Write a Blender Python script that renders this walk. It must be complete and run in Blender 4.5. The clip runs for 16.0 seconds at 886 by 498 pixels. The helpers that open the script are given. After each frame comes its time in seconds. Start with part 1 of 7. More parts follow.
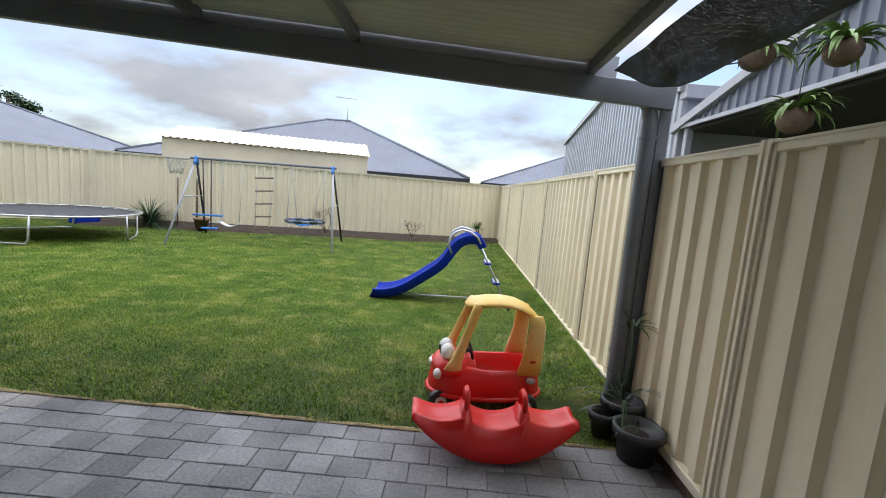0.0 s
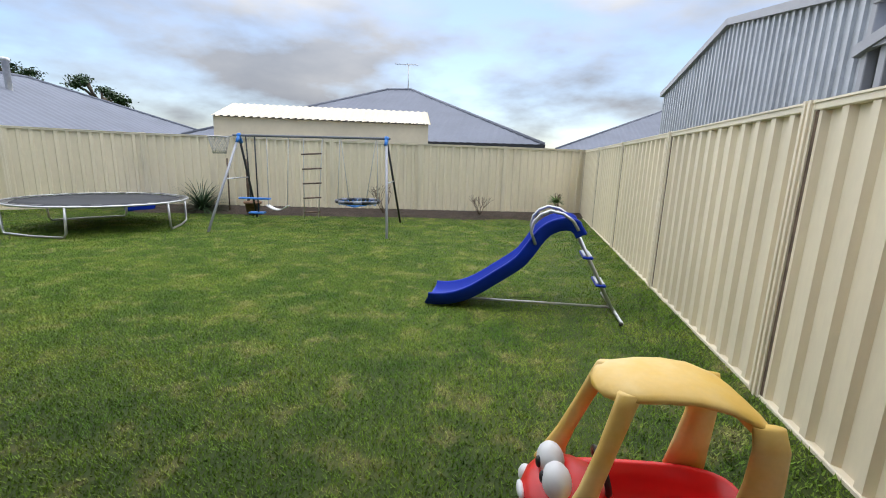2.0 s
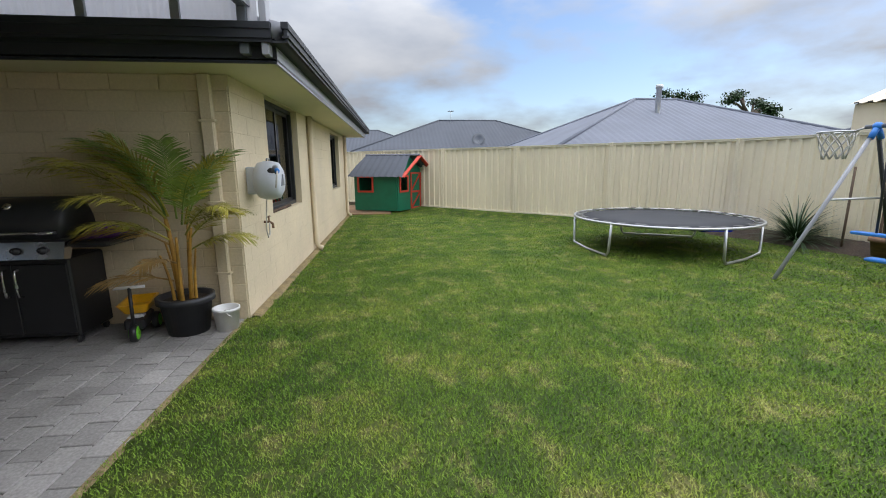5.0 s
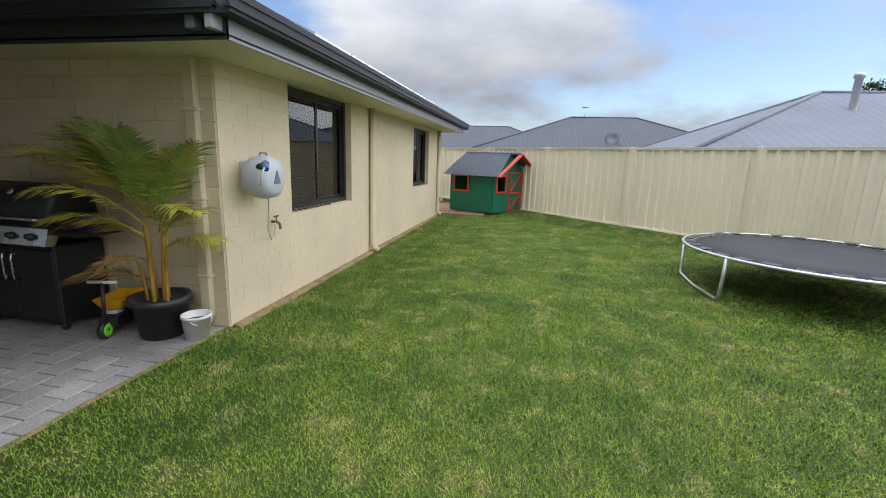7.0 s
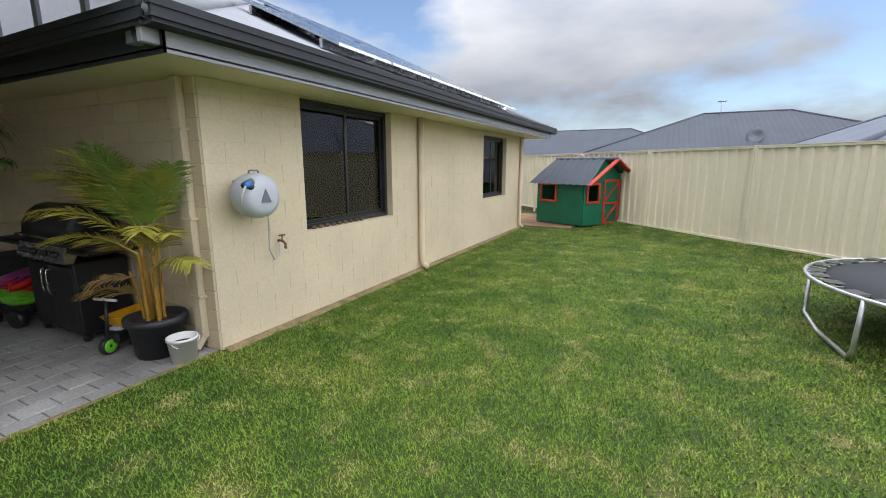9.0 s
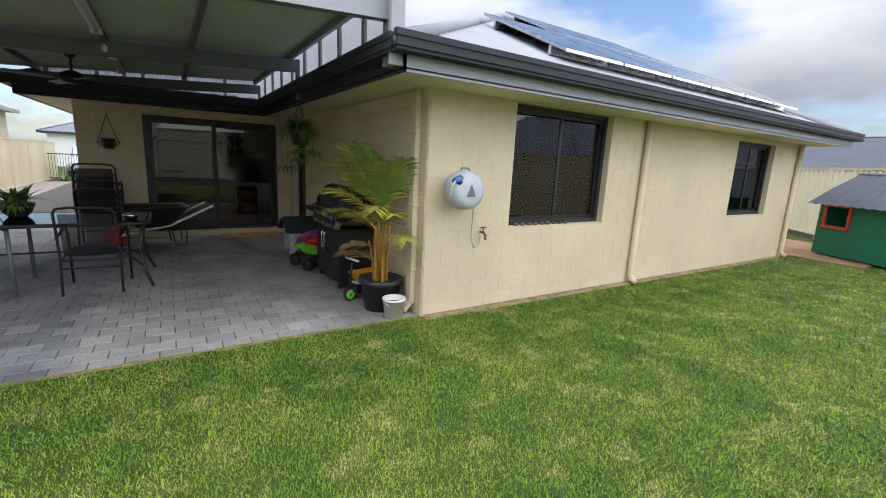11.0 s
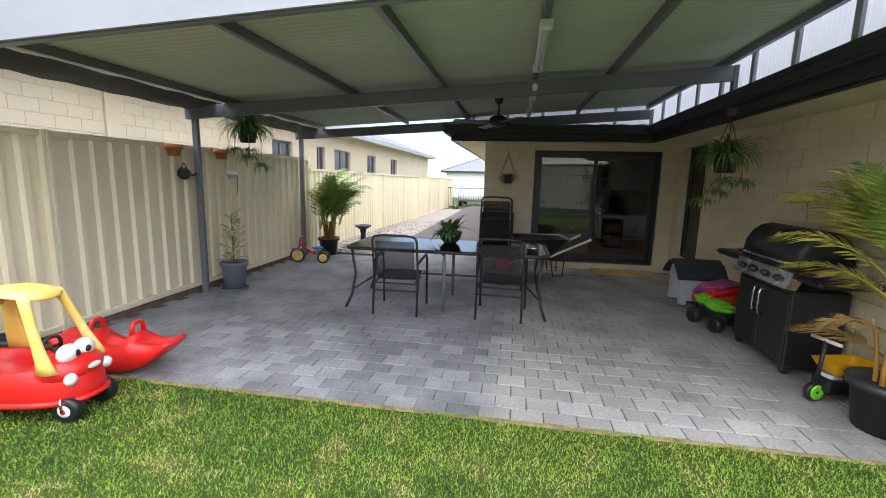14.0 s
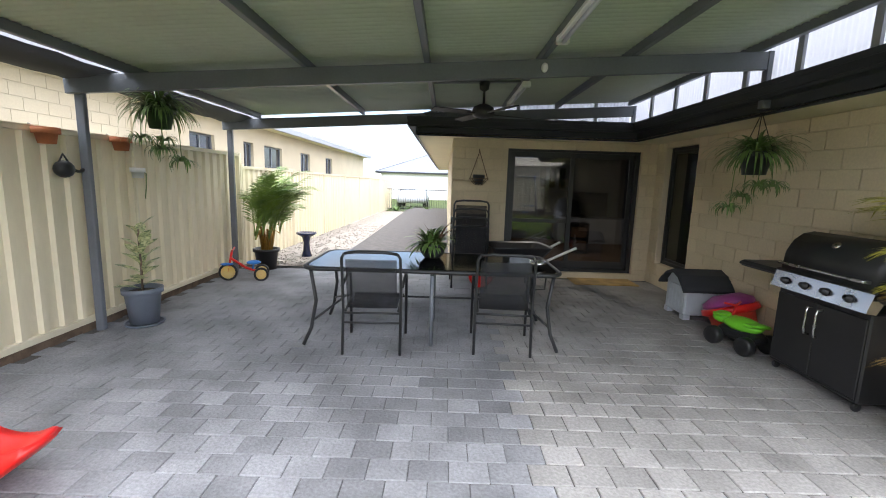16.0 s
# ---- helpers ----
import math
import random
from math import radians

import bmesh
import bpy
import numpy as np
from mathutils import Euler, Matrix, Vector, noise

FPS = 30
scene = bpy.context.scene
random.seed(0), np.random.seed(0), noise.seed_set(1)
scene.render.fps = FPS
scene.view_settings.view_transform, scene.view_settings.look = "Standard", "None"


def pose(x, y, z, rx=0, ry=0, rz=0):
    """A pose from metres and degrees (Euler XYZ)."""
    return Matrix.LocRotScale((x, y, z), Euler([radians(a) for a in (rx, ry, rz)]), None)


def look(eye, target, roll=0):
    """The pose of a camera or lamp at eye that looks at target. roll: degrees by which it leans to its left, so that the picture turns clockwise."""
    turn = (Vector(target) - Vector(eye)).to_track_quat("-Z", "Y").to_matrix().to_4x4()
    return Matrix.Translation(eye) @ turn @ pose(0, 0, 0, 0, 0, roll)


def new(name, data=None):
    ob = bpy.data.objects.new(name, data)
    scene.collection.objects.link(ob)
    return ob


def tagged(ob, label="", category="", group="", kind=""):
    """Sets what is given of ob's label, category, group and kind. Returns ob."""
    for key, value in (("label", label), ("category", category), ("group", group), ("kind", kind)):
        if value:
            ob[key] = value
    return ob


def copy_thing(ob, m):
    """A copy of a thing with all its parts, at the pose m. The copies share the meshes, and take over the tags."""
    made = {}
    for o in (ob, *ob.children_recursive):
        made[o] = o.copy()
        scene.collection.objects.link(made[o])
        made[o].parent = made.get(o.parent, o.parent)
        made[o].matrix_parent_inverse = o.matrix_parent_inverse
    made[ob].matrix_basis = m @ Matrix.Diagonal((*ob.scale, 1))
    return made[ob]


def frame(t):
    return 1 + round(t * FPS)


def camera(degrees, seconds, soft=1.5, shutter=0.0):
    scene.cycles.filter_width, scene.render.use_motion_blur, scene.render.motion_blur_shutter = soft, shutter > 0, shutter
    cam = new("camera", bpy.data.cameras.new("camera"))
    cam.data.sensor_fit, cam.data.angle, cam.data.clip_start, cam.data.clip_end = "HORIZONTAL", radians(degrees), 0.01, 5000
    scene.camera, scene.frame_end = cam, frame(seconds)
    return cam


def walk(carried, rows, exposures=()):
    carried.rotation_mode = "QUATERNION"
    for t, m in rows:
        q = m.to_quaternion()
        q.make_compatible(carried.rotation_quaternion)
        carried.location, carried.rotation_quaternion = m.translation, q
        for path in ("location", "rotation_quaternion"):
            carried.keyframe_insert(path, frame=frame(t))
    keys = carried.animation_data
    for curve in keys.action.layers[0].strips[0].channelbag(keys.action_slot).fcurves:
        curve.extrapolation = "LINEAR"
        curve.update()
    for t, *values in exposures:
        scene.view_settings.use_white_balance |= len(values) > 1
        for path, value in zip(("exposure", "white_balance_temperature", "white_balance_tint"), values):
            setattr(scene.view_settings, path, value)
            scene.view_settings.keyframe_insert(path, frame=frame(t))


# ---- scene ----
cam = camera(91.5, 16.0, soft=1.0)
METRES, EYE, TILT, LEAN, TURN = 10.0, 1.5, 0.0, 0.0, 0.7
PATH = [
    (0, (0.113, 0.142, 1.527), (0.061, 2.124, 1.267), 4.7),
    (0.5, (0.096, 0.505, 1.503), (0.165, 2.48, 1.194), 4.3),
    (1, (0.072, 0.901, 1.512), (0.127, 2.872, 1.179), 4.1),
    (1.5, (0.022, 1.319, 1.506), (0.02, 3.286, 1.146), 4.2),
    (2, (-0.047, 1.738, 1.483), (-0.404, 3.664, 1.08), 2.0),
    (2.5, (-0.174, 2.167, 1.501), (-0.902, 3.982, 1.083), 1.6),
    (3, (-0.401, 2.576, 1.488), (-1.406, 4.253, 1.065), 0.9),
    (3.5, (-0.586, 2.987, 1.443), (-1.96, 4.379, 1.027), -0.4),
    (4, (-0.757, 3.447, 1.469), (-2.421, 4.475, 1.053), -1.0),
    (4.5, (-0.953, 3.837, 1.446), (-2.774, 4.56, 1.041), -0.6),
    (5, (-1.155, 4.19, 1.436), (-3.106, 4.396, 1.049), -0.4),
    (5.2, (-1.24, 4.33, 1.45), (-3.2, 4.38, 1.057), -0.2),
    (7.5, (-2.432, 5.424, 1.515), (-4.319, 4.902, 1.106), 0.9),
    (7.7, (-2.542, 5.494, 1.526), (-4.402, 4.883, 1.117), 0.2),
    (8, (-2.664, 5.579, 1.531), (-4.483, 4.855, 1.123), -0.2),
    (10.3, (-3.341, 6.417, 1.537), (-4.871, 5.179, 1.182), 2.9),
    (10.5, (-3.309, 6.433, 1.537), (-4.734, 5.078, 1.17), 3.3),
    (11, (-3.182, 6.344, 1.546), (-4.24, 4.694, 1.149), 2.9),
    (11.5, (-2.997, 6.152, 1.57), (-3.605, 4.292, 1.16), 1.6),
    (12, (-2.882, 6.02, 1.553), (-3.093, 4.071, 1.158), 1.2),
    (12.5, (-2.846, 5.884, 1.54), (-2.728, 3.925, 1.156), 1.2),
    (13, (-2.859, 5.702, 1.569), (-2.561, 3.759, 1.203), 2.4),
    (13.5, (-2.777, 5.543, 1.533), (-2.449, 3.6, 1.191), 2.5),
    (14, (-2.578, 5.34, 1.532), (-2.258, 3.392, 1.211), 1.4),
    (14.5, (-2.421, 5.145, 1.503), (-2.043, 3.209, 1.173), 1.1),
    (15, (-2.307, 4.85, 1.512), (-1.89, 2.921, 1.185), 1.2),
    (15.5, (-2.15, 4.611, 1.503), (-1.84, 2.661, 1.186), 2.0),
    (16, (-1.909, 4.393, 1.513), (-1.904, 2.417, 1.205), 1.8),
]
EXPOSURES = [(0, 1.0), (1.5, 0.85), (3.5, 0.45), (5.0, 0.7), (8.0, 0.75), (11.0, 0.95), (12.5, 1.4), (14.5, 1.7), (16.0, 2.05)]
walk(cam, [(t, look(eye, target, roll)) for t, eye, target, roll in PATH], EXPOSURES)

# ---- world, sun, exposure ----
world = bpy.data.worlds.new("world")
scene.world = world
world.use_nodes = True
wn, wl = world.node_tree.nodes, world.node_tree.links
wn.clear()
w_out = wn.new("ShaderNodeOutputWorld")
w_bg = wn.new("ShaderNodeBackground")
w_bg.inputs["Strength"].default_value = 0.1
w_sky = wn.new("ShaderNodeTexSky")
w_sky.sky_type = "NISHITA"
w_sky.sun_disc = False
w_sky.sun_elevation = radians(58)
w_sky.sun_rotation = radians(-12)
w_co = wn.new("ShaderNodeTexCoord")
w_map = wn.new("ShaderNodeMapping")
w_map.inputs["Scale"].default_value = (1.0, 1.0, 2.6)
w_map.inputs["Location"].default_value = (3.3, 1.2, 0.4)
w_n1 = wn.new("ShaderNodeTexNoise")
w_n1.inputs["Scale"].default_value = 2.3
w_n1.inputs["Detail"].default_value = 8
w_n1.inputs["Roughness"].default_value = 0.52
w_r1 = wn.new("ShaderNodeValToRGB")
w_r1.color_ramp.elements[0].position, w_r1.color_ramp.elements[1].position = 0.43, 0.59
w_n2 = wn.new("ShaderNodeTexNoise")
w_n2.inputs["Scale"].default_value = 3.4
w_n2.inputs["Detail"].default_value = 6
w_r2 = wn.new("ShaderNodeValToRGB")
w_r2.color_ramp.elements[0].position, w_r2.color_ramp.elements[1].position = 0.38, 0.70
w_r2.color_ramp.elements[0].color = (3.4, 3.7, 4.3, 1)
w_r2.color_ramp.elements[1].color = (5.3, 5.45, 5.8, 1)
w_mix = wn.new("ShaderNodeMix")
w_mix.data_type = "RGBA"
w_tint = wn.new("ShaderNodeMix")
w_tint.data_type = "RGBA"
w_tint.blend_type = "MULTIPLY"
w_tint.inputs[0].default_value = 1.0
w_tint.inputs[7].default_value = (0.95, 1.0, 1.1, 1)
wl.new(w_co.outputs["Generated"], w_map.inputs[0])
wl.new(w_map.outputs[0], w_n1.inputs["Vector"])
wl.new(w_map.outputs[0], w_n2.inputs["Vector"])
wl.new(w_n1.outputs["Fac"], w_r1.inputs[0])
wl.new(w_n2.outputs["Fac"], w_r2.inputs[0])
wl.new(w_r1.outputs[0], w_mix.inputs[0])
wl.new(w_sky.outputs[0], w_tint.inputs[6])
wl.new(w_tint.outputs[2], w_mix.inputs[6])
# an overcast sky is brighter overhead than at the horizon
w_sep = wn.new("ShaderNodeSeparateXYZ")
w_zen = wn.new("ShaderNodeMath")
w_zen.operation = "MULTIPLY_ADD"
w_zen.inputs[1].default_value, w_zen.inputs[2].default_value = 3.3, 0.44
w_pow = wn.new("ShaderNodeMath")
w_pow.operation = "POWER"
w_pow.use_clamp = True
w_pow.inputs[1].default_value = 1.4
w_scale = wn.new("ShaderNodeVectorMath")
w_scale.operation = "SCALE"
wl.new(w_co.outputs["Generated"], w_sep.inputs[0])
wl.new(w_sep.outputs["Z"], w_pow.inputs[0])
wl.new(w_pow.outputs[0], w_zen.inputs[0])
wl.new(w_r2.outputs[0], w_scale.inputs[0])
wl.new(w_zen.outputs[0], w_scale.inputs["Scale"])
wl.new(w_scale.outputs[0], w_mix.inputs[7])
wl.new(w_mix.outputs[2], w_bg.inputs["Color"])
wl.new(w_bg.outputs[0], w_out.inputs[0])
sun_data = bpy.data.lights.new("sun", "SUN")
sun_data.energy, sun_data.angle, sun_data.color = 2.1, radians(145), (1.0, 0.97, 0.93)
sun = new("sun", sun_data)
SUN_EL, SUN_AZ = radians(58), radians(-12)  # azimuth from +y towards +x
sun.matrix_world = look((0, 0, 30), (-math.cos(SUN_EL) * math.sin(SUN_AZ), -math.cos(SUN_EL) * math.cos(SUN_AZ), 30 - math.sin(SUN_EL)))


# ---- materials ----
def mat(name, col, rough=0.6, metal=0.0, var=0.12, scale=3.0, fine=60.0, fvar=0.08, bump=0.0, col2=None, rnd=0.0, stretch=(1, 1, 1), spec=0.5, bdist=0.01):
    """A worn surface: base colour varied at two scales by world position, fine relief, and an optional random per piece."""
    m = bpy.data.materials.new(name)
    m.use_nodes = True
    n, l = m.node_tree.nodes, m.node_tree.links
    p = n["Principled BSDF"]
    p.inputs["Metallic"].default_value = metal
    p.inputs["Specular IOR Level"].default_value = spec
    g = n.new("ShaderNodeNewGeometry")
    mp = n.new("ShaderNodeMapping")
    mp.inputs["Scale"].default_value = stretch
    l.new(g.outputs["Position"], mp.inputs[0])
    a = n.new("ShaderNodeTexNoise")
    a.inputs["Scale"].default_value, a.inputs["Detail"].default_value = scale, 4
    b = n.new("ShaderNodeTexNoise")
    b.inputs["Scale"].default_value, b.inputs["Detail"].default_value = fine, 3
    l.new(mp.outputs[0], a.inputs["Vector"])
    l.new(mp.outputs[0], b.inputs["Vector"])
    c2 = col2 or tuple(c * (1 - 2.2 * var) for c in col)
    ramp = n.new("ShaderNodeValToRGB")
    ramp.color_ramp.elements[0].position, ramp.color_ramp.elements[1].position = 0.34, 0.62
    ramp.color_ramp.elements[0].color, ramp.color_ramp.elements[1].color = (*c2, 1), (*col, 1)
    l.new(a.outputs["Fac"], ramp.inputs[0])
    hs = n.new("ShaderNodeHueSaturation")
    l.new(ramp.outputs[0], hs.inputs["Color"])
    ma = n.new("ShaderNodeMath")
    ma.operation = "MULTIPLY_ADD"
    ma.inputs[1].default_value, ma.inputs[2].default_value = 4 * fvar, 1 - 2 * fvar
    l.new(b.outputs["Fac"], ma.inputs[0])
    last = ma.outputs[0]
    if rnd:
        oi = n.new("ShaderNodeObjectInfo")
        mb = n.new("ShaderNodeMath")
        mb.operation = "MULTIPLY_ADD"
        mb.inputs[1].default_value, mb.inputs[2].default_value = 2 * rnd, 1 - rnd
        l.new(oi.outputs["Random"], mb.inputs[0])
        mc = n.new("ShaderNodeMath")
        mc.operation = "MULTIPLY"
        l.new(last, mc.inputs[0])
        l.new(mb.outputs[0], mc.inputs[1])
        last = mc.outputs[0]
    l.new(last, hs.inputs["Value"])
    l.new(hs.outputs[0], p.inputs["Base Color"])
    mr = n.new("ShaderNodeMath")
    mr.operation = "MULTIPLY_ADD"
    mr.inputs[1].default_value, mr.inputs[2].default_value = 0.25, max(0.02, rough - 0.125)
    l.new(a.outputs["Fac"], mr.inputs[0])
    l.new(mr.outputs[0], p.inputs["Roughness"])
    if bump:
        bp = n.new("ShaderNodeBump")
        bp.inputs["Strength"].default_value, bp.inputs["Distance"].default_value = bump, bdist
        l.new(b.outputs["Fac"], bp.inputs["Height"])
        l.new(bp.outputs[0], p.inputs["Normal"])
    return m


M = {}
M["fence"] = mat("fence_cream_steel", (0.80, 0.715, 0.525), 0.5, 0, 0.05, 1.2, 30, 0.03, stretch=(1, 1, 0.3))
M["fence2"] = mat("fence_cream_rail", (0.80, 0.725, 0.55), 0.45, 0, 0.05, 1.2, 30, 0.03)
M["block"] = mat("cream_block", (0.68, 0.575, 0.40), 0.85, 0, 0.05, 1.2, 45, 0.06, 0.25, rnd=0.04)
M["mortar"] = mat("cream_mortar", (0.665, 0.56, 0.39), 0.9, 0, 0.06, 2.0, 60, 0.06, 0.2)
M["soffit"] = mat("soffit_cream", (0.72, 0.66, 0.46), 0.7, 0, 0.03, 2, 40, 0.02)
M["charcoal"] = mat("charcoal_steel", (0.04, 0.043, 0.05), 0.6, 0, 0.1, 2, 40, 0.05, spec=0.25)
M["slate"] = mat("slate_grey_steel", (0.15, 0.163, 0.187), 0.42, 0, 0.08, 2, 50, 0.05)
M["fascia"] = mat("pale_grey_fascia", (0.34, 0.35, 0.385), 0.45, 0, 0.05, 2, 40, 0.03)
M["roofgrey"] = mat("bluish_grey_roof_steel", (0.19, 0.205, 0.245), 0.8, 0, 0.06, 0.6, 10, 0.04, spec=0.15)
M["roofdark"] = mat("dark_grey_roof_steel", (0.10, 0.11, 0.13), 0.8, 0, 0.06, 0.6, 10, 0.04, spec=0.15)
M["dryedge"] = mat("dry_lawn_edge", (0.29, 0.22, 0.11), 0.95, 0, 0.2, 9, 60, 0.3, 0.8)
M["roofpale"] = mat("pale_zinc_roof", (0.30, 0.31, 0.34), 0.7, 0, 0.05, 1, 10, 0.03, spec=0.2)
M["roofcream"] = mat("cream_roof_steel", (0.66, 0.60, 0.47), 0.7, 0, 0.05, 1, 10, 0.03, spec=0.2)
M["patioroof"] = mat("pale_green_grey_sheet", (0.50, 0.54, 0.46), 0.5, 0, 0.04, 1.5, 30, 0.03)
M["dirt"] = mat("dark_mulch", (0.07, 0.05, 0.037), 0.95, 0, 0.2, 6, 70, 0.3, 0.9, bdist=0.03)
M["sand"] = mat("brown_bare_earth", (0.30, 0.18, 0.10), 0.95, 0, 0.15, 2, 60, 0.2, 0.6)
M["gravel"] = mat("pale_gravel", (0.37, 0.33, 0.29), 0.9, 0, 0.15, 9, 40, 0.3, 0.8, bdist=0.02)
M["joint"] = mat("paving_sand_joint", (0.11, 0.10, 0.095), 0.95, 0, 0.15, 8, 90, 0.2, 0.3)
M["paver"] = mat("grey_paver", (0.31, 0.31, 0.325), 0.85, 0, 0.2, 1.6, 55, 0.2, 0.4, rnd=0.22, spec=0.2)
M["paverwarm"] = mat("warm_grey_paver", (0.37, 0.355, 0.34), 0.85, 0, 0.17, 1.6, 55, 0.2, 0.4, rnd=0.14, spec=0.2)
M["black"] = mat("black_plastic", (0.018, 0.018, 0.02), 0.4, 0, 0.1, 6, 60, 0.05)
M["matteblack"] = mat("black_powdercoat", (0.022, 0.023, 0.025), 0.45, 0, 0.1, 8, 60, 0.06)
M["white"] = mat("white_plastic", (0.78, 0.78, 0.77), 0.4, 0, 0.03, 6, 50, 0.02)
M["chrome"] = mat("brushed_steel", (0.62, 0.62, 0.62), 0.25, 1, 0.05, 8, 80, 0.03)
M["galv"] = mat("galvanised_tube", (0.55, 0.56, 0.57), 0.35, 0.8, 0.08, 10, 60, 0.05)
M["red"] = mat("red_plastic", (0.72, 0.018, 0.016), 0.35, 0, 0.04, 5, 60, 0.02)
M["redsun"] = mat("red_paint", (0.55, 0.05, 0.025), 0.6, 0, 0.08, 5, 60, 0.04)
M["yellow"] = mat("yellow_plastic", (0.80, 0.50, 0.09), 0.45, 0, 0.06, 4, 60, 0.03, col2=(0.84, 0.63, 0.26))
M["blue"] = mat("blue_plastic", (0.003, 0.026, 0.33), 0.45, 0, 0.05, 5, 60, 0.02, spec=0.2)
M["midblue"] = mat("bright_blue_plastic", (0.03, 0.20, 0.62), 0.4, 0, 0.05, 5, 60, 0.02)
M["green"] = mat("green_painted_board", (0.006, 0.16, 0.085), 0.6, 0, 0.08, 3, 50, 0.06, 0.1)
M["lime"] = mat("lime_plastic", (0.18, 0.62, 0.03), 0.4, 0, 0.05, 5, 60, 0.02)
M["terracotta"] = mat("terracotta", (0.50, 0.17, 0.07), 0.8, 0, 0.1, 8, 60, 0.06, 0.2)
M["potgrey"] = mat("blue_grey_pot", (0.14, 0.16, 0.20), 0.5, 0, 0.06, 6, 60, 0.03)
M["potdark"] = mat("charcoal_pot", (0.035, 0.037, 0.042), 0.5, 0, 0.1, 6, 60, 0.05)
M["soil"] = mat("potting_soil", (0.04, 0.028, 0.02), 0.95, 0, 0.2, 20, 90, 0.3, 0.8)
M["leaf"] = mat("green_leaf", (0.16, 0.27, 0.07), 0.5, 0, 0.25, 9, 50, 0.1)
M["leafdark"] = mat("dark_green_leaf", (0.03, 0.075, 0.02), 0.5, 0, 0.25, 9, 50, 0.1)
M["palm"] = mat("palm_frond", (0.50, 0.43, 0.07), 0.5, 0, 0.2, 7, 50, 0.12, col2=(0.23, 0.24, 0.035))
M["leafpalm"] = mat("green_palm_frond", (0.26, 0.37, 0.07), 0.45, 0, 0.2, 5, 50, 0.1, col2=(0.11, 0.2, 0.04))
M["palmdry"] = mat("dry_palm_frond", (0.50, 0.32, 0.11), 0.7, 0, 0.2, 5, 50, 0.1)
M["cane"] = mat("yellow_palm_cane", (0.50, 0.27, 0.04), 0.5, 0, 0.2, 8, 50, 0.1)
M["varieg"] = mat("cream_edged_leaf", (0.66, 0.65, 0.36), 0.45, 0, 0.3, 30, 60, 0.1, col2=(0.10, 0.17, 0.05))
M["twig"] = mat("bare_twig", (0.16, 0.11, 0.075), 0.9, 0, 0.2, 10, 60, 0.1)
M["trunk"] = mat("grey_bark", (0.15, 0.12, 0.09), 0.95, 0, 0.2, 6, 40, 0.15, 0.5)
M["timber"] = mat("brown_timber", (0.24, 0.13, 0.07), 0.7, 0, 0.2, 5, 50, 0.1, stretch=(1, 1, 6))
M["render"] = mat("cream_rendered_wall", (0.58, 0.50, 0.375), 0.85, 0, 0.05, 0.7, 40, 0.04, 0.15)
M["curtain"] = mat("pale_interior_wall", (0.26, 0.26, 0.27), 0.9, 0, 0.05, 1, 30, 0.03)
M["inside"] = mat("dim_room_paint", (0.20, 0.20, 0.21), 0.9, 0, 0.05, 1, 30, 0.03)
M["rope"] = mat("white_rope", (0.55, 0.53, 0.48), 0.9, 0, 0.1, 20, 120, 0.1)
M["tramp"] = mat("trampoline_mat", (0.06, 0.063, 0.07), 0.8, 0, 0.08, 2, 200, 0.08, spec=0.15)
M["clinic"] = mat("pale_grey_plastic", (0.52, 0.55, 0.60), 0.45, 0, 0.05, 5, 50, 0.03)
M["zinc"] = mat("corrugated_zinc", (0.42, 0.45, 0.49), 0.38, 0.3, 0.1, 2, 30, 0.05)
M["darkroom"] = mat("dark_shed_inside", (0.05, 0.05, 0.05), 0.9, 0, 0.1, 1, 20, 0.05)


def glass(name, tint, rough=0.0):
    """A clear pane: mostly see-through, with gloss that grows at grazing angles."""
    m = bpy.data.materials.new(name)
    m.use_nodes = True
    n, l = m.node_tree.nodes, m.node_tree.links
    n.clear()
    o = n.new("ShaderNodeOutputMaterial")
    t = n.new("ShaderNodeBsdfTransparent")
    t.inputs[0].default_value = (*tint, 1)
    g = n.new("ShaderNodeBsdfGlossy")
    g.inputs["Roughness"].default_value = rough
    f = n.new("ShaderNodeFresnel")
    f.inputs["IOR"].default_value = 1.75
    x = n.new("ShaderNodeMixShader")
    l.new(f.outputs[0], x.inputs[0])
    l.new(t.outputs[0], x.inputs[1])
    l.new(g.outputs[0], x.inputs[2])
    l.new(x.outputs[0], o.inputs[0])
    return m


M["glass"] = glass("tinted_glass", (0.5, 0.52, 0.55))
M["tableglass"] = glass("frosted_table_glass", (0.30, 0.33, 0.35), 0.08)


def translucent(name, col, amount):
    """A thin sheet that lets some light through (fibreglass, woven shade cloth)."""
    m = bpy.data.materials.new(name)
    m.use_nodes = True
    n, l = m.node_tree.nodes, m.node_tree.links
    p = n["Principled BSDF"]
    p.inputs["Base Color"].default_value = (*col, 1)
    p.inputs["Roughness"].default_value = 0.6
    t = n.new("ShaderNodeBsdfTranslucent")
    t.inputs[0].default_value = (*col, 1)
    x = n.new("ShaderNodeMixShader")
    x.inputs[0].default_value = amount
    l.new(p.outputs[0], x.inputs[1])
    l.new(t.outputs[0], x.inputs[2])
    l.new(x.outputs[0], n["Material Output"].inputs[0])
    return m


M["opal"] = translucent("opal_sheet", (0.72, 0.72, 0.76), 0.5)


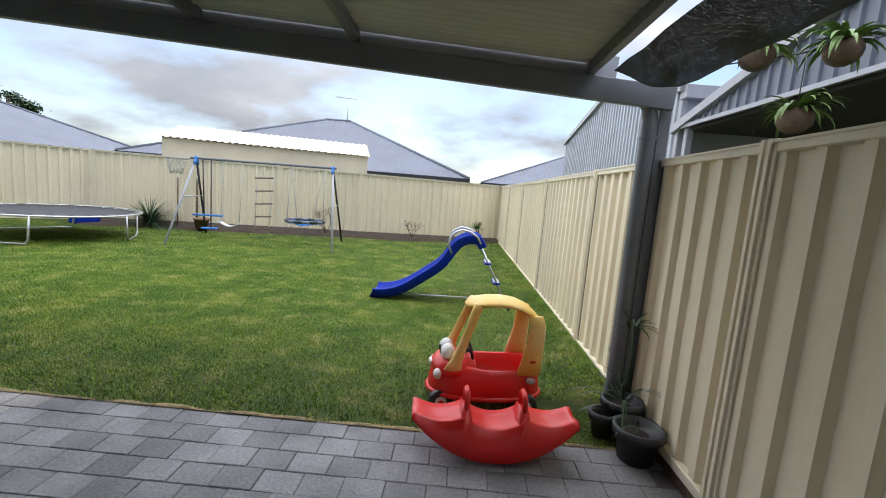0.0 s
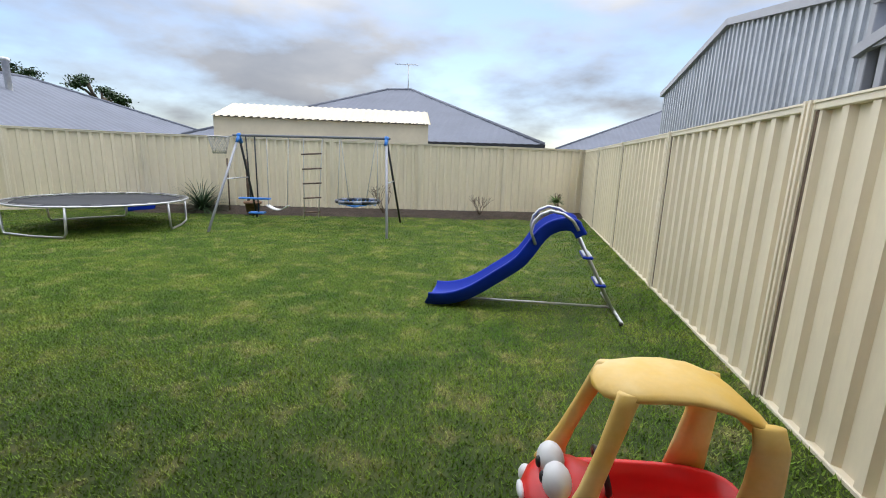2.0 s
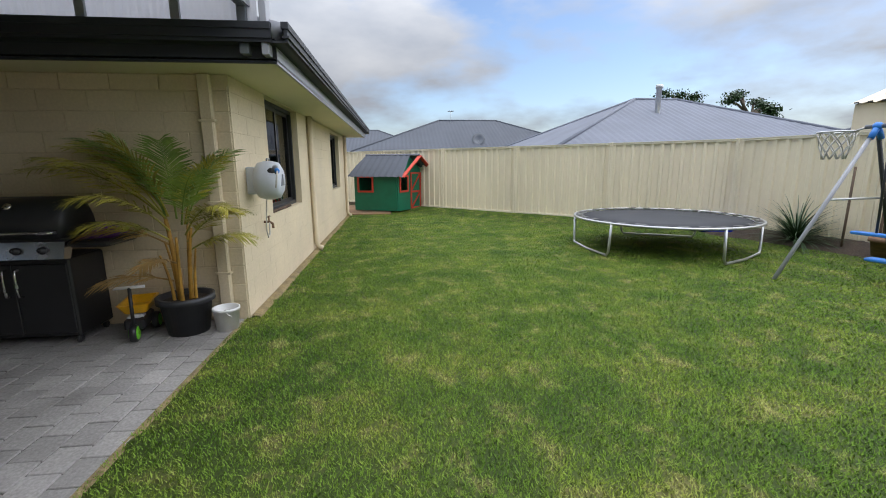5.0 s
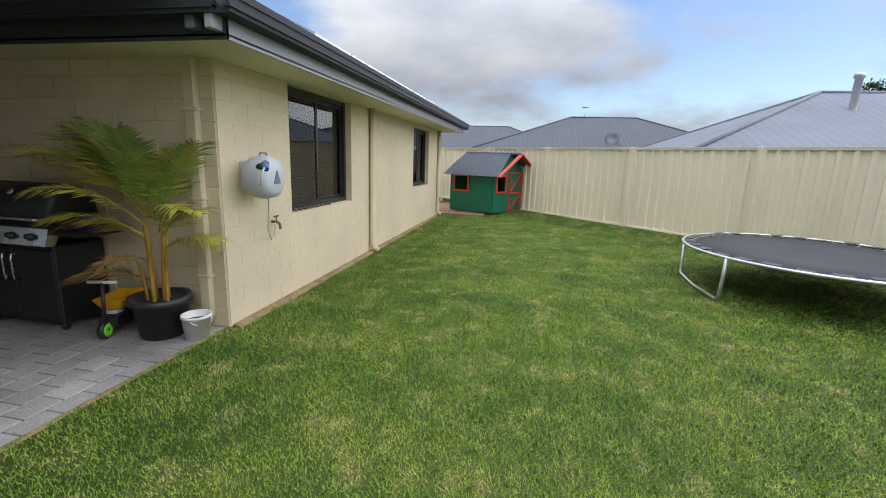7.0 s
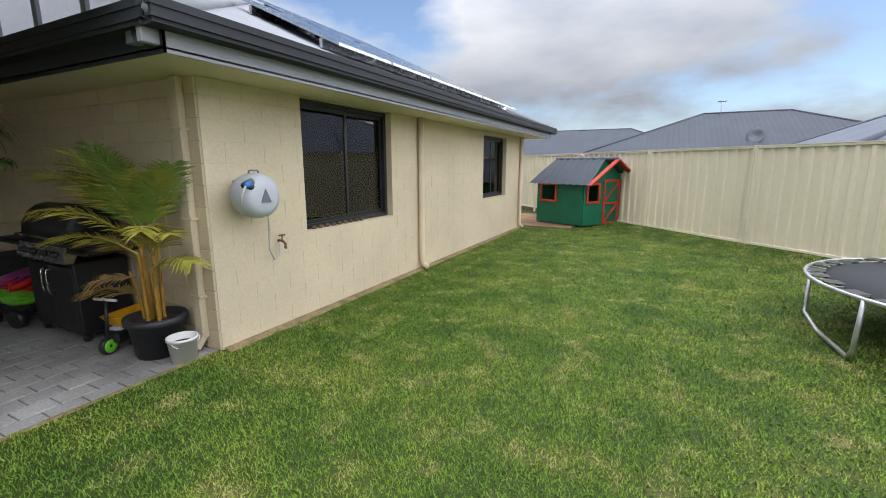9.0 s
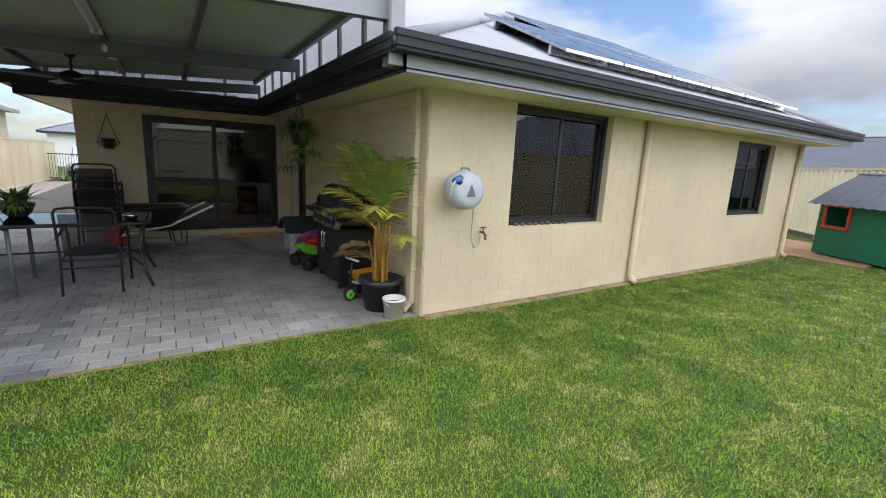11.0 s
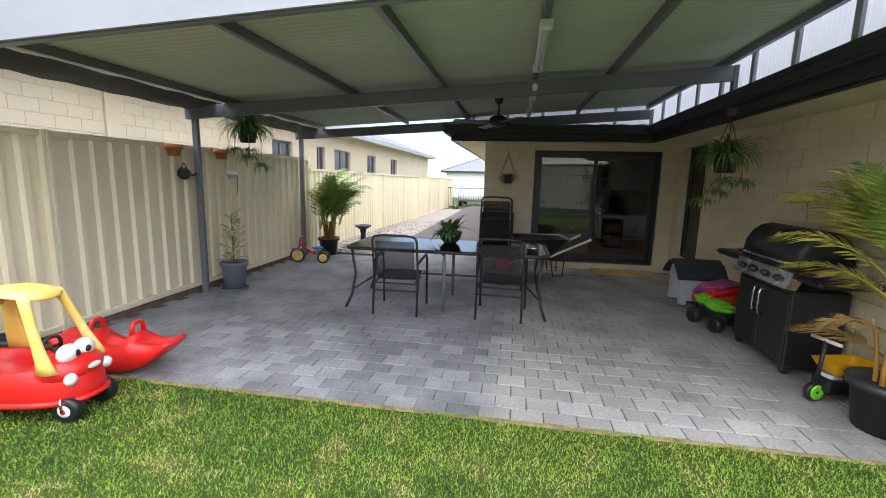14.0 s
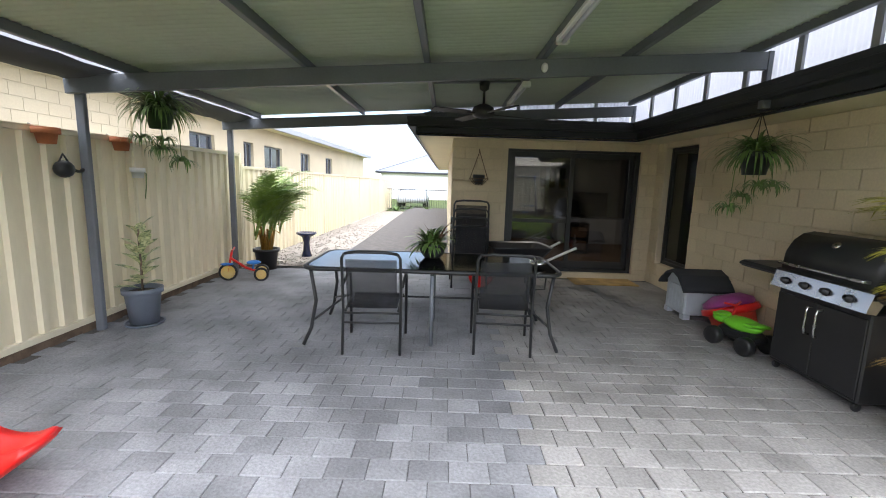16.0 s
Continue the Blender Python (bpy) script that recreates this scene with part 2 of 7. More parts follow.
def clothmat():
    m = bpy.data.materials.new("dark_shade_cloth")
    m.use_nodes = True
    n, l = m.node_tree.nodes, m.node_tree.links
    p = n["Principled BSDF"]
    p.inputs["Base Color"].default_value = (0.03, 0.032, 0.04, 1)
    p.inputs["Roughness"].default_value = 0.8
    g = n.new("ShaderNodeNewGeometry")
    mp = n.new("ShaderNodeMapping")
    mp.inputs["Scale"].default_value = (40, 420, 40)
    l.new(g.outputs["Position"], mp.inputs[0])
    no = n.new("ShaderNodeTexNoise")
    no.inputs["Scale"].default_value = 1.0
    l.new(mp.outputs[0], no.inputs["Vector"])
    r = n.new("ShaderNodeValToRGB")
    r.color_ramp.elements[0].position, r.color_ramp.elements[1].position = 0.58, 0.75
    r.color_ramp.elements[1].color = (0.3, 0.3, 0.3, 1)
    l.new(no.outputs["Fac"], r.inputs[0])
    t = n.new("ShaderNodeBsdfTransparent")
    x = n.new("ShaderNodeMixShader")
    l.new(r.outputs[0], x.inputs[0])
    l.new(p.outputs[0], x.inputs[1])
    l.new(t.outputs[0], x.inputs[2])
    l.new(x.outputs[0], n["Material Output"].inputs[0])
    return m


M["cloth"] = clothmat()


def meshmat():
    """Open woven sling fabric: dark threads with small gaps."""
    m = bpy.data.materials.new("black_mesh_sling")
    m.use_nodes = True
    n, l = m.node_tree.nodes, m.node_tree.links
    p = n["Principled BSDF"]
    p.inputs["Base Color"].default_value = (0.02, 0.021, 0.024, 1)
    p.inputs["Roughness"].default_value = 0.8
    g = n.new("ShaderNodeNewGeometry")
    w = n.new("ShaderNodeTexNoise")
    w.inputs["Scale"].default_value = 420
    l.new(g.outputs["Position"], w.inputs["Vector"])
    r = n.new("ShaderNodeMath")
    r.operation = "MULTIPLY"
    r.inputs[1].default_value = 0.9
    l.new(w.outputs["Fac"], r.inputs[0])
    t = n.new("ShaderNodeBsdfTransparent")
    x = n.new("ShaderNodeMixShader")
    l.new(r.outputs[0], x.inputs[0])
    l.new(p.outputs[0], x.inputs[1])
    l.new(t.outputs[0], x.inputs[2])
    l.new(x.outputs[0], n["Material Output"].inputs[0])
    return m


M["sling"] = meshmat()


def lawnmat(name, low, mid, high, straw, speck, rough=0.8, bump=0.0):
    """Mown grass: broad green drifts, straw-coloured clumps and fine blade-to-blade change."""
    m = bpy.data.materials.new(name)
    m.use_nodes = True
    n, l = m.node_tree.nodes, m.node_tree.links
    p = n["Principled BSDF"]
    p.inputs["Roughness"].default_value, p.inputs["Specular IOR Level"].default_value = rough, 0.2
    g = n.new("ShaderNodeNewGeometry")

    def noisy(scale, detail, rough_):
        t = n.new("ShaderNodeTexNoise")
        t.inputs["Scale"].default_value, t.inputs["Detail"].default_value, t.inputs["Roughness"].default_value = scale, detail, rough_
        l.new(g.outputs["Position"], t.inputs["Vector"])
        return t.outputs["Fac"]

    drift = n.new("ShaderNodeValToRGB")
    e = drift.color_ramp.elements
    e[0].position, e[1].position = 0.34, 0.66
    e[0].color, e[1].color = (*low, 1), (*high, 1)
    e.new(0.5).color = (*mid, 1)
    l.new(noisy(1.6, 8, 0.68), drift.inputs[0])
    clump = n.new("ShaderNodeValToRGB")
    clump.color_ramp.elements[0].position, clump.color_ramp.elements[1].position = 0.53, 0.72
    clump.color_ramp.elements[1].color = (0.85, 0.85, 0.85, 1)
    l.new(noisy(3.2, 9, 0.75), clump.inputs[0])
    mx = n.new("ShaderNodeMix")
    mx.data_type = "RGBA"
    mx.inputs[7].default_value = (*straw, 1)
    l.new(clump.outputs[0], mx.inputs[0])
    l.new(drift.outputs[0], mx.inputs[6])
    hs = n.new("ShaderNodeHueSaturation")
    v = n.new("ShaderNodeMath")
    v.operation = "MULTIPLY_ADD"
    v.inputs[1].default_value, v.inputs[2].default_value = 4 * speck, 1 - 2 * speck
    l.new(noisy(95, 2, 0.5), v.inputs[0])
    l.new(v.outputs[0], hs.inputs["Value"])
    l.new(mx.outputs[2], hs.inputs["Color"])
    l.new(hs.outputs[0], p.inputs["Base Color"])
    return m


M["lampglow"] = bpy.data.materials.new("lit_lamp_glass")
M["lampglow"].use_nodes = True
M["lampglow"].node_tree.nodes["Principled BSDF"].inputs["Emission Color"].default_value = (1, 0.93, 0.84, 1)
M["lampglow"].node_tree.nodes["Principled BSDF"].inputs["Emission Strength"].default_value = 6.0


# thatch colour is darkened to include the shade in gaps between blades
M["lawn"] = lawnmat("shaded_thatch", (0.03, 0.05, 0.01), (0.045, 0.068, 0.013), (0.075, 0.09, 0.02), (0.17, 0.14, 0.06), 0.3)
M["blade"] = lawnmat("grass_blade", (0.09, 0.185, 0.022), (0.165, 0.262, 0.034), (0.265, 0.335, 0.05), (0.46, 0.42, 0.18), 0.4)


# ---- mesh building ----
class Build:
    """Collects shapes into one mesh."""

    def __init__(self):
        self.v, self.f, self.s = [], [], []

    def add(self, vs, fs, smooth=False):
        k = len(self.v)
        self.v += [tuple(p) for p in vs]
        self.f += [tuple(i + k for i in q) for q in fs]
        self.s += [smooth] * len(fs)
        return self

    def box(self, lo, hi, bev=0.0, m=None):
        (x0, y0, z0), (x1, y1, z1) = lo, hi
        if bev:
            b = min(bev, (x1 - x0) * 0.45, (y1 - y0) * 0.45, (z1 - z0) * 0.45)
            rings = [(z0, b), (z0 + b, 0), (z1 - b, 0), (z1, b)]
            vs = []
            for z, i in rings:
                c = b if i == 0 else 2 * b
                vs += [(x0 + i + c - i, y0 + i, z), (x1 - c, y0 + i, z), (x1 - i, y0 + c, z), (x1 - i, y1 - c, z), (x1 - c, y1 - i, z), (x0 + c, y1 - i, z), (x0 + i, y1 - c, z), (x0 + i, y0 + c, z)]
            fs = [tuple(range(7, -1, -1)), tuple(range(24, 32))]
            for r in range(3):
                for j in range(8):
                    fs.append((r * 8 + j, r * 8 + (j + 1) % 8, r * 8 + 8 + (j + 1) % 8, r * 8 + 8 + j))
        else:
            vs = [(x0, y0, z0), (x1, y0, z0), (x1, y1, z0), (x0, y1, z0), (x0, y0, z1), (x1, y0, z1), (x1, y1, z1), (x0, y1, z1)]
            fs = [(3, 2, 1, 0), (4, 5, 6, 7), (0, 1, 5, 4), (1, 2, 6, 5), (2, 3, 7, 6), (3, 0, 4, 7)]
        if m is not None:
            vs = [m @ Vector(p) for p in vs]
        return self.add(vs, fs)

    def beam(self, a, b, w, h, up=(0, 0, 1), bev=0.0):
        """A bar from a to b, w wide and h deep."""
        a, b = Vector(a), Vector(b)
        d = (b - a).normalized()
        s = d.cross(Vector(up)).normalized()
        u = s.cross(d)
        m = Matrix((s, d, u)).transposed().to_4x4()
        m.translation = a
        return self.box((-w / 2, 0, -h / 2), (w / 2, (b - a).length, h / 2), bev, m)

    def tube(self, pts, r, n=8, closed=False, smooth=True):
        """A round bar along pts; r: one radius or one per point."""
        pts = [Vector(p) for p in pts]
        k = len(pts)
        rs = list(r) if isinstance(r, (list, tuple)) else [r] * k
        prev = None
        vs = []
        for i, p in enumerate(pts):
            if closed:
                d = pts[(i + 1) % k] - pts[i - 1]
            else:
                d = pts[min(i + 1, k - 1)] - pts[max(i - 1, 0)]
            d.normalize()
            if prev is None:
                s = d.cross(Vector((0, 0, 1)))
                if s.length < 0.1:
                    s = d.cross(Vector((1, 0, 0)))
            else:
                s = prev - d * prev.dot(d)
            s.normalize()
            prev = s
            u = s.cross(d)
            vs += [p + rs[i] * (math.cos(2 * math.pi * j / n) * s + math.sin(2 * math.pi * j / n) * u) for j in range(n)]
        fs = []
        for i in range(k if closed else k - 1):
            a, b = i * n, ((i + 1) % k) * n
            fs += [(a + j, b + j, b + (j + 1) % n, a + (j + 1) % n) for j in range(n)]
        if not closed:
            fs += [tuple(range(n)), tuple(range(k * n - 1, (k - 1) * n - 1, -1))]
        return self.add(vs, fs, smooth)

    def lathe(self, prof, c=(0, 0, 0), n=24, m=None, smooth=True):
        """A turned shape about z: prof is a list of (radius, height)."""
        vs = []
        for r, z in prof:
            vs += [(c[0] + r * math.cos(2 * math.pi * j / n), c[1] + r * math.sin(2 * math.pi * j / n), c[2] + z) for j in range(n)]
        fs = []
        for i in range(len(prof) - 1):
            fs += [(i * n + j, i * n + (j + 1) % n, (i + 1) * n + (j + 1) % n, (i + 1) * n + j) for j in range(n)]
        if m is not None:
            vs = [m @ Vector(p) for p in vs]
        return self.add(vs, fs, smooth)

    def blob(self, c, r, n=12, m=None):
        prof = [(max(0.001, math.sin(math.pi * i / n)) * 1.0, -math.cos(math.pi * i / n)) for i in range(n + 1)]
        t = Matrix.Translation(c) @ Matrix.Diagonal((*(r if isinstance(r, (list, tuple)) else (r, r, r)), 1))
        return self.lathe(prof, n=2 * n, m=(m @ t) if m is not None else t)

    def loft(self, rings, cap=True, smooth=True):
        """Skins a list of closed rings of equal length."""
        n = len(rings[0])
        vs = [p for r in rings for p in r]
        fs = []
        for i in range(len(rings) - 1):
            fs += [(i * n + j, i * n + (j + 1) % n, (i + 1) * n + (j + 1) % n, (i + 1) * n + j) for j in range(n)]
        if cap:
            fs += [tuple(range(n - 1, -1, -1)), tuple(range((len(rings) - 1) * n, len(rings) * n))]
        return self.add(vs, fs, smooth)

    def mesh(self, name, material):
        me = bpy.data.meshes.new(name)
        me.from_pydata(self.v, [], self.f)
        me.polygons.foreach_set("use_smooth", self.s)
        me.materials.append(material)
        bm = bmesh.new()
        bm.from_mesh(me)
        bmesh.ops.recalc_face_normals(bm, faces=bm.faces)
        bm.to_mesh(me)
        bm.free()
        return me

    def ob(self, name, material, parent=None, at=None):
        o = new(name, self.mesh(name, material))
        if at is not None:
            o.matrix_basis = at
        if parent is not None:
            o.parent = parent
        return o


def root(name, at, label, category, group="", kind=""):
    """An empty at a thing's base that carries its parts."""
    e = new(name)
    e.matrix_basis = at if isinstance(at, Matrix) else Matrix.Translation(at)
    return tagged(e, label, category, group, kind)


def structure(o, label, category):
    return tagged(o, label, category, kind="structure")


# ---- ground ----
BACK = [(1.5, 14.25), (-9.3, 11.0), (-15.6, 4.4)]


def fence_dist(x, y):
    """Distance to the right and back fences."""
    best = max(0.0, 1.5 - x) if y > 3.2 else 9.0
    for (ax, ay), (bx, by) in zip(BACK, BACK[1:]):
        dx, dy = bx - ax, by - ay
        k = min(1, max(0, ((x - ax) * dx + (y - ay) * dy) / (dx * dx + dy * dy)))
        best = min(best, math.hypot(x - ax - k * dx, y - ay - k * dy))
    return best


def level(x, y):
    """Height of the lawn: flat, rising a hand's width to the fences, falling away along the side of the house."""
    if y < -3.2:
        return -0.012 * (-3.2 - y) if y > -60 else -0.68
    if y < 2.75:
        return 0.0
    d = fence_dist(x, y)
    k = min(1, max(0, (1.2 - d) / 1.2))
    return 0.11 * k * k * (3 - 2 * k) + 0.012 * noise.noise((x * 0.8, y * 0.8, 0)) * min(1, (y - 2.75) * 2)


def ground():
    xs = [-400, -120, -60, -30] + [-18 + 0.3 * i for i in range(74)] + [6, 10, 20, 60, 150, 400]
    ys = [-400, -120, -60, -40, -30, -22, -15, -10, -6, -3.2] + [2.4, 2.75] + [2.9 + 0.3 * i for i in range(48)] + [20, 30, 60, 150, 400]
    vs = [(x, y, level(x, y) - (0.03 if -7 < y < 2.75 else 0)) for y in ys for x in xs]
    n = len(xs)
    fs = [(j * n + i, j * n + i + 1, j * n + n + i + 1, j * n + n + i) for j in range(len(ys) - 1) for i in range(n - 1)]
    b = Build()
    b.add(vs, fs, True)
    return structure(b.ob("ground", M["lawn"]), "green mown lawn with yellowish dry patches", "lawn")


ground()


def strip(name, pts, width, z, material, label, cat, side=1, seg=0.4):
    """A bed of loose material along a line, uneven at its edge."""
    b = Build()
    vs, fs = [], []
    for (ax, ay), (bx, by) in zip(pts, pts[1:]):
        d = Vector((bx - ax, by - ay, 0))
        L = d.length
        d.normalize()
        nrm = Vector((-d.y, d.x, 0)) * side
        k = int(L / seg) + 1
        base = len(vs)
        for i in range(k + 1):
            p = Vector((ax, ay, 0)) + d * (L * i / k)
            w = width * (1 + 0.25 * noise.noise((p.x * 0.9, p.y * 0.9, 4)))
            for j in range(5):
                q = p + nrm * (w * j / 4)
                h = level(q.x, q.y) + z * (1 - (j / 4) ** 3) + (0.02 * noise.noise((q.x * 4, q.y * 4, 1)) if 0 < j < 4 else 0) - (0.03 if j == 4 else 0)
                vs.append((q.x, q.y, h))
        for i in range(k):
            for j in range(4):
                a = base + i * 5 + j
                fs.append((a, a + 1, a + 6, a + 5))
    b.add(vs, fs, True)
    return structure(b.ob(name, material), label, cat)


strip("garden_bed", [BACK[0], BACK[1]], 0.85, 0.06, M["dirt"], "dark mulched garden bed along the back fence", "garden bed", 1)


# ---- fences ----
RIB = 0.197


def rib_sheet(L, z0, z1):
    """Ribbed steel sheet along x, ribs standing 3 cm."""
    b = Build()
    xs = []
    k = int(round(L / RIB))
    p = L / k
    for i in range(k):
        xs += [(i * p, 0.0), (i * p + 0.54 * p, 0.0), (i * p + 0.64 * p, 0.034), (i * p + 0.90 * p, 0.034)]
    xs.append((L, 0.0))
    n = len(xs)
    vs = [(x, y, z) for z in (z0, z1) for x, y in xs] + [(x, y - 0.004, z) for z in (z0, z1) for x, y in xs]
    fs = [(i, i + 1, n + i + 1, n + i) for i in range(n - 1)] + [(2 * n + i + 1, 2 * n + i, 3 * n + i, 3 * n + i + 1) for i in range(n - 1)]
    b.add(vs, fs)
    return b


def fence(name, a, b, z0, h, label, step=2.365, drop=0.0, flip=False, shadow_strips=False):
    """Steel panel fence from a to b: posts, ribbed sheets, top and bottom rails."""
    ax, ay = a
    bx, by = b
    L = math.hypot(bx - ax, by - ay)
    turn = math.degrees(math.atan2(by - ay, bx - ax))
    k = max(1, round(L / step))
    w = L / k
    e = root(name, (0, 0, 0), label, "fence", kind="structure")
    sheet = rib_sheet(w - 0.05, 0.04, h - 0.03).mesh("sheet", M["fence"])
    top = Build().box((0, -0.012, h - 0.045), (w - 0.052, 0.044, h), 0.005).box((0, -0.02, h - 0.006), (w - 0.052, 0.052, h + 0.006)).mesh("top_rail", M["fence2"])
    bot = Build().box((0, -0.012, 0), (w - 0.052, 0.044, 0.06), 0.005).mesh("bottom_rail", M["fence2"])
    plinth = Build().box((0, 0.002, -0.25), (w - 0.052, 0.034, -0.001)).mesh("plinth", M["twig"])
    pb = Build()
    for i in range(4):
        pb.box((-0.044 + i * 0.022, -0.028 if i % 2 else -0.016, -0.15), (-0.044 + i * 0.022 + 0.0215, 0.060 if i % 2 else 0.046, h + 0.012))
    post = pb.mesh("post", M["fence2"])
    # brown strip that stands in for the shadow in the recess beside a post
    shadow_strip = Build().box((-0.07, 0.0, 0.03), (-0.045, 0.036, h - 0.04)).mesh("post_shadow", M["twig"])
    for i in range(k + 1):
        x, y = ax + (bx - ax) * i / k, ay + (by - ay) * i / k
        z = z0 - drop * i / k
        m = pose(x, y, z, 0, 0, turn)
        o = new("post", post)
        o.matrix_basis, o.parent = m, e
        if shadow_strips and y > 3.3:
            o = new("post_shadow", shadow_strip)
            o.matrix_basis, o.parent = m, e
        if i < k:
            for nm, me in (("sheet", sheet), ("top_rail", top), ("bottom_rail", bot), ("plinth", plinth)):
                o = new(nm, me)
                o.matrix_basis, o.parent = m @ pose(0.026, 0.046 if flip else 0, 0, 0, 0, 0) @ Matrix.Diagonal((1, -1 if flip else 1, 1, 1)), e
    return e


fence("fence_right", (1.5, -2.72), (1.5, 14.25), 0.07, 1.79, "cream ribbed steel panel fence with post and rails", shadow_strips=True)
fence("fence_back", BACK[0], BACK[1], 0.09, 1.79, "cream ribbed steel fence behind the swings")
fence("fence_left", BACK[1], (-19.6, 0.25), 0.09, 1.79, "cream ribbed steel fence behind the trampoline")
fence("fence_side", (1.5, -22.4), (1.5, -2.78), -0.2, 1.74, "pale cream steel fence along the side path", drop=-0.14)


# ---- house ----
def block_wall(name, a, ang, L, H, holes, label, pieces, bl=0.39, bh=0.172, thick=0.22, z0=-0.1):
    """A block wall: a mortar core with openings, and separate blocks laid in courses on its outer face (local -y)."""
    e = root(name, pose(a[0], a[1], 0, 0, 0, ang), label, "wall", kind="structure")
    core = Build()
    xs = sorted({0.0, L, *[h[0] for h in holes], *[h[1] for h in holes]})
    for x0, x1 in zip(xs, xs[1:]):
        cuts = sorted((h[2], h[3]) for h in holes if h[0] <= x0 + 1e-6 and h[1] >= x1 - 1e-6)
        z = z0
        for c0, c1 in cuts:
            if c0 > z + 0.01:
                core.box((x0, 0.0, z), (x1, thick, c0))
            z = c1
        if H > z:
            core.box((x0, 0.0, z), (x1, thick, H))
    core.ob("wall_core", M["mortar"], e)
    loose = Build()
    shared = {}
    row = 0
    z = 0.0
    while z < H - 0.02:
        zt = min(z + bh, H)
        x = -bl / 2 if row % 2 else 0.0
        while x < L - 0.01:
            segs = [(max(0, x), min(L, x + bl))]
            for h in holes:
                if h[2] < zt - 0.03 and h[3] > z + 0.03:
                    segs = [s for p, q in segs for s in ((p, min(q, h[0])), (max(p, h[1]), q)) if s[1] - s[0] > 0.03]
            for p, q in segs:
                w, hh = round(q - p - 0.008, 3), round(zt - z - 0.008, 3)
                if w < 0.03:
                    continue
                if pieces:
                    if (w, hh) not in shared:
                        shared[(w, hh)] = Build().box((0, -0.009, 0), (w, 0.004, hh), 0.003).mesh("block", M["block"])
                    o = new("block", shared[(w, hh)])
                    o.matrix_basis = pose(p + 0.004, random.uniform(-0.0015, 0.0015), z + 0.004)
                    o.parent = e
                else:
                    d = random.uniform(-0.001, 0.001)
                    loose.box((p + 0.001, -0.003 + d * 0.5, z + 0.001), (p + 0.007 + w, 0.004, z + 0.007 + hh), 0.0015)
            x += bl
        z += bh
        row += 1
    if loose.v:
        tagged(loose.ob("block_courses", M["block"], e), kind="stuff")
    return e


WY = 2.765
WALLH = 2.2


def window(name, at, W, H, label, sashes=2, depth=0.05, mullions=None):
    """An aluminium sliding window: frame, sashes, panes. Local x along the wall, -y outward."""
    e = root(name, at, label, "window", kind="structure")
    f = Build()
    f.box((0, 0, 0), (0.05, depth + 0.03, H), 0.004).box((W - 0.05, 0, 0), (W, depth + 0.03, H), 0.004)
    f.box((0.05, 0, H - 0.05), (W - 0.05, depth + 0.03, H), 0.004).box((0.05, 0, 0), (W - 0.05, depth + 0.03, 0.05), 0.004)
    f.ob("frame", M["matteblack"], e)
    xs = mullions or [W * i / sashes for i in range(sashes + 1)]
    for i, (x0, x1) in enumerate(zip(xs, xs[1:])):
        y = 0.02 + 0.025 * (i % 2)
        s = Build()
        a, b = max(x0 - 0.02, 0.05), min(x1 + 0.02, W - 0.05)
        s.box((a, y, 0.05), (a + 0.04, y + 0.025, H - 0.05)).box((b - 0.04, y, 0.05), (b, y + 0.025, H - 0.05))
        s.box((a + 0.04, y, 0.05), (b - 0.04, y + 0.025, 0.09)).box((a + 0.04, y, H - 0.09), (b - 0.04, y + 0.025, H - 0.05))
        s.ob("sash", M["black"], e)
        g = Build().box((a + 0.04, y + 0.01, 0.09), (b - 0.04, y + 0.014, H - 0.09)).ob("pane", M["glass"], e)
        g.visible_shadow = False
    return e


# long wall to the lawn: local x runs from the far end to the corner
FARX, CORX = -13.65, -5.26
W1 = (-7.88, -6.31)
W2 = (-12.47, -11.10)
block_wall("wall_lawn", (CORX, WY), 180, CORX - FARX, WALLH, [(CORX - W1[1], CORX - W1[0], 0.88, 2.19), (CORX - W2[1], CORX - W2[0], 0.88, 2.12)], "cream painted block wall facing the lawn", False)
window("window_1", pose(W1[1], WY - 0.08, 0.88, 0, 0, 180), W1[1] - W1[0], 1.31, "black aluminium sliding window with dark glass")
window("window_2", pose(W2[1], WY - 0.08, 0.88, 0, 0, 180), W2[1] - W2[0], 1.24, "black aluminium sliding window with dark glass")
# wall beside the barbecue, facing the paving
BWY = -2.62
block_wall("wall_patio", (CORX + 0.005, BWY - 0.24), 90, WY - BWY + 0.235, WALLH, [(0.27 + 0.24, 1.12 + 0.24, 0.35, 2.12)], "cream block wall behind the barbecue", True)
window("window_3", pose(CORX + 0.005 - 0.08, BWY + 0.27, 0.35, 0, 0, 90), 0.85, 1.77, "tall narrow dark window beside the sliding door", 1)
# end wall with the sliding door
SWX = -2.0
DX0, DX1 = -5.0, -2.88
block_wall("wall_end", (SWX, BWY), 180, SWX - CORX, WALLH, [(SWX - DX1, SWX - DX0, 0.1, 2.09)], "cream block wall with the sliding door", True)
block_wall("wall_side", (SWX, BWY - 19.0), 90, 18.78, WALLH, [], "cream block house wall along the side path", False)
block_wall("wall_far", (FARX, WY), 270, 8.0, WALLH, [], "cream block wall at the far end of the house", False)


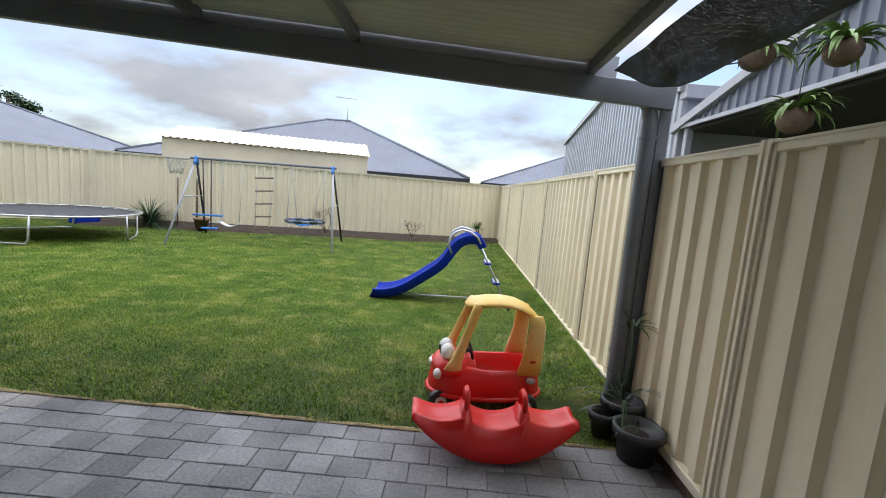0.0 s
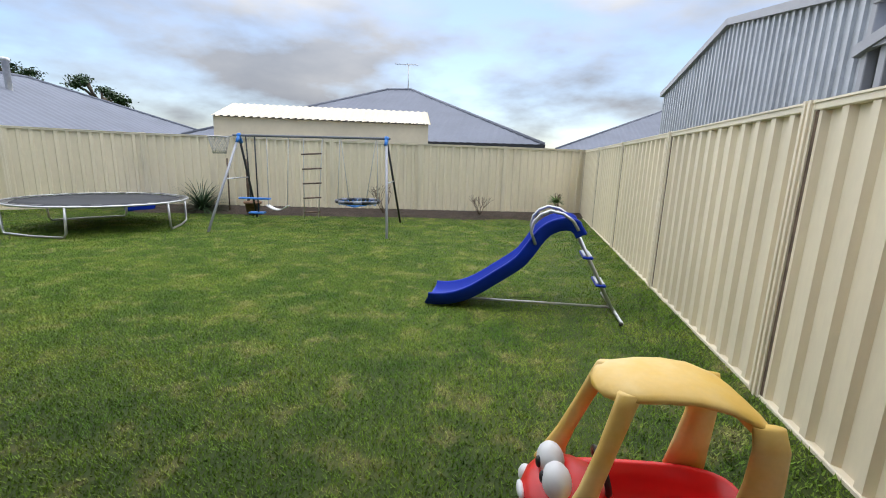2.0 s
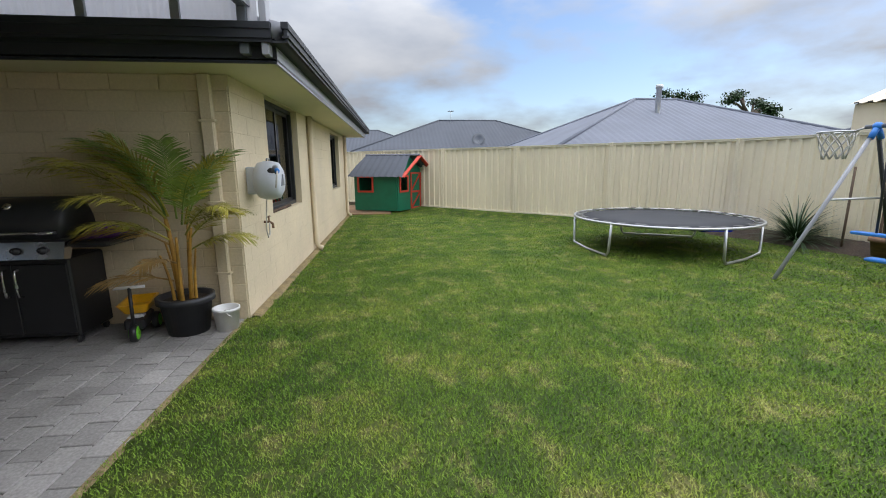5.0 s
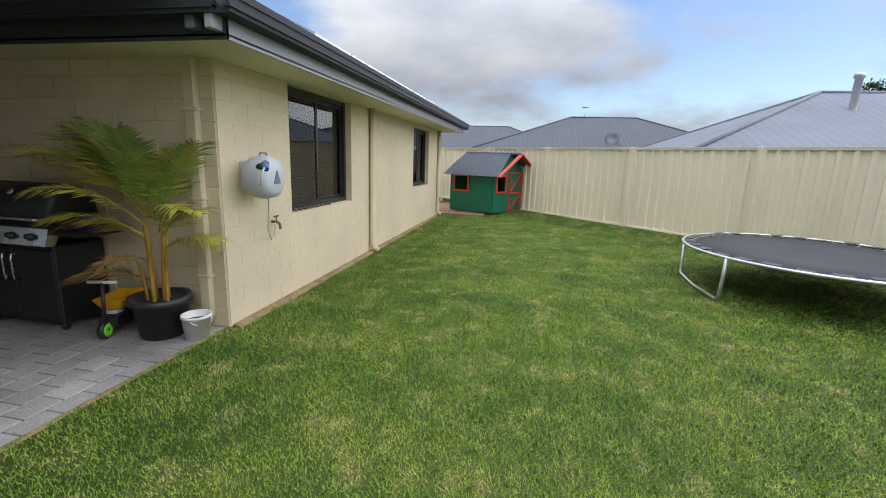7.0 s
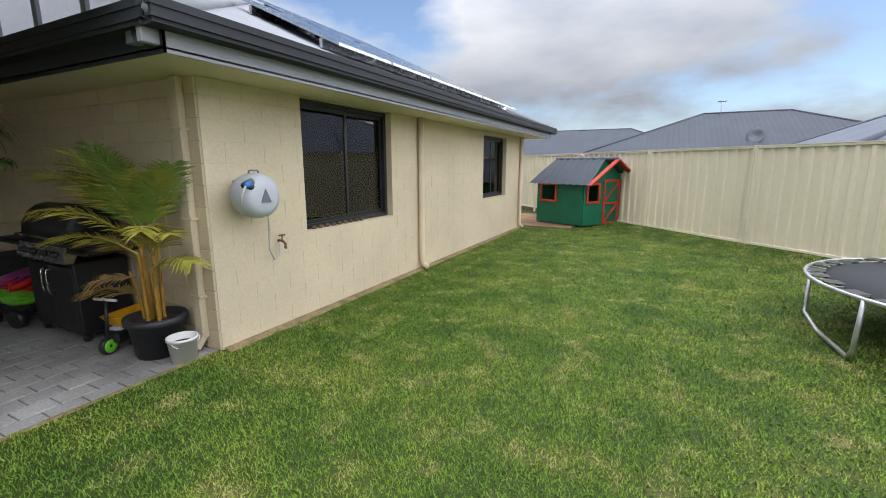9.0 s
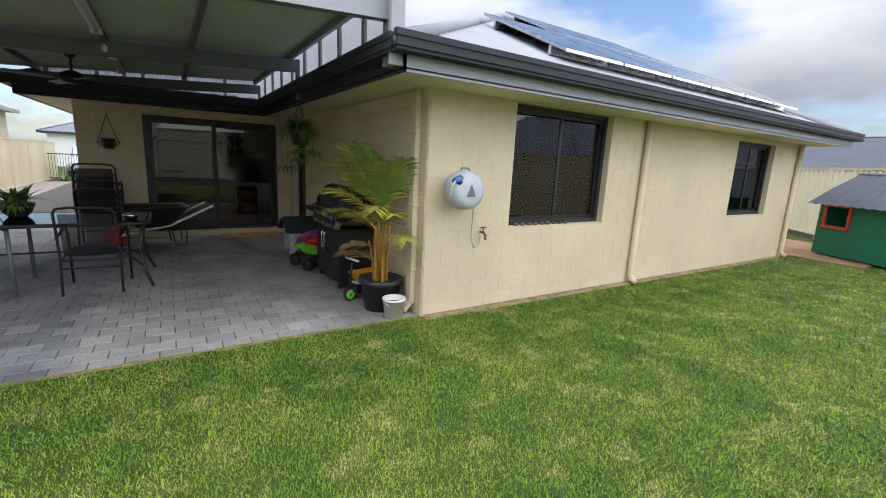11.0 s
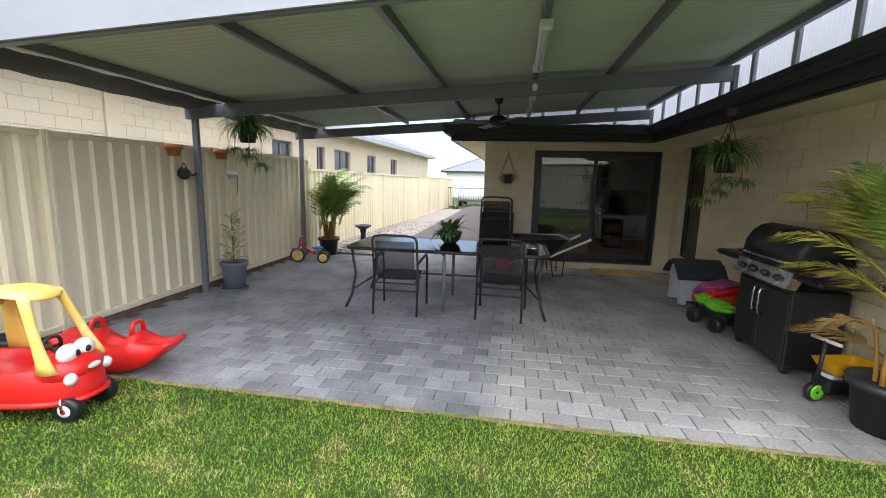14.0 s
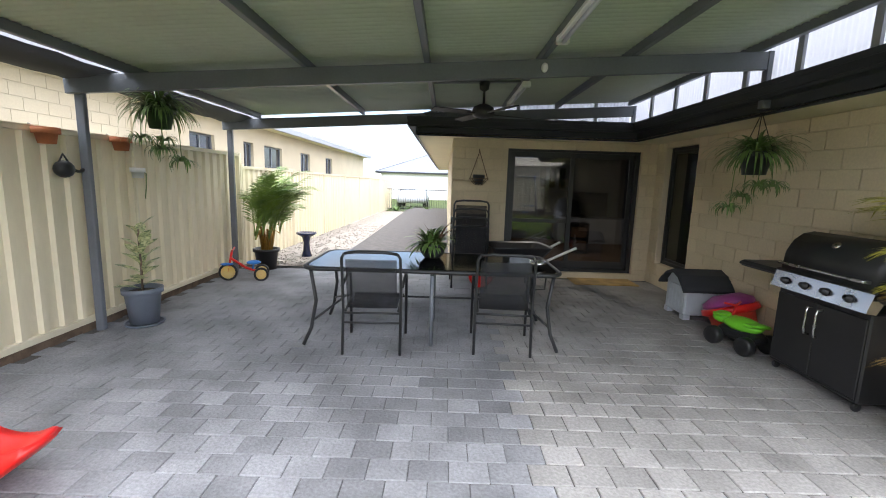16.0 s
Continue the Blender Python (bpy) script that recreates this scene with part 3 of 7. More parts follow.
def sliding_door():
    W, H = DX1 - DX0, 1.99
    e = root("door_1", pose(DX1, BWY - 0.07, 0.1, 0, 0, 180), "black framed glass sliding door, one leaf with insect screen", "sliding door", kind="structure")
    f = Build()
    f.box((0, -0.02, 0), (0.06, 0.1, H), 0.004).box((W - 0.06, -0.02, 0), (W, 0.1, H), 0.004).box((0.06, -0.02, H - 0.06), (W - 0.06, 0.1, H), 0.004).box((0.06, -0.02, 0), (W - 0.06, 0.1, 0.05), 0.004)
    f.ob("frame", M["matteblack"], e)
    for i, (a, b, y) in enumerate(((0.06, W / 2 + 0.03, 0.0), (W / 2 - 0.03, W - 0.06, 0.05))):
        s = Build()
        s.box((a, y, 0.05), (a + 0.07, y + 0.035, H - 0.06), 0.004).box((b - 0.07, y, 0.05), (b, y + 0.035, H - 0.06), 0.004)
        s.box((a + 0.07, y, 0.05), (b - 0.07, y + 0.035, 0.17), 0.004).box((a + 0.07, y, H - 0.14), (b - 0.07, y + 0.035, H - 0.06), 0.004)
        if i == 0:
            s.box((a + 0.07, y, 0.80), (b - 0.07, y + 0.035, 0.86), 0.004)
        s.ob("leaf", M["matteblack"], e)
        g = Build().box((a + 0.07, y + 0.014, 0.17), (b - 0.07, y + 0.019, H - 0.14)).ob("pane", M["glass"], e)
        g.visible_shadow = False
    Build().box((W / 2 - 0.05, -0.045, 0.95), (W / 2 - 0.015, -0.0, 1.2), 0.006).ob("handle", M["black"], e)
    st = Build().box((DX0 - 0.2, BWY - 0.2, -0.05), (DX1 + 0.1, BWY + 0.02, 0.095), 0.008).ob("door_sill", M["mortar"])
    structure(st, "cream block door sill step", "sill")


sliding_door()


def interior():
    """The dim room seen through the sliding door."""
    b = Build()
    b.box((CORX - 3, BWY - 4.4, 0.05), (SWX - 0.25, BWY - 0.23, 0.095))
    structure(b.ob("floor_room", M["timber"]), "brown timber-look room floor", "floor")
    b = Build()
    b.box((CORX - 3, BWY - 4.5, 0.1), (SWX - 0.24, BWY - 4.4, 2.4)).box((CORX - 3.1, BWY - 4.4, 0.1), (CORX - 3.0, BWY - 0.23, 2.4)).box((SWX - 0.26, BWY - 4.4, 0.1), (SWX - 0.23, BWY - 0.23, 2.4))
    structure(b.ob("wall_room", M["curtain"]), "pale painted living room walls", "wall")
    structure(Build().box((CORX - 3.1, BWY - 4.5, 2.4), (SWX - 0.23, BWY - 0.23, 2.45)).ob("ceiling_room", M["white"]), "white room ceiling", "ceiling")
    # ceiling downlight, switched on
    disc = Build().lathe([(0.003, 0.0), (0.06, 0.0), (0.075, 0.008), (0.08, 0.02)], (-3.7, BWY - 1.3, 2.378), 20).ob("downlight", M["lampglow"])
    tagged(disc, "small round ceiling downlight, switched on", "light")
    ld = bpy.data.lights.new("downlight_lamp", "AREA")
    ld.shape, ld.size, ld.energy, ld.color = "DISK", 0.14, 5, (1.0, 0.93, 0.84)
    new("downlight_lamp", ld).matrix_basis = pose(-3.7, BWY - 1.3, 2.37)
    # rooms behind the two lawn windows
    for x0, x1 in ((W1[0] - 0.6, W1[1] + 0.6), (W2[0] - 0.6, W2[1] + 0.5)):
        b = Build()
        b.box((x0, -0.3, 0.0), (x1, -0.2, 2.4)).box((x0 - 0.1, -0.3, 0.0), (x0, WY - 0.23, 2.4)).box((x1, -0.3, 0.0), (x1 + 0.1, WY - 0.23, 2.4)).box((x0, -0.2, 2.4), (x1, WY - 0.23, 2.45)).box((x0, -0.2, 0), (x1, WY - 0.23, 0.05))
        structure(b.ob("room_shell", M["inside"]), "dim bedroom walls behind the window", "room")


interior()

# eaves: soffit, fascia, gutter
EO = 0.56


def eaves():
    b = Build()
    b.box((FARX - EO, WY - 0.2, WALLH), (CORX + EO, WY + EO, WALLH + 0.012)).box((CORX - 0.2, BWY - 0.2, WALLH), (CORX + EO, WY - 0.2, WALLH + 0.012)).box((CORX + EO, BWY - 0.2, WALLH), (SWX + EO, BWY + EO - 0.1, WALLH + 0.012)).box((SWX - 0.2, BWY - 19, WALLH), (SWX + EO, BWY - 0.2, WALLH + 0.012))
    structure(b.ob("soffit", M["soffit"]), "cream lined eaves soffit", "eaves")
    runs = [((FARX - EO, WY + EO), (CORX + EO, WY + EO)), ((CORX + EO, WY + EO), (CORX + EO, BWY + EO - 0.1)), ((CORX + EO, BWY + EO - 0.1), (SWX + EO, BWY + EO - 0.1)), ((SWX + EO, BWY + EO - 0.1), (SWX + EO, BWY - 19))]
    f, g, dark = Build(), Build(), Build()
    for n, ((ax, ay), (bx, by)) in enumerate(runs):
        d = Vector((bx - ax, by - ay, 0)).normalized()
        o = Vector((-d.y, d.x, 0))
        for i, (inn, out, z0, z1, bb) in enumerate(((-0.02, 0.0, WALLH - 0.02, WALLH + 0.15, f), (0.002, 0.10, WALLH + 0.10, WALLH + 0.115, g), (0.09, 0.115, WALLH + 0.10, WALLH + 0.2, g), (0.075, 0.125, WALLH + 0.19, WALLH + 0.235, g), (0.08, 0.13, WALLH + 0.125, WALLH + 0.14, g))):
            a = Vector((ax, ay, (z0 + z1) / 2)) + o * (inn + out) / 2 - d * (out if n == 0 else 0)
            e = Vector((bx, by, (z0 + z1) / 2)) + o * (inn + out) / 2 + d * (out if n in (0, 2) else -out)
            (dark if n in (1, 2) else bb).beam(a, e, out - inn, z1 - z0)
    structure(f.ob("fascia", M["fascia"]), "pale grey steel fascia board", "fascia")
    structure(g.ob("gutter", M["charcoal"]), "dark charcoal steel gutter along the eaves", "gutter")
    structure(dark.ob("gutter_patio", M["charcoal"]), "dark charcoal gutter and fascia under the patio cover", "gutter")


eaves()


def corrugated(b, P, U, V, lu, lv, pitch=0.076, amp=0.009, step=None):
    """A corrugated sheet: P corner, U along the waves' row, V along the ribs."""
    U, V = Vector(U).normalized(), Vector(V).normalized()
    N = U.cross(V).normalized()
    k = max(2, int(lu / (pitch / 4)))
    vs = []
    for v in (0, lv):
        for i in range(k + 1):
            vs.append(Vector(P) + U * (lu * i / k) + V * v + N * (amp * math.sin(2 * math.pi * (lu * i / k) / pitch)))
    b.add(vs, [(i, i + 1, k + 2 + i, k + 1 + i) for i in range(k)], True)


def quad_roof(b, p, ribs=0.2, amp=0.018):
    """A roof plane over a quad p (two eaves corners, then two ridge corners), with ribs that run from eaves to ridge."""
    p = [Vector(q) for q in p]
    N = (p[1] - p[0]).cross(p[3] - p[0]).normalized()
    L = (p[1] - p[0]).length
    k = max(4, int(L / ribs))
    vs = []
    d = (p[1] - p[0]).normalized()
    up = N.cross(d)
    if up.z < 0:
        up = -up
    for i in range(k + 1):
        for j, sub in enumerate((0.0, 0.5)):
            s = min(L, L * (i + sub) / k)
            q = p[0] + d * s
            top = 1e9
            for a, c in ((p[0], p[3]), (p[3], p[2]), (p[2], p[1])):
                a2, c2 = Vector(((a - p[0]).dot(d), (a - p[0]).dot(up))), Vector(((c - p[0]).dot(d), (c - p[0]).dot(up)))
                if abs(c2.x - a2.x) > 1e-5 and min(a2.x, c2.x) - 1e-6 <= s <= max(a2.x, c2.x) + 1e-6:
                    top = min(top, a2.y + (c2.y - a2.y) * (s - a2.x) / (c2.x - a2.x))
            top = 0 if top > 1e8 else top
            vs += [q + N * (amp if j else 0), q + up * top + N * (amp if j else 0)]
    n = len(vs) // 2
    b.add(vs, [(2 * i, 2 * i + 2, 2 * i + 3, 2 * i + 1) for i in range(n - 1)])


def hip(name, x0, x1, y0, y1, z, pitch, material, label, along="x", ribs=0.3, cat="roof", walls=None):
    """A hipped roof with a ridge, over a plain rendered body."""
    e = root(name, (0, 0, 0), label, cat)
    b = Build()
    t = math.tan(radians(pitch))
    if along == "x":
        r = (y1 - y0) / 2
        a, c = (x0 + r, (y0 + y1) / 2, z + r * t), (x1 - r, (y0 + y1) / 2, z + r * t)
    else:
        r = (x1 - x0) / 2
        a, c = ((x0 + x1) / 2, y0 + r, z + r * t), ((x0 + x1) / 2, y1 - r, z + r * t)
    A, B, C, D = (x0, y0, z), (x1, y0, z), (x1, y1, z), (x0, y1, z)
    if along == "x":
        quad_roof(b, (A, B, c, a), ribs), quad_roof(b, (C, D, a, c), ribs), quad_roof(b, (B, C, c, c), ribs), quad_roof(b, (D, A, a, a), ribs)
    else:
        quad_roof(b, (B, C, c, a), ribs), quad_roof(b, (D, A, a, c), ribs), quad_roof(b, (A, B, a, a), ribs), quad_roof(b, (C, D, c, c), ribs)
    b.ob("roof", material, e)
    cp = Build()
    for p in ((A, a), (D, a if along == "x" else c), (B, c if along == "x" else a), (C, c), (a, c)):
        if (Vector(p[0]) - Vector(p[1])).length > 0.1:
            cp.tube([Vector(p[0]) + Vector((0, 0, 0.02)), Vector(p[1]) + Vector((0, 0, 0.02))], 0.07, 6)
    cp.ob("ridge_cap", material, e)
    if walls:
        w, base = walls
        Build().box((x0 + 0.5, y0 + 0.5, base), (x1 - 0.5, y1 - 0.5, z - 0.02)).ob("wall", M[w], e)
        g = Build()
        for p, q in ((A, B), (B, C), (C, D), (D, A)):
            g.beam(Vector(p) + Vector((0, 0, -0.08)), Vector(q) + Vector((0, 0, -0.08)), 0.1, 0.16)
        g.ob("gutter", M["charcoal"], e)
        Build().box((x0 + 0.05, y0 + 0.05, z - 0.02), (x1 - 0.05, y1 - 0.05, z - 0.005)).ob("soffit", M["soffit"], e)
    return e


# own roof over the bedroom wing
hip("roof_house", FARX - EO - 0.05, CORX + EO + 0.05, -4.62, WY + EO + 0.05, WALLH + 0.17, 25, M["roofpale"], "pale grey corrugated hipped house roof", "x", 0.076 * 2)["kind"] = "structure"


# ---- patio roof ----
def bz(x):
    """Top of the patio beams: they climb towards the house."""
    return 2.33 + (1.38 - x) * 0.062


BEAMS = (3.12, 0.45, -2.25)
RX0, RX1 = -4.64, 0.98
pat = root("patio_roof", (0, 0, 0), "dark steel framed patio cover with pale corrugated sheeting", "patio roof", kind="structure")
for y in BEAMS:
    Build().beam((1.46, y, bz(1.46) - 0.075), (RX0 - 0.05, y, bz(RX0) - 0.075), 0.05, 0.15, bev=0.004).ob("beam", M["slate"], pat)
    Build().box((RX0 - 0.075, y - 0.032, WALLH + 0.03), (RX0 + 0.01, y + 0.032, bz(RX0)), 0.004).ob("bracket_post", M["slate"], pat)
for x in (0.9, -0.65, -1.71, -2.72, -3.5, -4.58):
    Build().beam((x, BEAMS[0], bz(x) + 0.04), (x, BEAMS[2], bz(x) + 0.04), 0.05, 0.075, bev=0.004).ob("purlin", M["slate"], pat)
for y in (0.33 + 0.12, -2.25):
    Build().box((1.34, y - 0.075, -0.02), (1.42, y + 0.005 - 0.03, bz(1.4) + 0.03), 0.006).ob("post", M["slate"], pat)
Build().box((1.40, 3.16, 0.0), (1.48, 3.24, 2.47), 0.006).ob("post", M["slate"], pat)
rb = Build()
d = Vector((RX1 - RX0, 0, -(RX1 - RX0) * 0.062))
corrugated(rb, (RX0 - 0.03, BEAMS[2] - 0.15, bz(RX0) + 0.09), (0, 1, 0), d, BEAMS[0] - BEAMS[2] + 0.18, d.length, 0.076, 0.021)
rb.ob("sheeting", M["patioroof"], pat)
# fascia across the open side
fb = Build()
fb.beam((RX1 + 0.1, BEAMS[0] + 0.045, bz(RX1) - 0.0), (RX0 - 0.08, BEAMS[0] + 0.045, bz(RX0) - 0.0), 0.02, 0.29)
fb.ob("fascia", M["fascia"], pat)
# opal infill between roof and house gutter
ib = Build()
for i in range(1):
    corrugated(ib, (RX0 - 0.03, BEAMS[2] - 0.1, WALLH + 0.22), (0, 1, 0), (0, 0, 1), BEAMS[0] - BEAMS[2] + 0.2, bz(RX0) + 0.08 - WALLH - 0.22, 0.05, 0.004)
corrugated(ib, (RX0, BEAMS[2] - 0.1, WALLH + 0.22), (1, 0, 0), (0, 0, 1), 2.9, 0.36, 0.05, 0.004)
ib.ob("infill_sheet", M["opal"], pat)
sb = Build()
for i in range(8):
    y = BEAMS[2] + 0.55 + i * 0.62
    sb.box((RX0 - 0.02, y, WALLH + 0.2), (RX0 + 0.005, y + 0.06, bz(RX0) + 0.05))
for i in range(5):
    x = RX0 + 0.5 + i * 0.58
    sb.box((x, BEAMS[2] - 0.09, WALLH + 0.2), (x + 0.05, BEAMS[2] - 0.07, WALLH + 0.55))
sb.ob("infill_stud", M["fascia"], pat)
eb = Build()
eb.box((RX0 - 0.07, BEAMS[0] + 0.13, WALLH + 0.02), (RX0 + 0.04, BEAMS[0] + 0.18, bz(RX0) + 0.13), 0.004)
eb.ob("end_cover", M["fascia"], pat)


def shade():
    b = Build()
    k, n = 24, 8
    vs = []
    for i in range(k + 1):
        y = BEAMS[0] - 0.1 + (BEAMS[2] - 0.1 - BEAMS[0] + 0.1) * i / k
        for j in range(n + 1):
            u = j / n
            x = 1.02 + 0.42 * u
            sag = 0.05 * math.sin(math.pi * u) * (0.6 + 0.4 * math.sin(i * 0.9))
            vs.append((x, y, bz(x) + 0.02 - 0.05 * u - sag + 0.008 * math.sin(i * 2.3 + j)))
    b.add(vs, [(i * (n + 1) + j, i * (n + 1) + j + 1, (i + 1) * (n + 1) + j + 1, (i + 1) * (n + 1) + j) for i in range(k) for j in range(n)], True)
    tagged(b.ob("shade_cloth", M["cloth"]), "dark woven shade cloth stretched to the posts", "shade cloth")


shade()


def downpipe(name, pts, r, material, label, straps=()):
    b = Build()
    b.tube(pts, r, 14)
    for z in straps:
        b.lathe([(r + 0.004, z - 0.012), (r + 0.006, z), (r + 0.004, z + 0.012)], (pts[-2][0], pts[-2][1], 0), 14)
    return tagged(b.ob(name, material), label, "downpipe")


downpipe("downpipe", [(0.45, 3.17, 2.30), (1.1, 3.17, 2.26), (1.28, 3.17, 2.25), (1.335, 3.17, 2.2), (1.345, 3.17, 2.1), (1.345, 3.17, 0.12), (1.345, 3.17, 0.03)], 0.053, M["slate"], "grey round downpipe strapped to the patio post", (2.0, 0.5))
for x, y, a in ((-8.57, WY + 0.05, 0), (-13.45, WY + 0.05, 0)):
    downpipe("downpipe", [(x, y, WALLH), (x, y, 0.14), (x, y + 0.03, 0.07), (x, y + 0.1, 0.04)], 0.042, M["mortar"], "cream round downpipe on the lawn wall")
dpb = Build().box((CORX + 0.012, 2.53, 0.1), (CORX + 0.072, 2.64, WALLH), 0.012).beam((CORX + 0.042, 2.585, 0.13), (CORX + 0.13, 2.585, 0.03), 0.1, 0.055, bev=0.008)
for z in (0.45, 1.1, 1.8):
    dpb.box((CORX + 0.01, 2.515, z), (CORX + 0.078, 2.655, z + 0.025), 0.004)
tagged(dpb.ob("downpipe", M["mortar"]), "cream flat downpipe beside the palm pot", "downpipe")

# ---- surroundings ----
hip("neighbour_house", -13.85, 0.45, 17.4, 30.4, 2.12, 23, M["roofgrey"], "bluish grey steel hipped roof house behind the fence", "x", 0.3, "house", ("render", -0.5))
hip("neighbour_house", 1.6, 22, 30, 46, 2.4, 22, M["roofgrey"], "pale grey hipped roof house past the shed", "x", 0.3, "house", ("render", -0.5))
hip("neighbour_house", -27.4, -14.8, 9.0, 23.7, 1.75, 22, M["roofgrey"], "blue-grey steel hipped roof house beyond the fence", "y", 0.3, "house", ("render", -0.5))
hip("neighbour_house", -47, -33, 1, 20, 2.3, 22, M["roofdark"], "dark grey hipped roof house beyond the playhouse", "y", 0.3, "house", ("render", -0.5))
hip("neighbour_house", -66, -50, -18, 10, 2.4, 22, M["roofdark"], "dark grey hipped roof house behind the playhouse", "y", 0.4, "house", ("render", -0.5))
hip("neighbour_house", -80, -58, 57, 77, 2.9, 22, M["roofgrey"], "far blue-grey hipped roof", "x", 0.4, "house", ("render", -0.5))


# ---- play things on the lawn ----
def trampoline():
    cx, cy, R, h = -8.0, 8.65, 1.42, 0.53
    e = root("trampoline", (cx, cy, 0), "round trampoline with dark mat and galvanised legs", "trampoline")
    circ = lambda r, z, n=48: [(r * math.cos(2 * math.pi * i / n), r * math.sin(2 * math.pi * i / n), z) for i in range(n)]
    Build().tube(circ(R, h), 0.019, 8, True).ob("rim", M["galv"], e)
    b = Build()
    k = 48
    vs = [(0, 0, h - 0.035)] + circ(R * 0.45, h - 0.03, k) + circ(R - 0.13, h - 0.005, k) + circ(R - 0.13, h - 0.012, k)
    fs = [(0, 1 + i, 1 + (i + 1) % k) for i in range(k)]
    for r in range(2):
        fs += [(1 + r * k + i, 1 + r * k + (i + 1) % k, 1 + (r + 1) * k + (i + 1) % k, 1 + (r + 1) * k + i) for i in range(k)]
    b.add(vs, fs, True)
    b.ob("mat", M["tramp"], e)
    s = Build()
    for i in range(60):
        a = 2 * math.pi * i / 60
        c, d = math.cos(a), math.sin(a)
        s.tube([((R - 0.01) * c, (R - 0.01) * d, h), ((R - 0.14) * c, (R - 0.14) * d, h - 0.008)], 0.009, 5)
    tagged(s.ob("springs", M["galv"], e), kind="stuff")
    p = Build()
    for i in range(30):
        a0, a1 = 2 * math.pi * i / 30, 2 * math.pi * (i + 0.55) / 30
        ring = []
        for q in (a0, (a0 + a1) / 2, a1):
            ring += [(r * math.cos(q), r * math.sin(q), h + 0.012 + 0.006 * ((i * 7) % 3)) for r in (R - 0.15, R - 0.03)]
        p.add(ring, [(0, 1, 3, 2), (2, 3, 5, 4)])
    tagged(p.ob("torn_pad", M["black"], e), kind="stuff")
    for i in range(3):
        a = radians(-90 + 120 * i)
        pts = []
        for q, z, r in ((a - 0.5, h, R), (a - 0.48, 0.1, R - 0.01), (a - 0.45, 0.03, R - 0.02), (a, 0.025, R - 0.12), (a + 0.45, 0.03, R - 0.02), (a + 0.48, 0.1, R - 0.01), (a + 0.5, h, R)):
            pts.append((r * math.cos(q), r * math.sin(q), z))
        Build().tube(pts, 0.02, 8).ob("leg", M["galv"], e)


trampoline()


def chain(b, a, c, r=0.010):
    b.tube([a, c], r, 5)


def swing_set():
    L, Rr = Vector((-5.89, 9.9, 1.84)), Vector((-2.9, 10.4, 1.87))
    d = (Rr - L).normalized()
    s = Vector((-d.y, d.x, 0)).normalized()
    e = root("swing_set", (-4.4, 10.15, 0), "steel swing set with blue joints, grey and black legs", "swing set")
    I = Matrix.Translation((4.4, -10.15, 0))
    P = lambda v: tuple(Vector(v) - Vector((4.4 * -1, 10.15, 0)))
    Build().tube([P(L - d * 0.12), P(Rr + d * 0.08)], 0.026, 10).ob("top_bar", M["slate"], e)
    for j, (c, w) in enumerate(((L, -1), (Rr, 1))):
        for sg, m in ((-1, "fascia"), (1, "matteblack")):
            foot = Vector((c.x, c.y, 0)) + s * sg * 1.05 + d * w * 0.18
            Build().tube([P(c), P(foot)], 0.024, 10).ob("leg", M[m], e)
        a = c.lerp(Vector((c.x, c.y, 0)) - s * 1.05 + d * w * 0.18, 0.47)
        b2 = c.lerp(Vector((c.x, c.y, 0)) + s * 1.05 + d * w * 0.18, 0.47)
        Build().tube([P(a), P(b2)], 0.014, 8).ob("brace", M["galv"], e)
        k = Build()
        k.blob(P(c), (0.055, 0.05, 0.05), 8).tube([P(c), P(c - s * 0.09 - Vector((0, 0, 0.14)))], 0.034, 10).tube([P(c), P(c + s * 0.09 - Vector((0, 0, 0.14)))], 0.034, 10)
        k.ob("joint", M["midblue"], e)

    def at(u, z):
        v = L + d * u
        return P((v.x, v.y, z))

    # glider with two seats
    g = Build()
    g.tube([at(0.14, 1.84), at(0.18, 0.56)], 0.014, 8).tube([at(0.32, 1.84), at(0.33, 0.28)], 0.014, 8)
    g.ob("glider_bar", M["matteblack"], e)
    g = Build()
    v = at(0.26, 0.56)
    g.beam(Vector(v) - d * 0.33, Vector(v) + d * 0.33, 0.1, 0.04, bev=0.01)
    g.ob("glider_seat", M["midblue"], e)
    g = Build()
    v = at(0.30, 0.26)
    g.beam(Vector(v) - d * 0.16, Vector(v) + d * 0.16, 0.16, 0.04, bev=0.01)
    g.ob("glider_seat", M["midblue"], e)
    # belt swing
    c = Build()
    chain(c, at(0.57, 1.84), at(0.55, 0.42)), chain(c, at(1.02, 1.84), at(0.95, 0.42))
    c.ob("swing_rope", M["rope"], e)
    rings = []
    for i in range(9):
        u = i / 8
        p = Vector(at(0.53 + 0.44 * u, 0.42 - 0.09 * math.sin(math.pi * u)))
        rings.append([p - s * 0.09, p + s * 0.09, p + s * 0.09 + Vector((0, 0, 0.02)), p - s * 0.09 + Vector((0, 0, 0.02))])
    Build().loft(rings).ob("swing_seat", M["white"], e)
    # rope ladder
    c = Build()
    chain(c, at(1.33, 1.84), at(1.30, 0.2), 0.011), chain(c, at(1.72, 1.84), at(1.60, 0.2), 0.011)
    c.ob("ladder_rope", M["rope"], e)
    for i in range(5):
        z = 1.52 - 0.3 * i
        Build().tube([at(1.28 + 0.005 * i, z - 0.02), at(1.70 - 0.01 * i, z + 0.01)], 0.016, 8).ob("rung", M["twig"], e)
    # nest swing
    c = Build()
    chain(c, at(2.08, 1.84), at(2.02, 0.6), 0.010), chain(c, at(2.10, 1.84), at(2.25, 0.62), 0.010), chain(c, at(2.84, 1.84), at(2.86, 0.6), 0.010), chain(c, at(2.82, 1.84), at(2.62, 0.62), 0.010)
    c.ob("nest_rope", M["rope"], e)
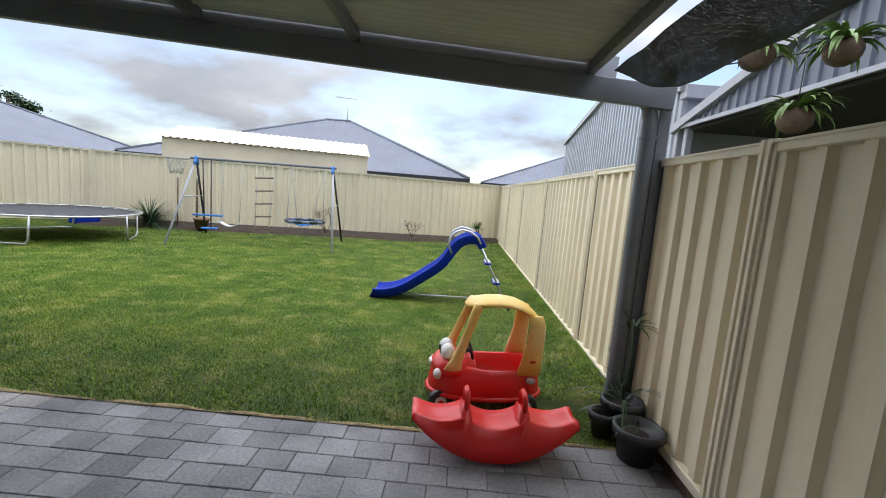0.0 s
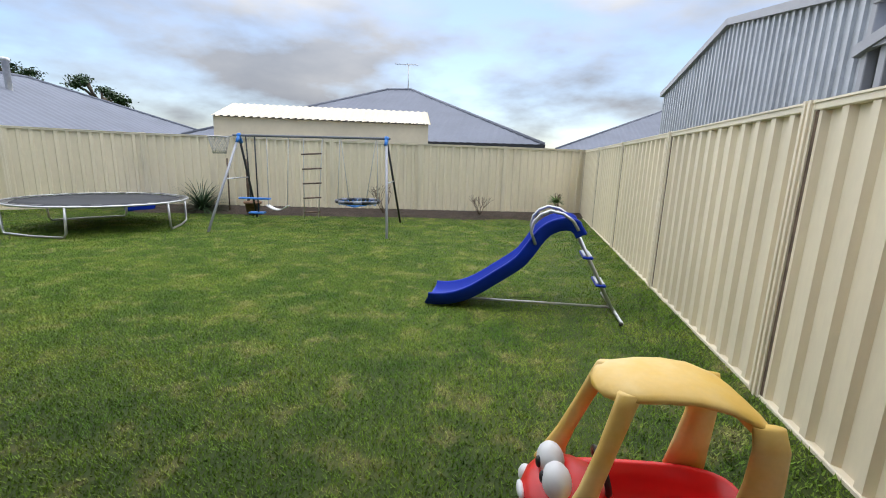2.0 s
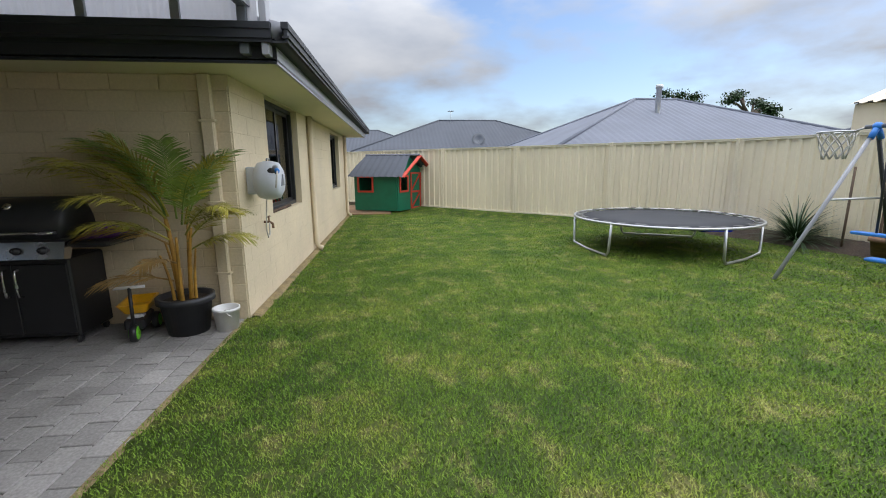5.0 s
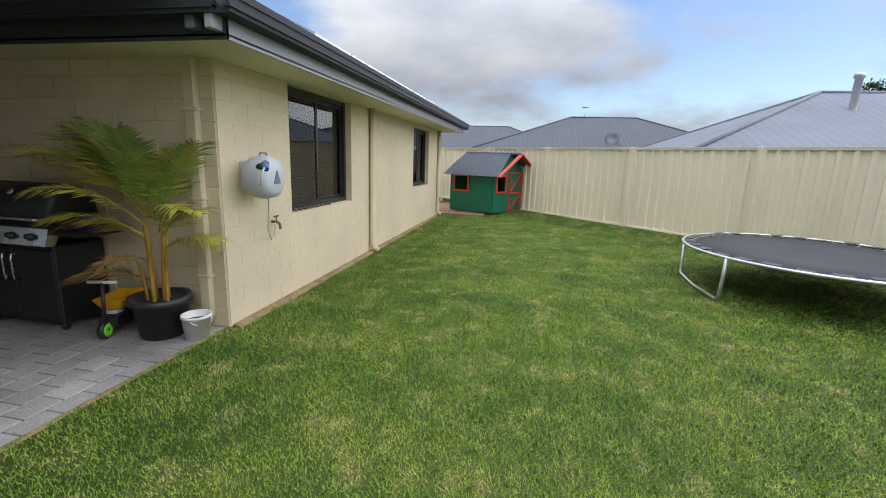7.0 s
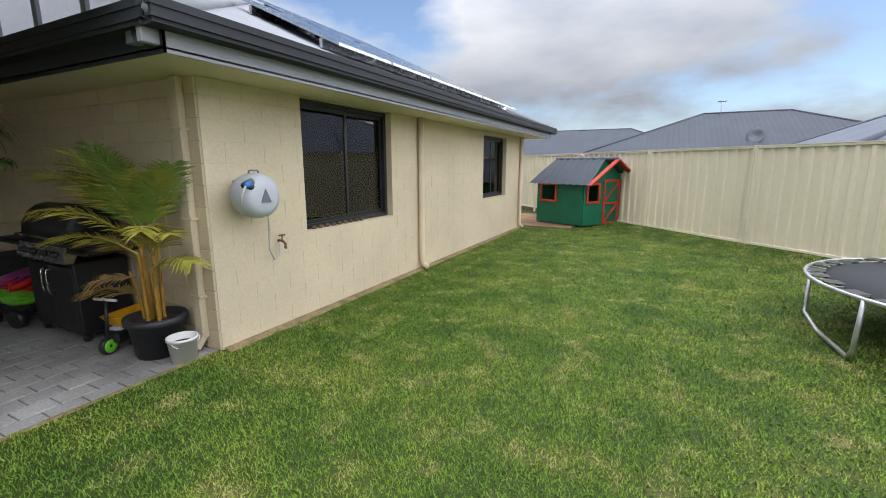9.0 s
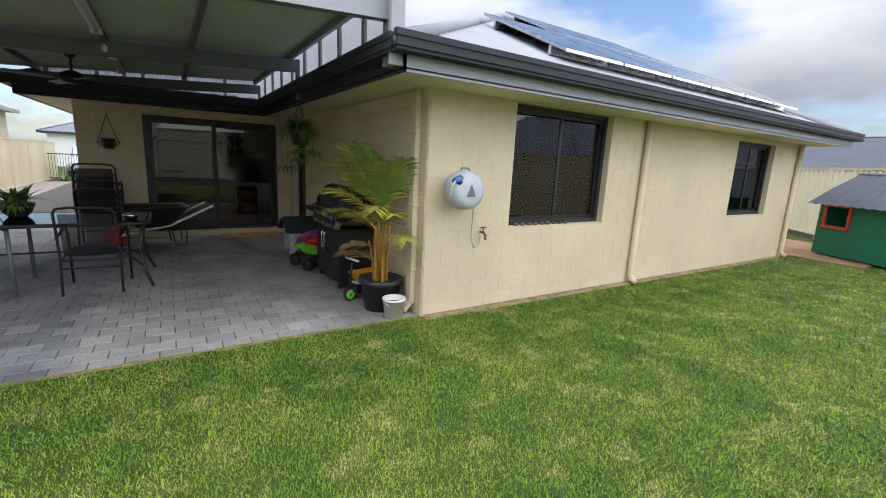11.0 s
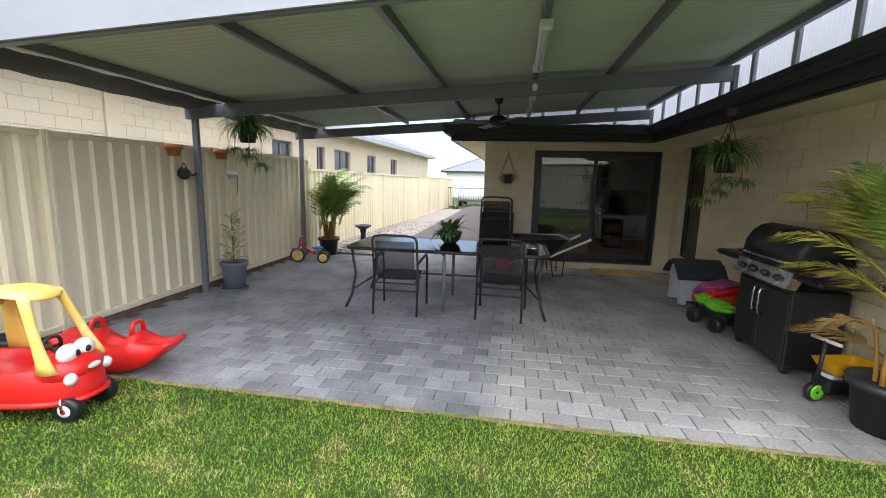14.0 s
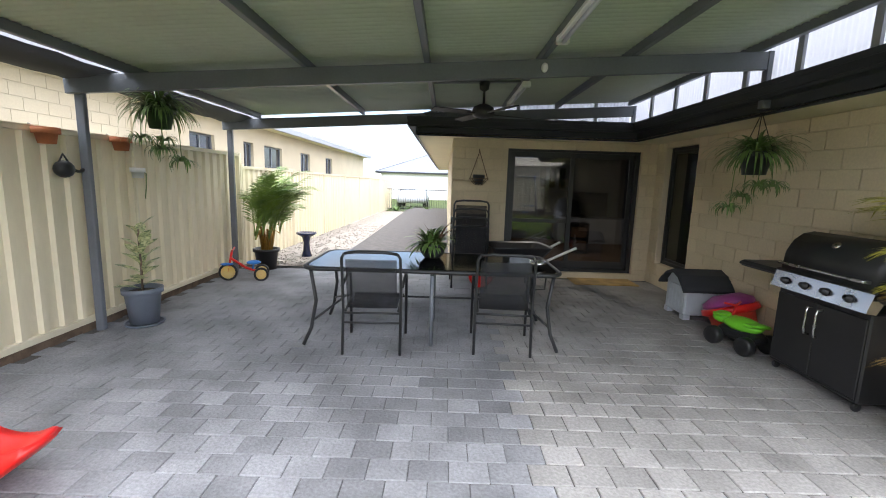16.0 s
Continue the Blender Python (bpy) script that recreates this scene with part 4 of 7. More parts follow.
    v = Vector(at(2.44, 0.58))
    n = 32
    ring = [v + d * (0.44 * math.cos(2 * math.pi * i / n)) + s * (0.44 * math.sin(2 * math.pi * i / n)) for i in range(n)]
    for k2 in range(16):
        seg = [ring[(2 * k2 + q) % n] for q in range(3)]
        Build().tube(seg, 0.036, 8).ob("nest_ring", M["black"] if k2 % 2 else M["potgrey"], e)
    net = Build()
    for i in range(-4, 5):
        w = math.sqrt(max(0.01, 0.42 ** 2 - (i * 0.09) ** 2))
        for ax, bx in ((d, s), (s, d)):
            net.tube([v + ax * i * 0.09 + bx * (w * t) - Vector((0, 0, 0.09 * (1 - t * t))) for t in (-1, -0.5, 0, 0.5, 1)], 0.007, 5)
    net.ob("nest_net", M["midblue"], e)
    # basketball ring and net on the end
    c0 = Vector(at(-0.42, 1.80))
    hoop = [c0 + d * (0.2 * math.cos(2 * math.pi * i / 20)) + s * (0.2 * math.sin(2 * math.pi * i / 20)) for i in range(20)]
    b = Build()
    b.tube(hoop, 0.013, 6, True).tube([at(-0.1, 1.84), at(-0.22, 1.80)], 0.012, 6)
    b.ob("hoop", M["galv"], e)
    nb = Build()
    for i in range(10):
        a, a2 = 2 * math.pi * i / 10, 2 * math.pi * (i + 0.5) / 10
        for sg in (-1, 1):
            pts = []
            for t in range(5):
                q = a + sg * t * math.pi / 10
                r = 0.2 - 0.018 * t - 0.01 * (t > 2)
                pts.append(c0 + d * (r * math.cos(q)) + s * (r * math.sin(q)) - Vector((0, 0, 0.085 * t)))
            nb.tube(pts, 0.008, 4)
    nb.ob("net", M["rope"], e)


swing_set()


def slide():
    e = root("slide", (-0.98, 6.14, 0), "blue plastic wavy slide on a galvanised tube frame", "slide")
    w = 0.215
    prof = [(0.0, 0.085), (0.03, 0.08), (0.16, 0.085), (0.32, 0.12), (0.5, 0.20), (0.72, 0.35), (0.95, 0.52), (1.05, 0.64), (1.14, 0.78), (1.22, 0.87), (1.32, 0.92), (1.42, 0.93), (1.48, 0.90), (1.52, 0.84)]
    fine = []
    for i in range(len(prof) - 1):
        a, b, c, d = prof[max(0, i - 1)], prof[i], prof[i + 1], prof[min(len(prof) - 1, i + 2)]
        for u in (0, 1 / 3, 2 / 3):
            fine.append(tuple(0.5 * (2 * b[k] + (c[k] - a[k]) * u + (2 * a[k] - 5 * b[k] + 4 * c[k] - d[k]) * u * u + (3 * b[k] - a[k] - 3 * c[k] + d[k]) * u ** 3) for k in (0, 1)))
    prof = [(x * 0.965, z - 0.02) for x, z in fine + [prof[-1]]]
    rings = []
    for i, (x, z) in enumerate(prof):
        p, q = prof[max(0, i - 1)], prof[min(len(prof) - 1, i + 1)]
        t = Vector((q[0] - p[0], 0, q[1] - p[1])).normalized()
        nrm = Vector((-t.z, 0, t.x))
        wall = 0.088 if 0 < i < 36 else 0.07
        sec = [(-w - 0.012, -0.04), (-w - 0.016, wall - 0.035), (-w - 0.026, wall - 0.022), (-w - 0.024, wall - 0.004), (-w - 0.008, wall), (-w + 0.006, wall - 0.012), (-w + 0.03, 0.012), (0, 0.0), (w - 0.03, 0.012), (w - 0.006, wall - 0.012), (w + 0.008, wall), (w + 0.024, wall - 0.004), (w + 0.026, wall - 0.022), (w + 0.016, wall - 0.035), (w + 0.012, -0.04), (w - 0.012, -0.04), (w - 0.03, -0.012), (-w + 0.03, -0.012), (-w + 0.012, -0.04)]
        rings.append([Vector((x, y, z)) + nrm * k for y, k in sec])
    Build().loft(rings).ob("chute", M["blue"], e)
    foot = Vector((1.865, 0, 0.075))
    top = Vector((1.44, 0, 0.86))
    for sg in (-1, 1):
        o = Vector((0, 0.14 * sg, 0))
        Build().tube([top + o, foot + o], 0.016, 8).ob("ladder_rail", M["galv"], e)
        rail = [(1.10, 0.74), (1.05, 0.86), (1.07, 0.96), (1.13, 1.03), (1.22, 1.07), (1.34, 1.05), (1.44, 0.99), (1.5, 0.90)]
        Build().tube([(x * 0.965, 0.235 * sg, z - 0.02) for x, z in rail], 0.015, 8).ob("hand_rail", M["galv"], e)
    for k in (0.3, 0.64):
        c = top.lerp(foot, k)
        Build().box((c.x - 0.05, -0.17, c.z - 0.03), (c.x + 0.05, 0.17, c.z - 0.005), 0.008).ob("step", M["blue"], e)
        Build().box((c.x - 0.04, -0.135, c.z - 0.004), (c.x + 0.04, 0.135, c.z + 0.004), 0.002).ob("step_tread", M["clinic"], e)
    Build().tube([(0.36, 0, 0.07), (0.42, 0, 0.05), (1.86, 0, 0.09)], 0.013, 8).ob("ground_bar", M["galv"], e)
    Build().tube([(1.845, 0.49, 0.088), (1.865, 0, 0.088), (1.875, -0.47, 0.088)], 0.016, 8).ob("foot_bar", M["galv"], e)
    for y in (0.5, -0.48):
        Build().blob((1.86, y, 0.088), (0.02, 0.02, 0.02), 6).ob("end_cap", M["black"], e)


slide()


def wheel(b, c, axis, r, w, n=18):
    """A tyre with rounded shoulders about an axis."""
    a = Vector(axis).normalized()
    q = a.to_track_quat("Z", "Y").to_matrix().to_4x4()
    q.translation = c
    b.lathe([(r * 0.45, -w / 2), (r * 0.85, -w / 2), (r * 0.97, -w * 0.36), (r, -w * 0.15), (r, w * 0.15), (r * 0.97, w * 0.36), (r * 0.85, w / 2), (r * 0.45, w / 2), (0.002, w / 2 - 0.004)], n=n, m=q)
    return b


def super_ring(cx, lx, ly, z, p=2.8, n=28, y0=0.0):
    out = []
    for i in range(n):
        a = 2 * math.pi * i / n
        c, s = math.cos(a), math.sin(a)
        out.append((cx + lx * math.copysign(abs(c) ** (2 / p), c), y0 + ly * math.copysign(abs(s) ** (2 / p), s), z))
    return out


def toy_car():
    e = root("toy_car", pose(0.41, 3.2, 0.0, 0, 0, 188) @ Matrix.Diagonal((1.02, 0.96, 0.94, 1)), "red plastic ride-in toy car with faded yellow roof", "toy car")
    b = Build()
    rings = []
    for cx, lx, ly, z, dip in ((0.0, 0.28, 0.15, 0.10, 0), (0.0, 0.37, 0.205, 0.11, 0), (0.0, 0.405, 0.232, 0.14, 0), (0.0, 0.40, 0.236, 0.20, 0), (0.0, 0.39, 0.232, 0.28, 0.01), (-0.01, 0.37, 0.218, 0.34, 0.02), (-0.02, 0.355, 0.205, 0.375, 0.035), (-0.04, 0.325, 0.19, 0.388, 0.04), (-0.06, 0.29, 0.175, 0.378, 0.04), (-0.07, 0.26, 0.16, 0.30, 0.02), (-0.07, 0.22, 0.14, 0.17, 0), (-0.07, 0.02, 0.02, 0.16, 0)):
        rings.append([(x, y, q - dip * (1 - ((x - cx) / lx) ** 2)) for x, y, q in super_ring(cx, lx, ly, z, 2.4, 36)])
    b.loft(rings, cap=False)
    b.blob((0.23, 0, 0.32), (0.165, 0.205, 0.105), 10)
    b.loft([super_ring(0, 0.41, 0.245, 0.125, 2.4, 36), super_ring(0, 0.425, 0.252, 0.14, 2.4, 36), super_ring(0, 0.41, 0.245, 0.158, 2.4, 36)])
    b.ob("body", M["red"], e)
    r = Build()
    path = [(0.172, 0.806, 0.03), (0.168, 0.815, 0.075), (0.14, 0.832, 0.12), (0.08, 0.85, 0.148), (0.0, 0.862, 0.158), (-0.09, 0.864, 0.165), (-0.18, 0.85, 0.176), (-0.25, 0.82, 0.188), (-0.30, 0.775, 0.198), (-0.325, 0.725, 0.205)]
    rr = []
    for i, (x, z, w) in enumerate(path):
        a, b = path[max(0, i - 1)], path[min(len(path) - 1, i + 1)]
        t = Vector((b[0] - a[0], 0, b[1] - a[1])).normalized()
        nrm = Vector((t.z, 0, -t.x))
        ring = []
        for k in range(20):
            q = 2 * math.pi * k / 20
            c, u = math.cos(q), math.sin(q)
            y, h = w * math.copysign(abs(c) ** 0.7, c), (0.024 if i > 1 else 0.014) * math.copysign(abs(u) ** 0.8, u)
            ring.append(Vector((x, y, z - 0.02 - 0.022 * (y / 0.2) ** 2)) + nrm * h)
        rr.append(ring)
    r.loft(rr)
    r.ob("roof", M["yellow"], e)

    def pillar(name, rows):
        p = Build()
        p.loft([[(x + wx * math.cos(2 * math.pi * k / 14), y + wy * math.sin(2 * math.pi * k / 14), z) for k in range(14)] for x, y, z, wx, wy in rows])
        p.ob(name, M["yellow"], e)

    for sg in (-1, 1):
        pillar("front_pillar", ((0.26, sg * 0.185, 0.345, 0.062, 0.034), (0.245, sg * 0.185, 0.40, 0.046, 0.03), (0.21, sg * 0.172, 0.5, 0.034, 0.026), (0.16, sg * 0.15, 0.65, 0.032, 0.024), (0.115, sg * 0.125, 0.79, 0.036, 0.026), (0.10, sg * 0.115, 0.83, 0.04, 0.026)))
        pillar("rear_pillar", ((-0.265, sg * 0.20, 0.33, 0.085, 0.026), (-0.28, sg * 0.197, 0.45, 0.073, 0.026), (-0.295, sg * 0.193, 0.58, 0.062, 0.025), (-0.30, sg * 0.188, 0.70, 0.056, 0.024), (-0.285, sg * 0.18, 0.775, 0.05, 0.022)))
        Build().blob((0.355, sg * 0.14, 0.29), (0.03, 0.042, 0.04), 7).ob("headlight", M["white"], e)
        Build().blob((-0.285, sg * 0.205, 0.285), (0.034, 0.018, 0.026), 7).ob("fuel_cap", M["clinic"], e)
        Build().blob((0.285, sg * 0.06, 0.43), (0.05, 0.072, 0.065), 9).ob("eye", M["white"], e)
        Build().blob((0.33, sg * 0.042, 0.43), (0.012, 0.02, 0.024), 7).ob("pupil", M["black"], e)
        Build().blob((-0.28, sg * 0.222, 0.44), (0.024, 0.004, 0.012), 6).ob("badge", M["redsun"], e)
    Build().blob((0.395, 0, 0.335), (0.014, 0.05, 0.02), 7).ob("name_plate", M["white"], e)
    w = Build()
    w.tube([(0.12 + 0.02 * math.sin(a), 0.08 * math.cos(a), 0.44 + 0.08 * math.sin(a)) for a in [2 * math.pi * i / 16 for i in range(16)]], 0.012, 6, True).tube([(0.12, -0.07, 0.44), (0.12, 0.07, 0.44)], 0.01, 6).tube([(0.12, 0, 0.44), (0.2, 0, 0.38)], 0.013, 6)
    w.ob("steering_wheel", M["black"], e)
    for x, y, r in ((0.32, 0.135, 0.085), (0.32, -0.135, 0.085), (-0.26, 0.19, 0.09), (-0.26, -0.19, 0.09)):
        t = wheel(Build(), (x, y, r), (0, 1 if y > 0 else -1, 0), r, 0.085).ob("wheel", M["black"], e)
        k = Build()
        k.blob((x, y + math.copysign(0.038, y), r), (0.045, 0.012, 0.045), 7)
        k.ob("hub", M["white"], t)
        k = Build()
        k.blob((x, y + math.copysign(0.05, y), r), (0.018, 0.006, 0.018), 6)
        k.ob("hub_cap", M["red"], t)
    for y in (-0.135, 0.135):
        Build().tube([(0.32, y - 0.055, 0.085), (0.32, y - 0.06, 0.16), (0.29, y, 0.18)], 0.008, 6).ob("wheel_fork", M["chrome"], e)


toy_car()


def rocker():
    e = root("rocker", pose(0.43, 2.58, 0.0, 0, 0, 4), "red plastic three-seat rocker toy on the paving edge", "rocker toy")
    b = Build()
    rings = []
    n = 41
    for i in range(n):
        u = -1 + 2 * i / (n - 1)
        x = 0.485 * u
        zb = 0.012 + 0.22 * abs(u) ** 2.3
        near = min((0.0, 0.66, -0.66), key=lambda q: abs(q - u))
        s = (u - near) / 0.33
        top = 0.215 + 0.05 * s * s + 0.045 * abs(near)
        if abs(u) > 0.97:
            top = 0.285
        w = 0.15 * (1 - 0.25 * u * u)
        rings.append([(x, -w * 0.75, zb), (x, -w - 0.012, zb + 0.02), (x, -w * 0.95, (zb + top) / 2), (x, -w * 0.8, top - 0.01), (x, -w * 0.4, top - 0.02), (x, 0, top - 0.028), (x, w * 0.4, top - 0.02), (x, w * 0.8, top - 0.01), (x, w * 0.95, (zb + top) / 2), (x, w + 0.012, zb + 0.02), (x, w * 0.75, zb)])
    b.loft(rings)
    b.ob("body", M["red"], e)
    for x in (-0.17, 0.17):
        h = Build()
        rr = []
        for z, w, t in ((0.17, 0.13, 0.05), (0.24, 0.10, 0.032), (0.30, 0.07, 0.024)):
            rr.append([(x - t, -w, z), (x + t, -w, z), (x + t, w, z), (x - t, w, z)])
        h.loft(rr)
        h.tube([(x, -0.058, 0.29), (x, -0.055, 0.36), (x, -0.03, 0.385), (x, 0.03, 0.385), (x, 0.055, 0.36), (x, 0.058, 0.29)], 0.017, 8)
        h.ob("grip", M["red"], e)


rocker()


def playhouse():
    # front corner facing the lawn at (-14.1, 4.15); long side runs away from the lawn
    a = Vector((-14.15, 4.2, 0))
    ang = 150
    e = root("playhouse", pose(a.x, a.y, 0.06, 0, 0, 0) @ Matrix.Scale(1.08, 4), "green timber playhouse with red trim and grey roof", "playhouse")
    D, Wd, H = 1.3, 1.25, 1.05
    # local: u = along the side wall (towards -y, -x), v = along the door front (towards +y, -x)
    u = Vector((-0.42, -0.9, 0)).normalized()
    v = Vector((-0.78, 0.62, 0)).normalized()
    up = Vector((0, 0, 1))

    def slab(b, o, p, q, p0, p1, q0, q1, t0, t1):
        nrm = Vector(p).cross(Vector(q)).normalized()
        vs = [o + p * x + q * y + nrm * t for t in (t0, t1) for x, y in ((p0, q0), (p1, q0), (p1, q1), (p0, q1))]
        b.add(vs, [(0, 1, 2, 3), (7, 6, 5, 4), (0, 1, 5, 4), (1, 2, 6, 5), (2, 3, 7, 6), (3, 0, 4, 7)])

    z0 = Vector((0, 0, 0))
    b = Build()
    for p0, p1, q0, q1 in ((0, 0.75, 0, H), (1.15, D, 0, H), (0.75, 1.15, 0, 0.55), (0.75, 1.15, 0.9, H)):
        slab(b, z0, u, up, p0, p1, q0, q1, -0.03, 0)
    for p0, p1, q0, q1 in ((0, 0.12, 0, H), (0.42, Wd, 0, H), (0.12, 0.42, 0, 0.55), (0.12, 0.42, 0.92, H)):
        slab(b, z0, v, up, p0, p1, q0, q1, 0, 0.03)
    slab(b, u * D, v, up, 0, Wd, 0, H, -0.03, 0)
    slab(b, v * Wd, u, up, 0, D, 0, H, 0, 0.03)
    for o in (z0, u * D):
        b.add([o + up * H, o + v * Wd + up * H, o + v * (Wd / 2) + up * (H + 0.42)], [(0, 1, 2)])
    b.ob("wall", M["green"], e)
    t = Build()
    def frm(o, p, x0, x1, y0, y1, t0, w=0.05):
        for p0, p1, q0, q1 in ((x0 - w, x1 + w, y0 - w, y0), (x0 - w, x1 + w, y1, y1 + w), (x0 - w, x0, y0, y1), (x1, x1 + w, y0, y1)):
            slab(t, o, p, up, p0, p1, q0, q1, t0, t0 + 0.025)
    frm(z0, u, 0.75, 1.15, 0.55, 0.9, -0.055)
    frm(z0, v, 0.12, 0.42, 0.55, 0.92, 0.03)
    frm(z0, v, 0.62, 1.02, 0.06, 1.0, 0.03, 0.045)
    out = v.cross(up) * 0.042
    for a2, b2 in (((0.62, 0.06), (1.02, 0.48)), ((0.62, 0.55), (1.02, 1.0))):
        t.beam(v * a2[0] + up * a2[1] + out, v * b2[0] + up * b2[1] + out, 0.03, 0.045, up=tuple(v.cross(up)))
    t.beam(v * 0.62 + up * 0.5 + out, v * 1.02 + up * 0.5 + out, 0.03, 0.05)
    over = 0.3
    for sg, c in ((-1, v * -0.18), (1, v * (Wd + 0.18))):
        t.beam(c + up * (H - 0.12) - u * over, v * (Wd / 2) + up * (H + 0.45) - u * over, 0.03, 0.1, up=tuple(-u))
    t.ob("trim", M["redsun"], e)
    for sg in (0, 1):
        r = Build()
        eave = (v * -0.2 if sg == 0 else v * (Wd + 0.2)) + up * (H - 0.12)
        ridge = v * (Wd / 2) + up * (H + 0.47)
        quad_roof(r, (eave + u * (D + 0.1), eave - u * over, ridge - u * over, ridge + u * (D + 0.1)) if sg == 0 else (eave - u * over, eave + u * (D + 0.1), ridge + u * (D + 0.1), ridge - u * over), 0.17, 0.022)
        r.ob("roof", M["roofdark"], e)
    cap = Build().tube([v * (Wd / 2) + up * (H + 0.48) - u * over, v * (Wd / 2) + up * (H + 0.48) + u * (D + 0.1)], 0.035, 6)
    cap.ob("ridge_cap", M["roofgrey"], e)
    f = Build()
    slab(f, z0 + up * -0.06, u, v, 0, D, 0, Wd, 0, 0.03)
    f.ob("floor", M["darkroom"], e)
    b = Build()
    b.box((-16.6, 0.6, -0.02), (-13.8, 4.0, 0.03))
    structure(b.ob("bare_earth", M["sand"]), "bare brown earth round the playhouse", "earth")


playhouse()


# ---- plants ----
def frond(b, o, az, tilt, L, droop, nl=27, ll=0.22, w=0.02, twist=0.0):
    """A feather palm leaf: rib and paired leaflets."""
    o = Vector(o)
    p, pts = Vector(o), []
    ang = tilt
    for i in range(13):
        pts.append(p.copy())
        d = Vector((math.cos(az) * math.cos(ang), math.sin(az) * math.cos(ang), math.sin(ang)))
        p = p + d * (L / 12)
        ang -= droop / 12 * (0.4 + 1.2 * i / 12)
    b.tube(pts, [0.009 * (1 - 0.8 * i / 12) for i in range(13)], 5)
    side = Vector((-math.sin(az), math.cos(az), 0))
    for k in range(nl):
        u = 0.22 + 0.78 * k / nl
        i = min(11, int(u * 12))
        q = pts[i].lerp(pts[i + 1], u * 12 - i)
        fwd = (pts[i + 1] - pts[i]).normalized()
        nrm = side.cross(fwd)
        l = ll * (0.55 + 0.9 * math.sin(math.pi * min(1, u * 0.95)) ) * random.uniform(0.85, 1.1) * 0.8
        for sg in (-1, 1):
            dr = (side * sg * 0.85 + fwd * (0.55 + 0.5 * u) + nrm * 0.22 * -1 * random.uniform(-0.6, 1.2)).normalized()
            sag = Vector((0, 0, -0.25 * l))
            wv = fwd * w * 0.5
            m1, m2 = q + dr * l * 0.5 + sag * 0.2, q + dr * l + sag
            b.add([q - wv * 0.5, q + wv * 0.5, m1 + wv + nrm * 0.003, m1 - wv, m2], [(0, 1, 2, 3), (3, 2, 4)])


def pot(b, c, r0, r1, h, rim=0.02):
    x, y, z = c
    b.lathe([(0.003, 0.0), (r0, 0.0), (r0 + (r1 - r0) * 0.85, h * 0.85), (r1 - 0.004, h - 0.05), (r1 + rim, h - 0.05), (r1 + rim, h), (r1 - 0.012, h), (r1 - 0.02, h - 0.04), (0.003, h - 0.05)], c, 28)
    return b


def palm(at, pr, ph, canes, fronds, height, label, potmat, dry=3, droop=1.5, L=0.95, green="palm", ll=0.2, seed=1, away=None, low=0.35, up=(0.75, 1.4)):
    random.seed(seed)
    e = root("potted_palm", at, label, "palm")
    pot(Build(), (0, 0, 0), pr * 0.76, pr, ph).ob("pot", M[potmat], e)
    Build().lathe([(0.003, ph - 0.038), (pr * 0.5, ph - 0.03), (pr - 0.016, ph - 0.042)], n=20).ob("soil", M["soil"], e)
    g, c, dd = Build(), Build(), Build()
    for i in range(canes):
        a = 2 * math.pi * i / canes + 0.4
        r = pr * 0.45 * random.uniform(0.3, 1)
        lean = random.uniform(0.05, 0.22)
        top = (r * math.cos(a) + lean * math.cos(a), r * math.sin(a) + lean * math.sin(a), ph + height * random.uniform(low, low + 0.25))
        c.tube([(r * math.cos(a), r * math.sin(a), ph - 0.06), ((r + lean * 0.4) * math.cos(a), (r + lean * 0.4) * math.sin(a), ph + height * 0.2), top], [0.022, 0.017, 0.010], 7)
        for k in range(max(1, fronds // canes)):
            az = a + random.uniform(-1.5, 1.5) if away is None else away + random.uniform(-1.75, 1.75)
            frond(g, top, az, random.uniform(*up), L * random.uniform(0.8, 1.15), droop * random.uniform(0.7, 1.2), ll=ll)
    for i in range(dry):
        az = random.uniform(0, 2 * math.pi) if away is None else away + random.uniform(-1.5, 1.5)
        frond(dd, (0.05 * math.cos(az), 0.05 * math.sin(az), ph + height * random.uniform(0.15, 0.4)), az, 0.5, L * 0.6, 1.0, 16, 0.16)
    c.ob("cane", M["cane"], e)
    g.ob("fronds", M[green], e)
    if dry:
        dd.ob("dry_fronds", M["palmdry"], e)
    return e




